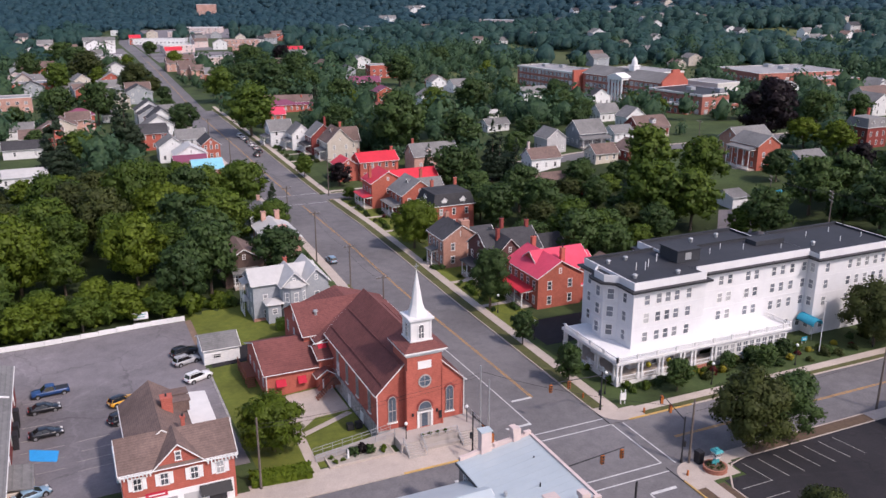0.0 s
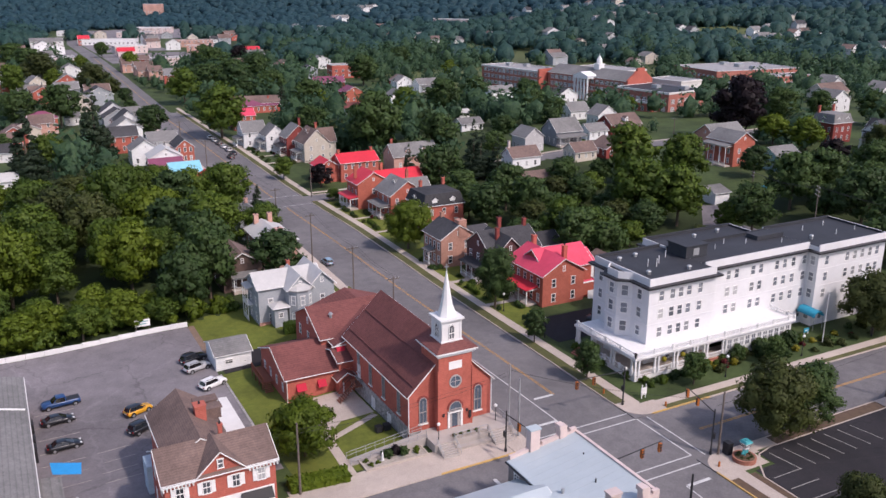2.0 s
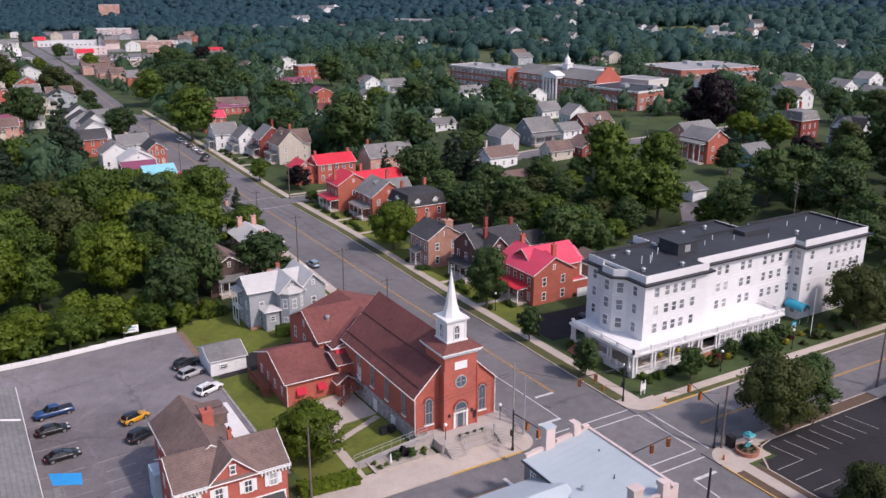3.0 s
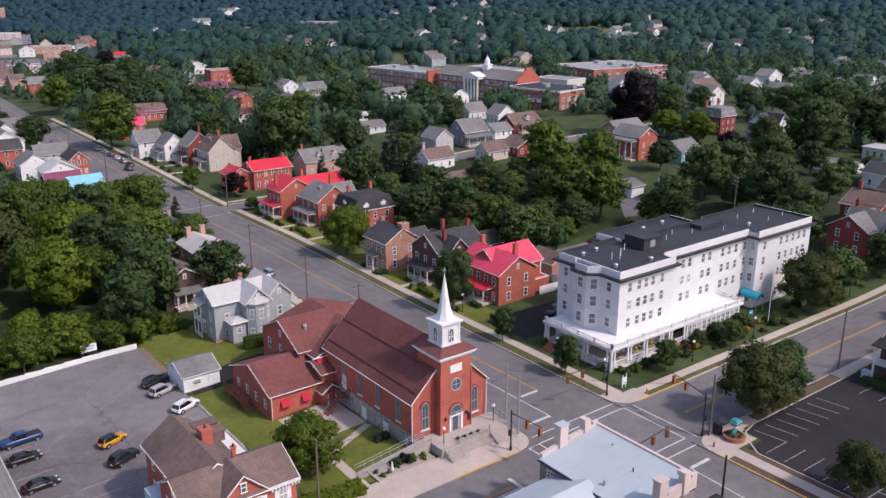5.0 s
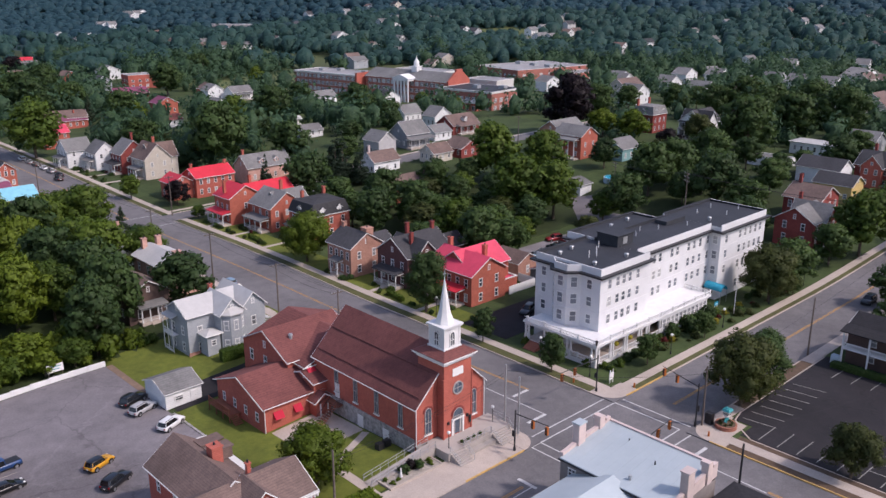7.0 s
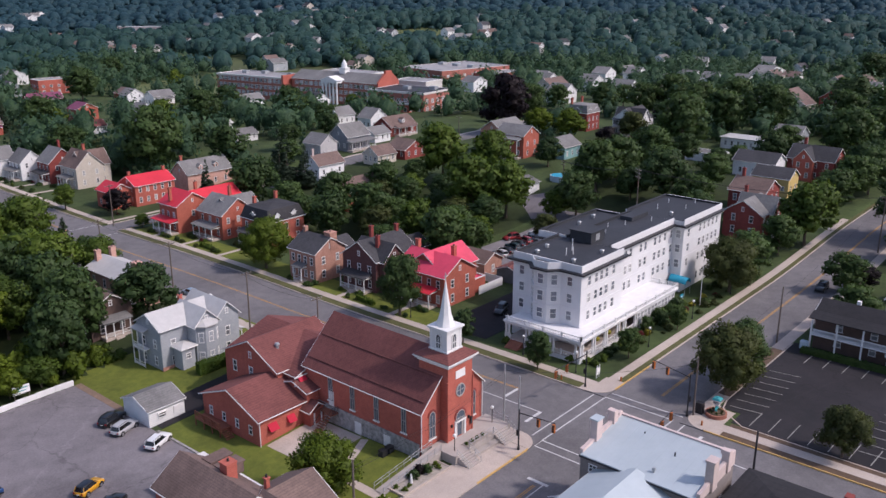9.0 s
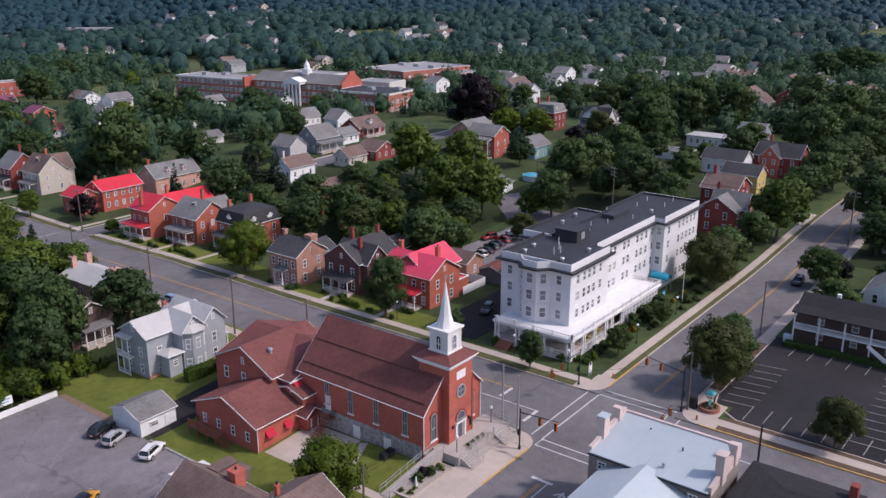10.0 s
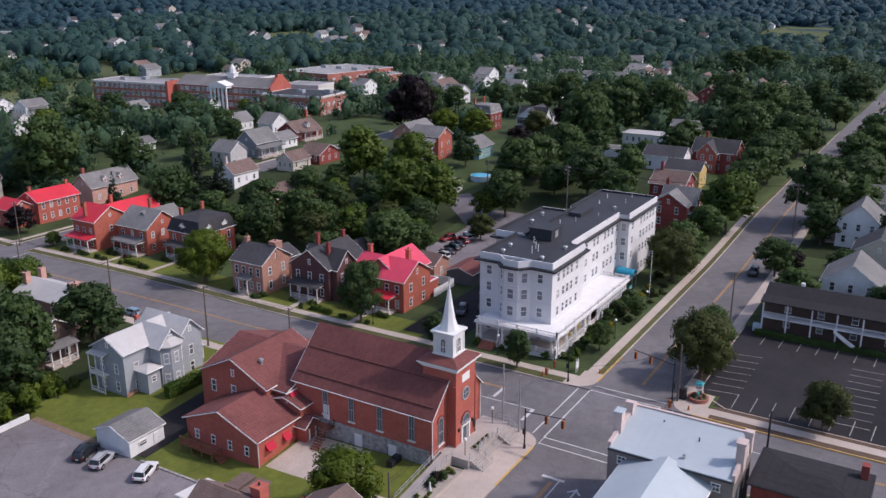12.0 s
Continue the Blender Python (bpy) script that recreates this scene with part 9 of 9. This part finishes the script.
def far_woods(n, seed, test, name, label, dens, leaves, size, m, leaf_size, nu=6, nv=2, body=0.60, low=1.0):
    """n crowns, each an uneven inner body with m leaf sprays round it, all in one mesh."""
    rng = np.random.default_rng(seed)
    pts = []
    while len(pts) < n:
        x, y = dens(rng)
        r = size[0] + (size[1] - size[0]) * rng.random() ** 1.5
        if test(x, y) and free(x, y, r) and not shows(x, y):
            pts.append((x, y, r))
    P = np.array(pts)
    Z = np.array([gz(x, y) for x, y, r in pts])
    N = len(P)
    nr = rng.normal(size=(N, m, 3))
    nr[:, :, 2] = np.abs(nr[:, :, 2]) - 0.5
    nr /= np.linalg.norm(nr, axis=2)[:, :, None]
    a = rng.uniform(0, 6.283, (N, 1))
    lobe = 0.66 + 0.46 * rng.random((N, m))
    lobe *= 1 + 0.16 * np.sin(np.arctan2(nr[:, :, 1], nr[:, :, 0]) * 3 + a) + 0.10 * np.sin(nr[:, :, 2] * 7 + a)     # uneven boughs
    C = nr * (P[:, 2][:, None] * lobe)[:, :, None]
    tall = rng.uniform(0.85, 1.6, (N, 1)) * low
    lift = P[:, 2] * (0.8 + 0.5 * rng.random(N)) * low
    C[:, :, 2] *= tall
    C[:, :, :2] += P[:, None, :2]
    C[:, :, 2] += (Z + lift)[:, None]
    nn = nr + rng.normal(size=(N, m, 3)) * 0.4
    nn /= np.linalg.norm(nn, axis=2)[:, :, None]
    U = np.cross(nn, rng.normal(size=(N, m, 3)))
    U /= np.linalg.norm(U, axis=2)[:, :, None]
    W = np.cross(nn, U)
    s = (0.2 + P[:, 2] * leaf_size)[:, None, None] * (0.6 + 0.8 * rng.random((N, m, 1)))
    Q = np.stack([C + U * s * 1.25, C - U * s * 0.75 + W * s, C - U * s * 0.75 - W * s], 2).reshape(-1, 3)
    u, v = np.meshgrid(np.arange(nu + 1) * 2 * np.pi / nu, np.linspace(-0.9, np.pi / 2, nv + 1), indexing="ij")
    D = np.stack([np.cos(u) * np.cos(v), np.sin(u) * np.cos(v), np.sin(v)], -1)
    lump = body + 0.34 * (rng.random((N, nu + 1, nv + 1)) - 0.5)
    lump[:, -1], lump[:, :, -1] = lump[:, 0], lump[:, :1, -1]
    B = D[None] * (lump * P[:, 2][:, None, None])[..., None]
    B[..., 2] = B[..., 2] * tall[:, :, None] + (Z + lift)[:, None, None]
    B[..., :2] += P[:, None, None, :2]
    DN = np.broadcast_to(D[None], B.shape) + 0.24 * rng.normal(size=B.shape) + np.array([0, 0, 0.45])
    DN[:, -1] = DN[:, 0]

    def tris(A):
        p, q, r0, t0 = A[:, :-1, :-1], A[:, 1:, :-1], A[:, 1:, 1:], A[:, :-1, 1:]
        return np.concatenate([np.stack([p, q, r0], 3).reshape(-1, 3), np.stack([p, r0, t0], 3)[:, :, :-1].reshape(-1, 3)])
    Q, KN = np.concatenate([Q, tris(B)]), tris(DN)
    me = bpy.data.meshes.new(name)
    cnt = len(Q) // 3
    me.vertices.add(cnt * 3)
    me.vertices.foreach_set("co", Q.astype(np.float32).ravel())
    me.loops.add(cnt * 3)
    me.loops.foreach_set("vertex_index", np.arange(cnt * 3, dtype=np.int32))
    me.polygons.add(cnt)
    me.polygons.foreach_set("loop_start", np.arange(0, cnt * 3, 3, dtype=np.int32))
    me.polygons.foreach_set("loop_total", np.full(cnt, 3, dtype=np.int32))
    me.materials.append(leaves)
    me.update(calc_edges=True)
    me.polygons.foreach_set("use_smooth", np.ones(cnt, dtype=bool))
    soft = nr + nn * 0.45 + np.array([0, 0, 0.3])
    soft /= np.linalg.norm(soft, axis=2)[:, :, None]
    heart = KN / np.linalg.norm(KN, axis=1)[:, None]
    me.normals_split_custom_set_from_vertices(np.concatenate([np.repeat(soft.reshape(-1, 3), 3, axis=0), heart]).tolist())
    tagged(new(name, me), label, "woods", "", "stuff")


def polar(r0, r1, a0, a1):
    def pick(rng):
        d = math.sqrt(rng.uniform(r0 * r0, r1 * r1))
        q = radians(rng.uniform(a0, a1))
        return d * math.sin(q), d * math.cos(q)
    return pick


def crest(x, y):
    """The hills are wooded up to their shoulder, which stands nearer towards the north-east."""
    az = math.degrees(math.atan2(x, y))
    return math.hypot(x, y) < 1750 - 480 * ss(14, 36, az) + 150 * ss(60, 90, az) and clear(x, y)


OPEN = [(66, 205, 650, 900), (100, 235, 940, 1120), (-30, 60, 740, 830), (250, 330, 300, 440), (345, 440, 330, 440), (222, 400, 440, 520), (72, 150, 680, 765), (72, 135, 785, 890), (8, 50, 640, 715), (140, 215, 1030, 1090), (330, 400, 540, 720), (560, 640, 560, 640), (845, 1000, 165, 235)]
for x0, x1, y0, y1 in OPEN[5:6] + OPEN[10:]:
    drape("meadow", x0 - 8, x1 + 8, y0 - 8, y1 + 8, 0.05, MEADOW, 12, 0.3, "mown grass field among the trees", "meadow")
for x0, x1, y0, y1 in OPEN[1:3] + OPEN[6:9]:
    drape("parking_lot", x0 + 2, x1, y0, y1, 0.06, LOT_ASPHALT, 14, 0.3, "wide asphalt parking lot by far stores", "parking lot")


def clear(x, y):
    if x < 330 and y > 560 and math.hypot(x, y) < 1080:        # the valley floor: open between groves
        return not any(x0 < x < x1 and y0 < y < y1 for x0, x1, y0, y1 in OPEN) and noise.noise((x / 55, y / 55, 5.0)) > 0.10
    return not any(x0 < x < x1 and y0 < y < y1 for x0, x1, y0, y1 in OPEN)


def town(x, y):
    """Trees stand thick away from the streets, thin over the lawns."""
    return not any(x0 < x < x1 and y0 < y < y1 for x0, x1, y0, y1 in OPEN) and math.hypot(x, y) > 285 and not (x < 330 and 218 < y < 245) and not (x < 50 and y < 265) and noise.noise((x / 40, y / 40, 2.0)) > (-0.02 if x < 75 else -0.12)


far_woods(3000, 3, town, "far_woods", "scattered green trees among the far houses", polar(285, 760, -8, 92), HAZED_FAR_LEAF, (2.0, 7.0), 72, 0.095)
far_woods(4600, 4, clear, "far_woods", "dense green woods at the foot of the slopes, haze-tinted", polar(640, 1000, -12, 95), HAZED_VALLEY_LEAF, (3.6, 9.0), 26, 0.13, 7, 3, 0.80, 0.85)
far_woods(10000, 5, crest, "far_woods", "dense woods high on the hills with blue haze painted in", polar(960, 1780, -12, 92), HAZED_HILL_LEAF, (4.0, 9.0), 8, 0.14, 6, 3, 0.88, 0.62)

# ---- cars ----
C_BLUE, C_BLACK, C_WHITE, C_SILVER, C_YELLOW, C_RED, C_TEAL, C_LBLUE = paint("blue_paint", (0.01, 0.05, 0.16)), paint("black_car_paint", (0.008, 0.008, 0.01)), paint("white_car_paint", (0.75, 0.75, 0.75)), paint("silver_paint", (0.40, 0.40, 0.41)), paint("yellow_car_paint", (0.62, 0.30, 0.01)), paint("red_car_paint", (0.25, 0.015, 0.02)), paint("dark_green_paint", (0.01, 0.035, 0.045)), paint("light_blue_paint", (0.20, 0.32, 0.42))
car("pickup", C_BLUE, -6.2, 133.4, 185, "blue pickup truck parked in the lot", category="pickup truck")
car("sedan", C_BLACK, -7.0, 127.8, 4, "black coupe parked in the lot")
car("sedan", C_BLACK, -6.8, 119.4, 4, "black sedan parked beside the blue canopy")
car("sedan", C_LBLUE, -8.4, 101.5, 20, "light blue sedan parked by the shop")
car("hatch", C_YELLOW, 3.6, 124.6, 22, "yellow hatchback with black roof", roof=C_BLACK)
car("suv", C_BLACK, 3.4, 118.8, 28, "black sport utility car by the shop")
car("suv", C_BLACK, 14.6, 138.8, 22, "black sport utility car by the garage")
car("suv", C_SILVER, 14.4, 135.0, 20, "silver sport utility car by the garage")
car("suv", C_WHITE, 15.2, 127.6, 24, "white sport utility car by the lawn")
for k, (cl, nm) in enumerate(((C_LBLUE, "light blue"), (C_SILVER, "silver"), (C_BLACK, "black"), (C_TEAL, "dark green"), (C_BLACK, "black"), (C_RED, "dark red"), (C_SILVER, "silver"), (C_WHITE, "white"))):
    car(("sedan", "suv")[k % 2], cl, 108.5 + 3.1 * k, 141.0 + 0.5 * k, 75, f"{nm} car parked behind the hotel")
car("suv", C_RED, 124, 147.5, 165, "dark red car parked behind the hotel")
car("suv", C_BLACK, 82.5, 119.5, 200, "black car in the hotel drive")
car("suv", C_BLACK, 86.5, 117.0, 200, "dark car in the hotel drive")
car("hatch", C_LBLUE, 51.2, 174, 92, "light blue car parked at the kerb", z=gz(51.2, 174) + RD)
car("suv", C_BLACK, 133, 77.4, 182, "black car on the cross street", z=gz(133, 77.4) + RD)
car("sedan", C_BLACK, 57, 262, 270, "dark car driving down the street", z=gz(57, 262) + RD)
car("suv", C_BLACK, 62.5, 300, 90, "dark car driving up the street", z=gz(62.5, 300) + RD)
for k in range(6):
    car(("sedan", "suv")[k % 2], (C_BLACK, C_SILVER, C_WHITE)[k % 3], 64.9, 306 + 7 * k, 90, ("black", "silver", "white")[k % 3] + " car parked along the street", z=gz(64, 306) + RD)

# ---- poles, wires, lamps, signals ----
POLES = [(47.0, 92.4, 9.5), (47.0, 89.9, 8.5), (47.6, 131, 10.5), (47.8, 150, 11), (48.2, 175, 11.5), (49.6, 205, 11), (49.8, 240, 11), (49.8, 280, 11), (49.8, 320, 11), (49.8, 370, 11)]
for x, y, h in POLES:
    utility_pole(x, y, h, 1 if h > 9.8 else 0, 0, body=WOOD_POLE if h > 9.8 else STEEL, label="weathered wooden utility pole with crossarm" if h > 9.8 else "plain gray steel pole at the kerb")
for (x0, y0, h0), (x1, y1, h1) in zip(POLES[2:], POLES[3:]):
    for dx in (-1.1, 0.5, 1.1):
        wire((x0 + dx, y0 + 0.16, gz(x0, y0) + h0 - 0.25), (x1 + dx, y1 + 0.16, gz(x1, y1) + h1 - 0.25), 0.7)
utility_pole(69.6, 236.5, 11, 1)
utility_pole(16.8, 90.4, 9.5, 0, 0, "weathered wooden utility pole by the hedge")
utility_pole(101.0, 74.6, 10, 0, 0, "dark utility pole by the motel lot")
utility_pole(163, 75, 13, 2, 90, "tall utility pole with two crossarms and a lamp")
utility_pole(146, 126, 15.4, 3, 60, "tall utility pole with three crossarms")
utility_pole(158, 155, 10.6, 2, 60)
utility_pole(188, 217, 11, 1, 90)
for dx in (-1.0, 0.0, 1.0):
    wire((146 + dx * .5, 126 + dx * .8, gz(146, 126) + 15.0), (163, 75 + dx, gz(163, 75) + 12.4), 1.6)
    wire((146 + dx * .5, 126 + dx * .8, gz(146, 126) + 15.0), (158 + dx * .5, 155 + dx * .8, gz(158, 155) + 10.2), 0.9)
wire((163, 75, gz(163, 75) + 12.0), (66.6, 74.6, 8.6), 1.4)
wire((163, 75, gz(163, 75) + 12.0), (250, 75, gz(250, 75) + 12.0), 1.4)
for z in (8.4, 7.9):
    wire((47.0, 92.4, 1.8 + z), (16.8, 90.4, 2 + z), 0.8)
wire((47.0, 92.4, 10.4), (66.6, 74.6, 9.6), 0.8)
for x, y in ((36.2, 92.2), (45.4, 93.2), (69.4, 116.6), (68.6, 104.5), (68.4, 94.2), (84.8, 90.2), (101.5, 90.2), (118.6, 90.2), (70.0, 131), (133, 90.2)):
    street_lamp(x, y)
signal_mast(65.0, 90.4, 180, 8.6, (5.4, 8.3), 5.9)
signal_mast(43.4, 87.3, 270, 5.6, (3.0, 5.3), 5.9)
signal_mast(66.5, 74.6, 78, 6.8, (3.9, 6.4), 6.4)
utility_pole(67.2, 74.0, 9, 0, 0, "dark utility pole at the sign corner")
utility_pole(46.4, 57.9, 12.2, 0, 0, "dark utility pole beside the black-roofed building", body=DARK_METAL)
signal_mast(46.8, 71.4, 3, 8.6, (5.5, 8.3), 6.4)
t = thing("corner_sign", 69.2, 71.5, "teal and white lantern-shaped sign in a round brick planter", "sign")
part("planter", Geo().cyl((0, 0, -0.2), (0, 0, 0.5), 1.5, 1.45, 18).cyl((0, 0, 0.5), (0, 0, 0.58), 1.52, 1.52, 18), PAVER, t)
part("planter_soil", Geo().cyl((0, 0, 0.58), (0, 0, 0.66), 1.3, 1.1, 16), SOIL, t)
part("sign_post", Geo().cyl((0, 0, 0.4), (0, 0, 1.5), 0.12, 0.10, 8).box(-0.55, -0.06, 0.95, 0.55, 0.06, 1.3).box(-0.45, -0.05, 1.35, 0.45, 0.05, 1.6), SIGN_TEAL, t)
part("sign_box", Geo().cyl((0, 0, 1.65), (0, 0, 2.55), 0.42, 0.74, 4), WHITE, t, "white tapered sign panels")
part("lettering", Geo().cyl((0, 0, 2.0), (0, 0, 2.12), 0.557, 0.60, 4).cyl((0, 0, 2.22), (0, 0, 2.34), 0.634, 0.676, 4), DARK_METAL, t)
part("sign_cap", Geo().cyl((0, 0, 2.55), (0, 0, 2.85), 0.86, 0.62, 4).cyl((0, 0, 2.85), (0, 0, 3.0), 0.25, 0.2, 8), SIGN_TEAL, t)
for k in range(7):
    a1 = 0.9 * k
    shrub(69.2 + 0.85 * math.cos(a1), 71.5 + 0.85 * math.sin(a1), 0.3, 0.35, LEAF_O, "low plant in the sign planter", gz(69.2, 71.5) + 0.62)
t = solo("control_cabinet", Geo().box(-0.4, -0.5, 0, 0.4, 0.5, 1.7), DARK_METAL, 68.4, 73.6, "dark signal control cabinet", "cabinet")
for x, y in ((65.2, 71.8), (64.9, 94.6), (70.2, 87.2)):
    solo("hydrant", Geo().cyl((0, 0, 0), (0, 0, 0.6), 0.15, 0.13, 8).ball((0, 0, 0.62), 0.15, 8, 5), SIGNAL, x, y, "orange painted fire hydrant", "hydrant")
t = thing("flagpole", 108.4, 91.9, "tall white flagpole in the hotel garden", "flagpole")
part("pole", Geo().cyl((0, 0, 0), (0, 0, 9), 0.07, 0.04, 8), WHITE, t)
part("ball", Geo().ball((0, 0, 9.1), 0.12), STEEL, t)
t = thing("garden_sign", 69.0, 90.6, "white garden sign at the hotel corner", "sign")
part("board", Geo().box(-0.5, -0.06, 0.6, 0.5, 0.06, 1.7), WHITE, t)
part("post", Geo().box(-0.4, -0.05, -0.2, -0.3, 0.05, 2.2).box(0.3, -0.05, -0.2, 0.4, 0.05, 2.2), WHITE, t)
t = thing("hotel_sign", 109.6, 96.2, "blue and white sign board by the entrance", "sign")
part("board", Geo().box(-0.6, -0.06, 0.4, 0.6, 0.06, 1.1), CLOTH_BLUE, t)
part("lettering", Geo().box(-0.4, -0.075, 0.68, 0.4, -0.06, 0.8), WHITE, t)
for x in (-0.5, 0.42):
    part("post", Geo().box(x, -0.04, -0.3, x + 0.08, 0.04, 0.4), WHITE, t)
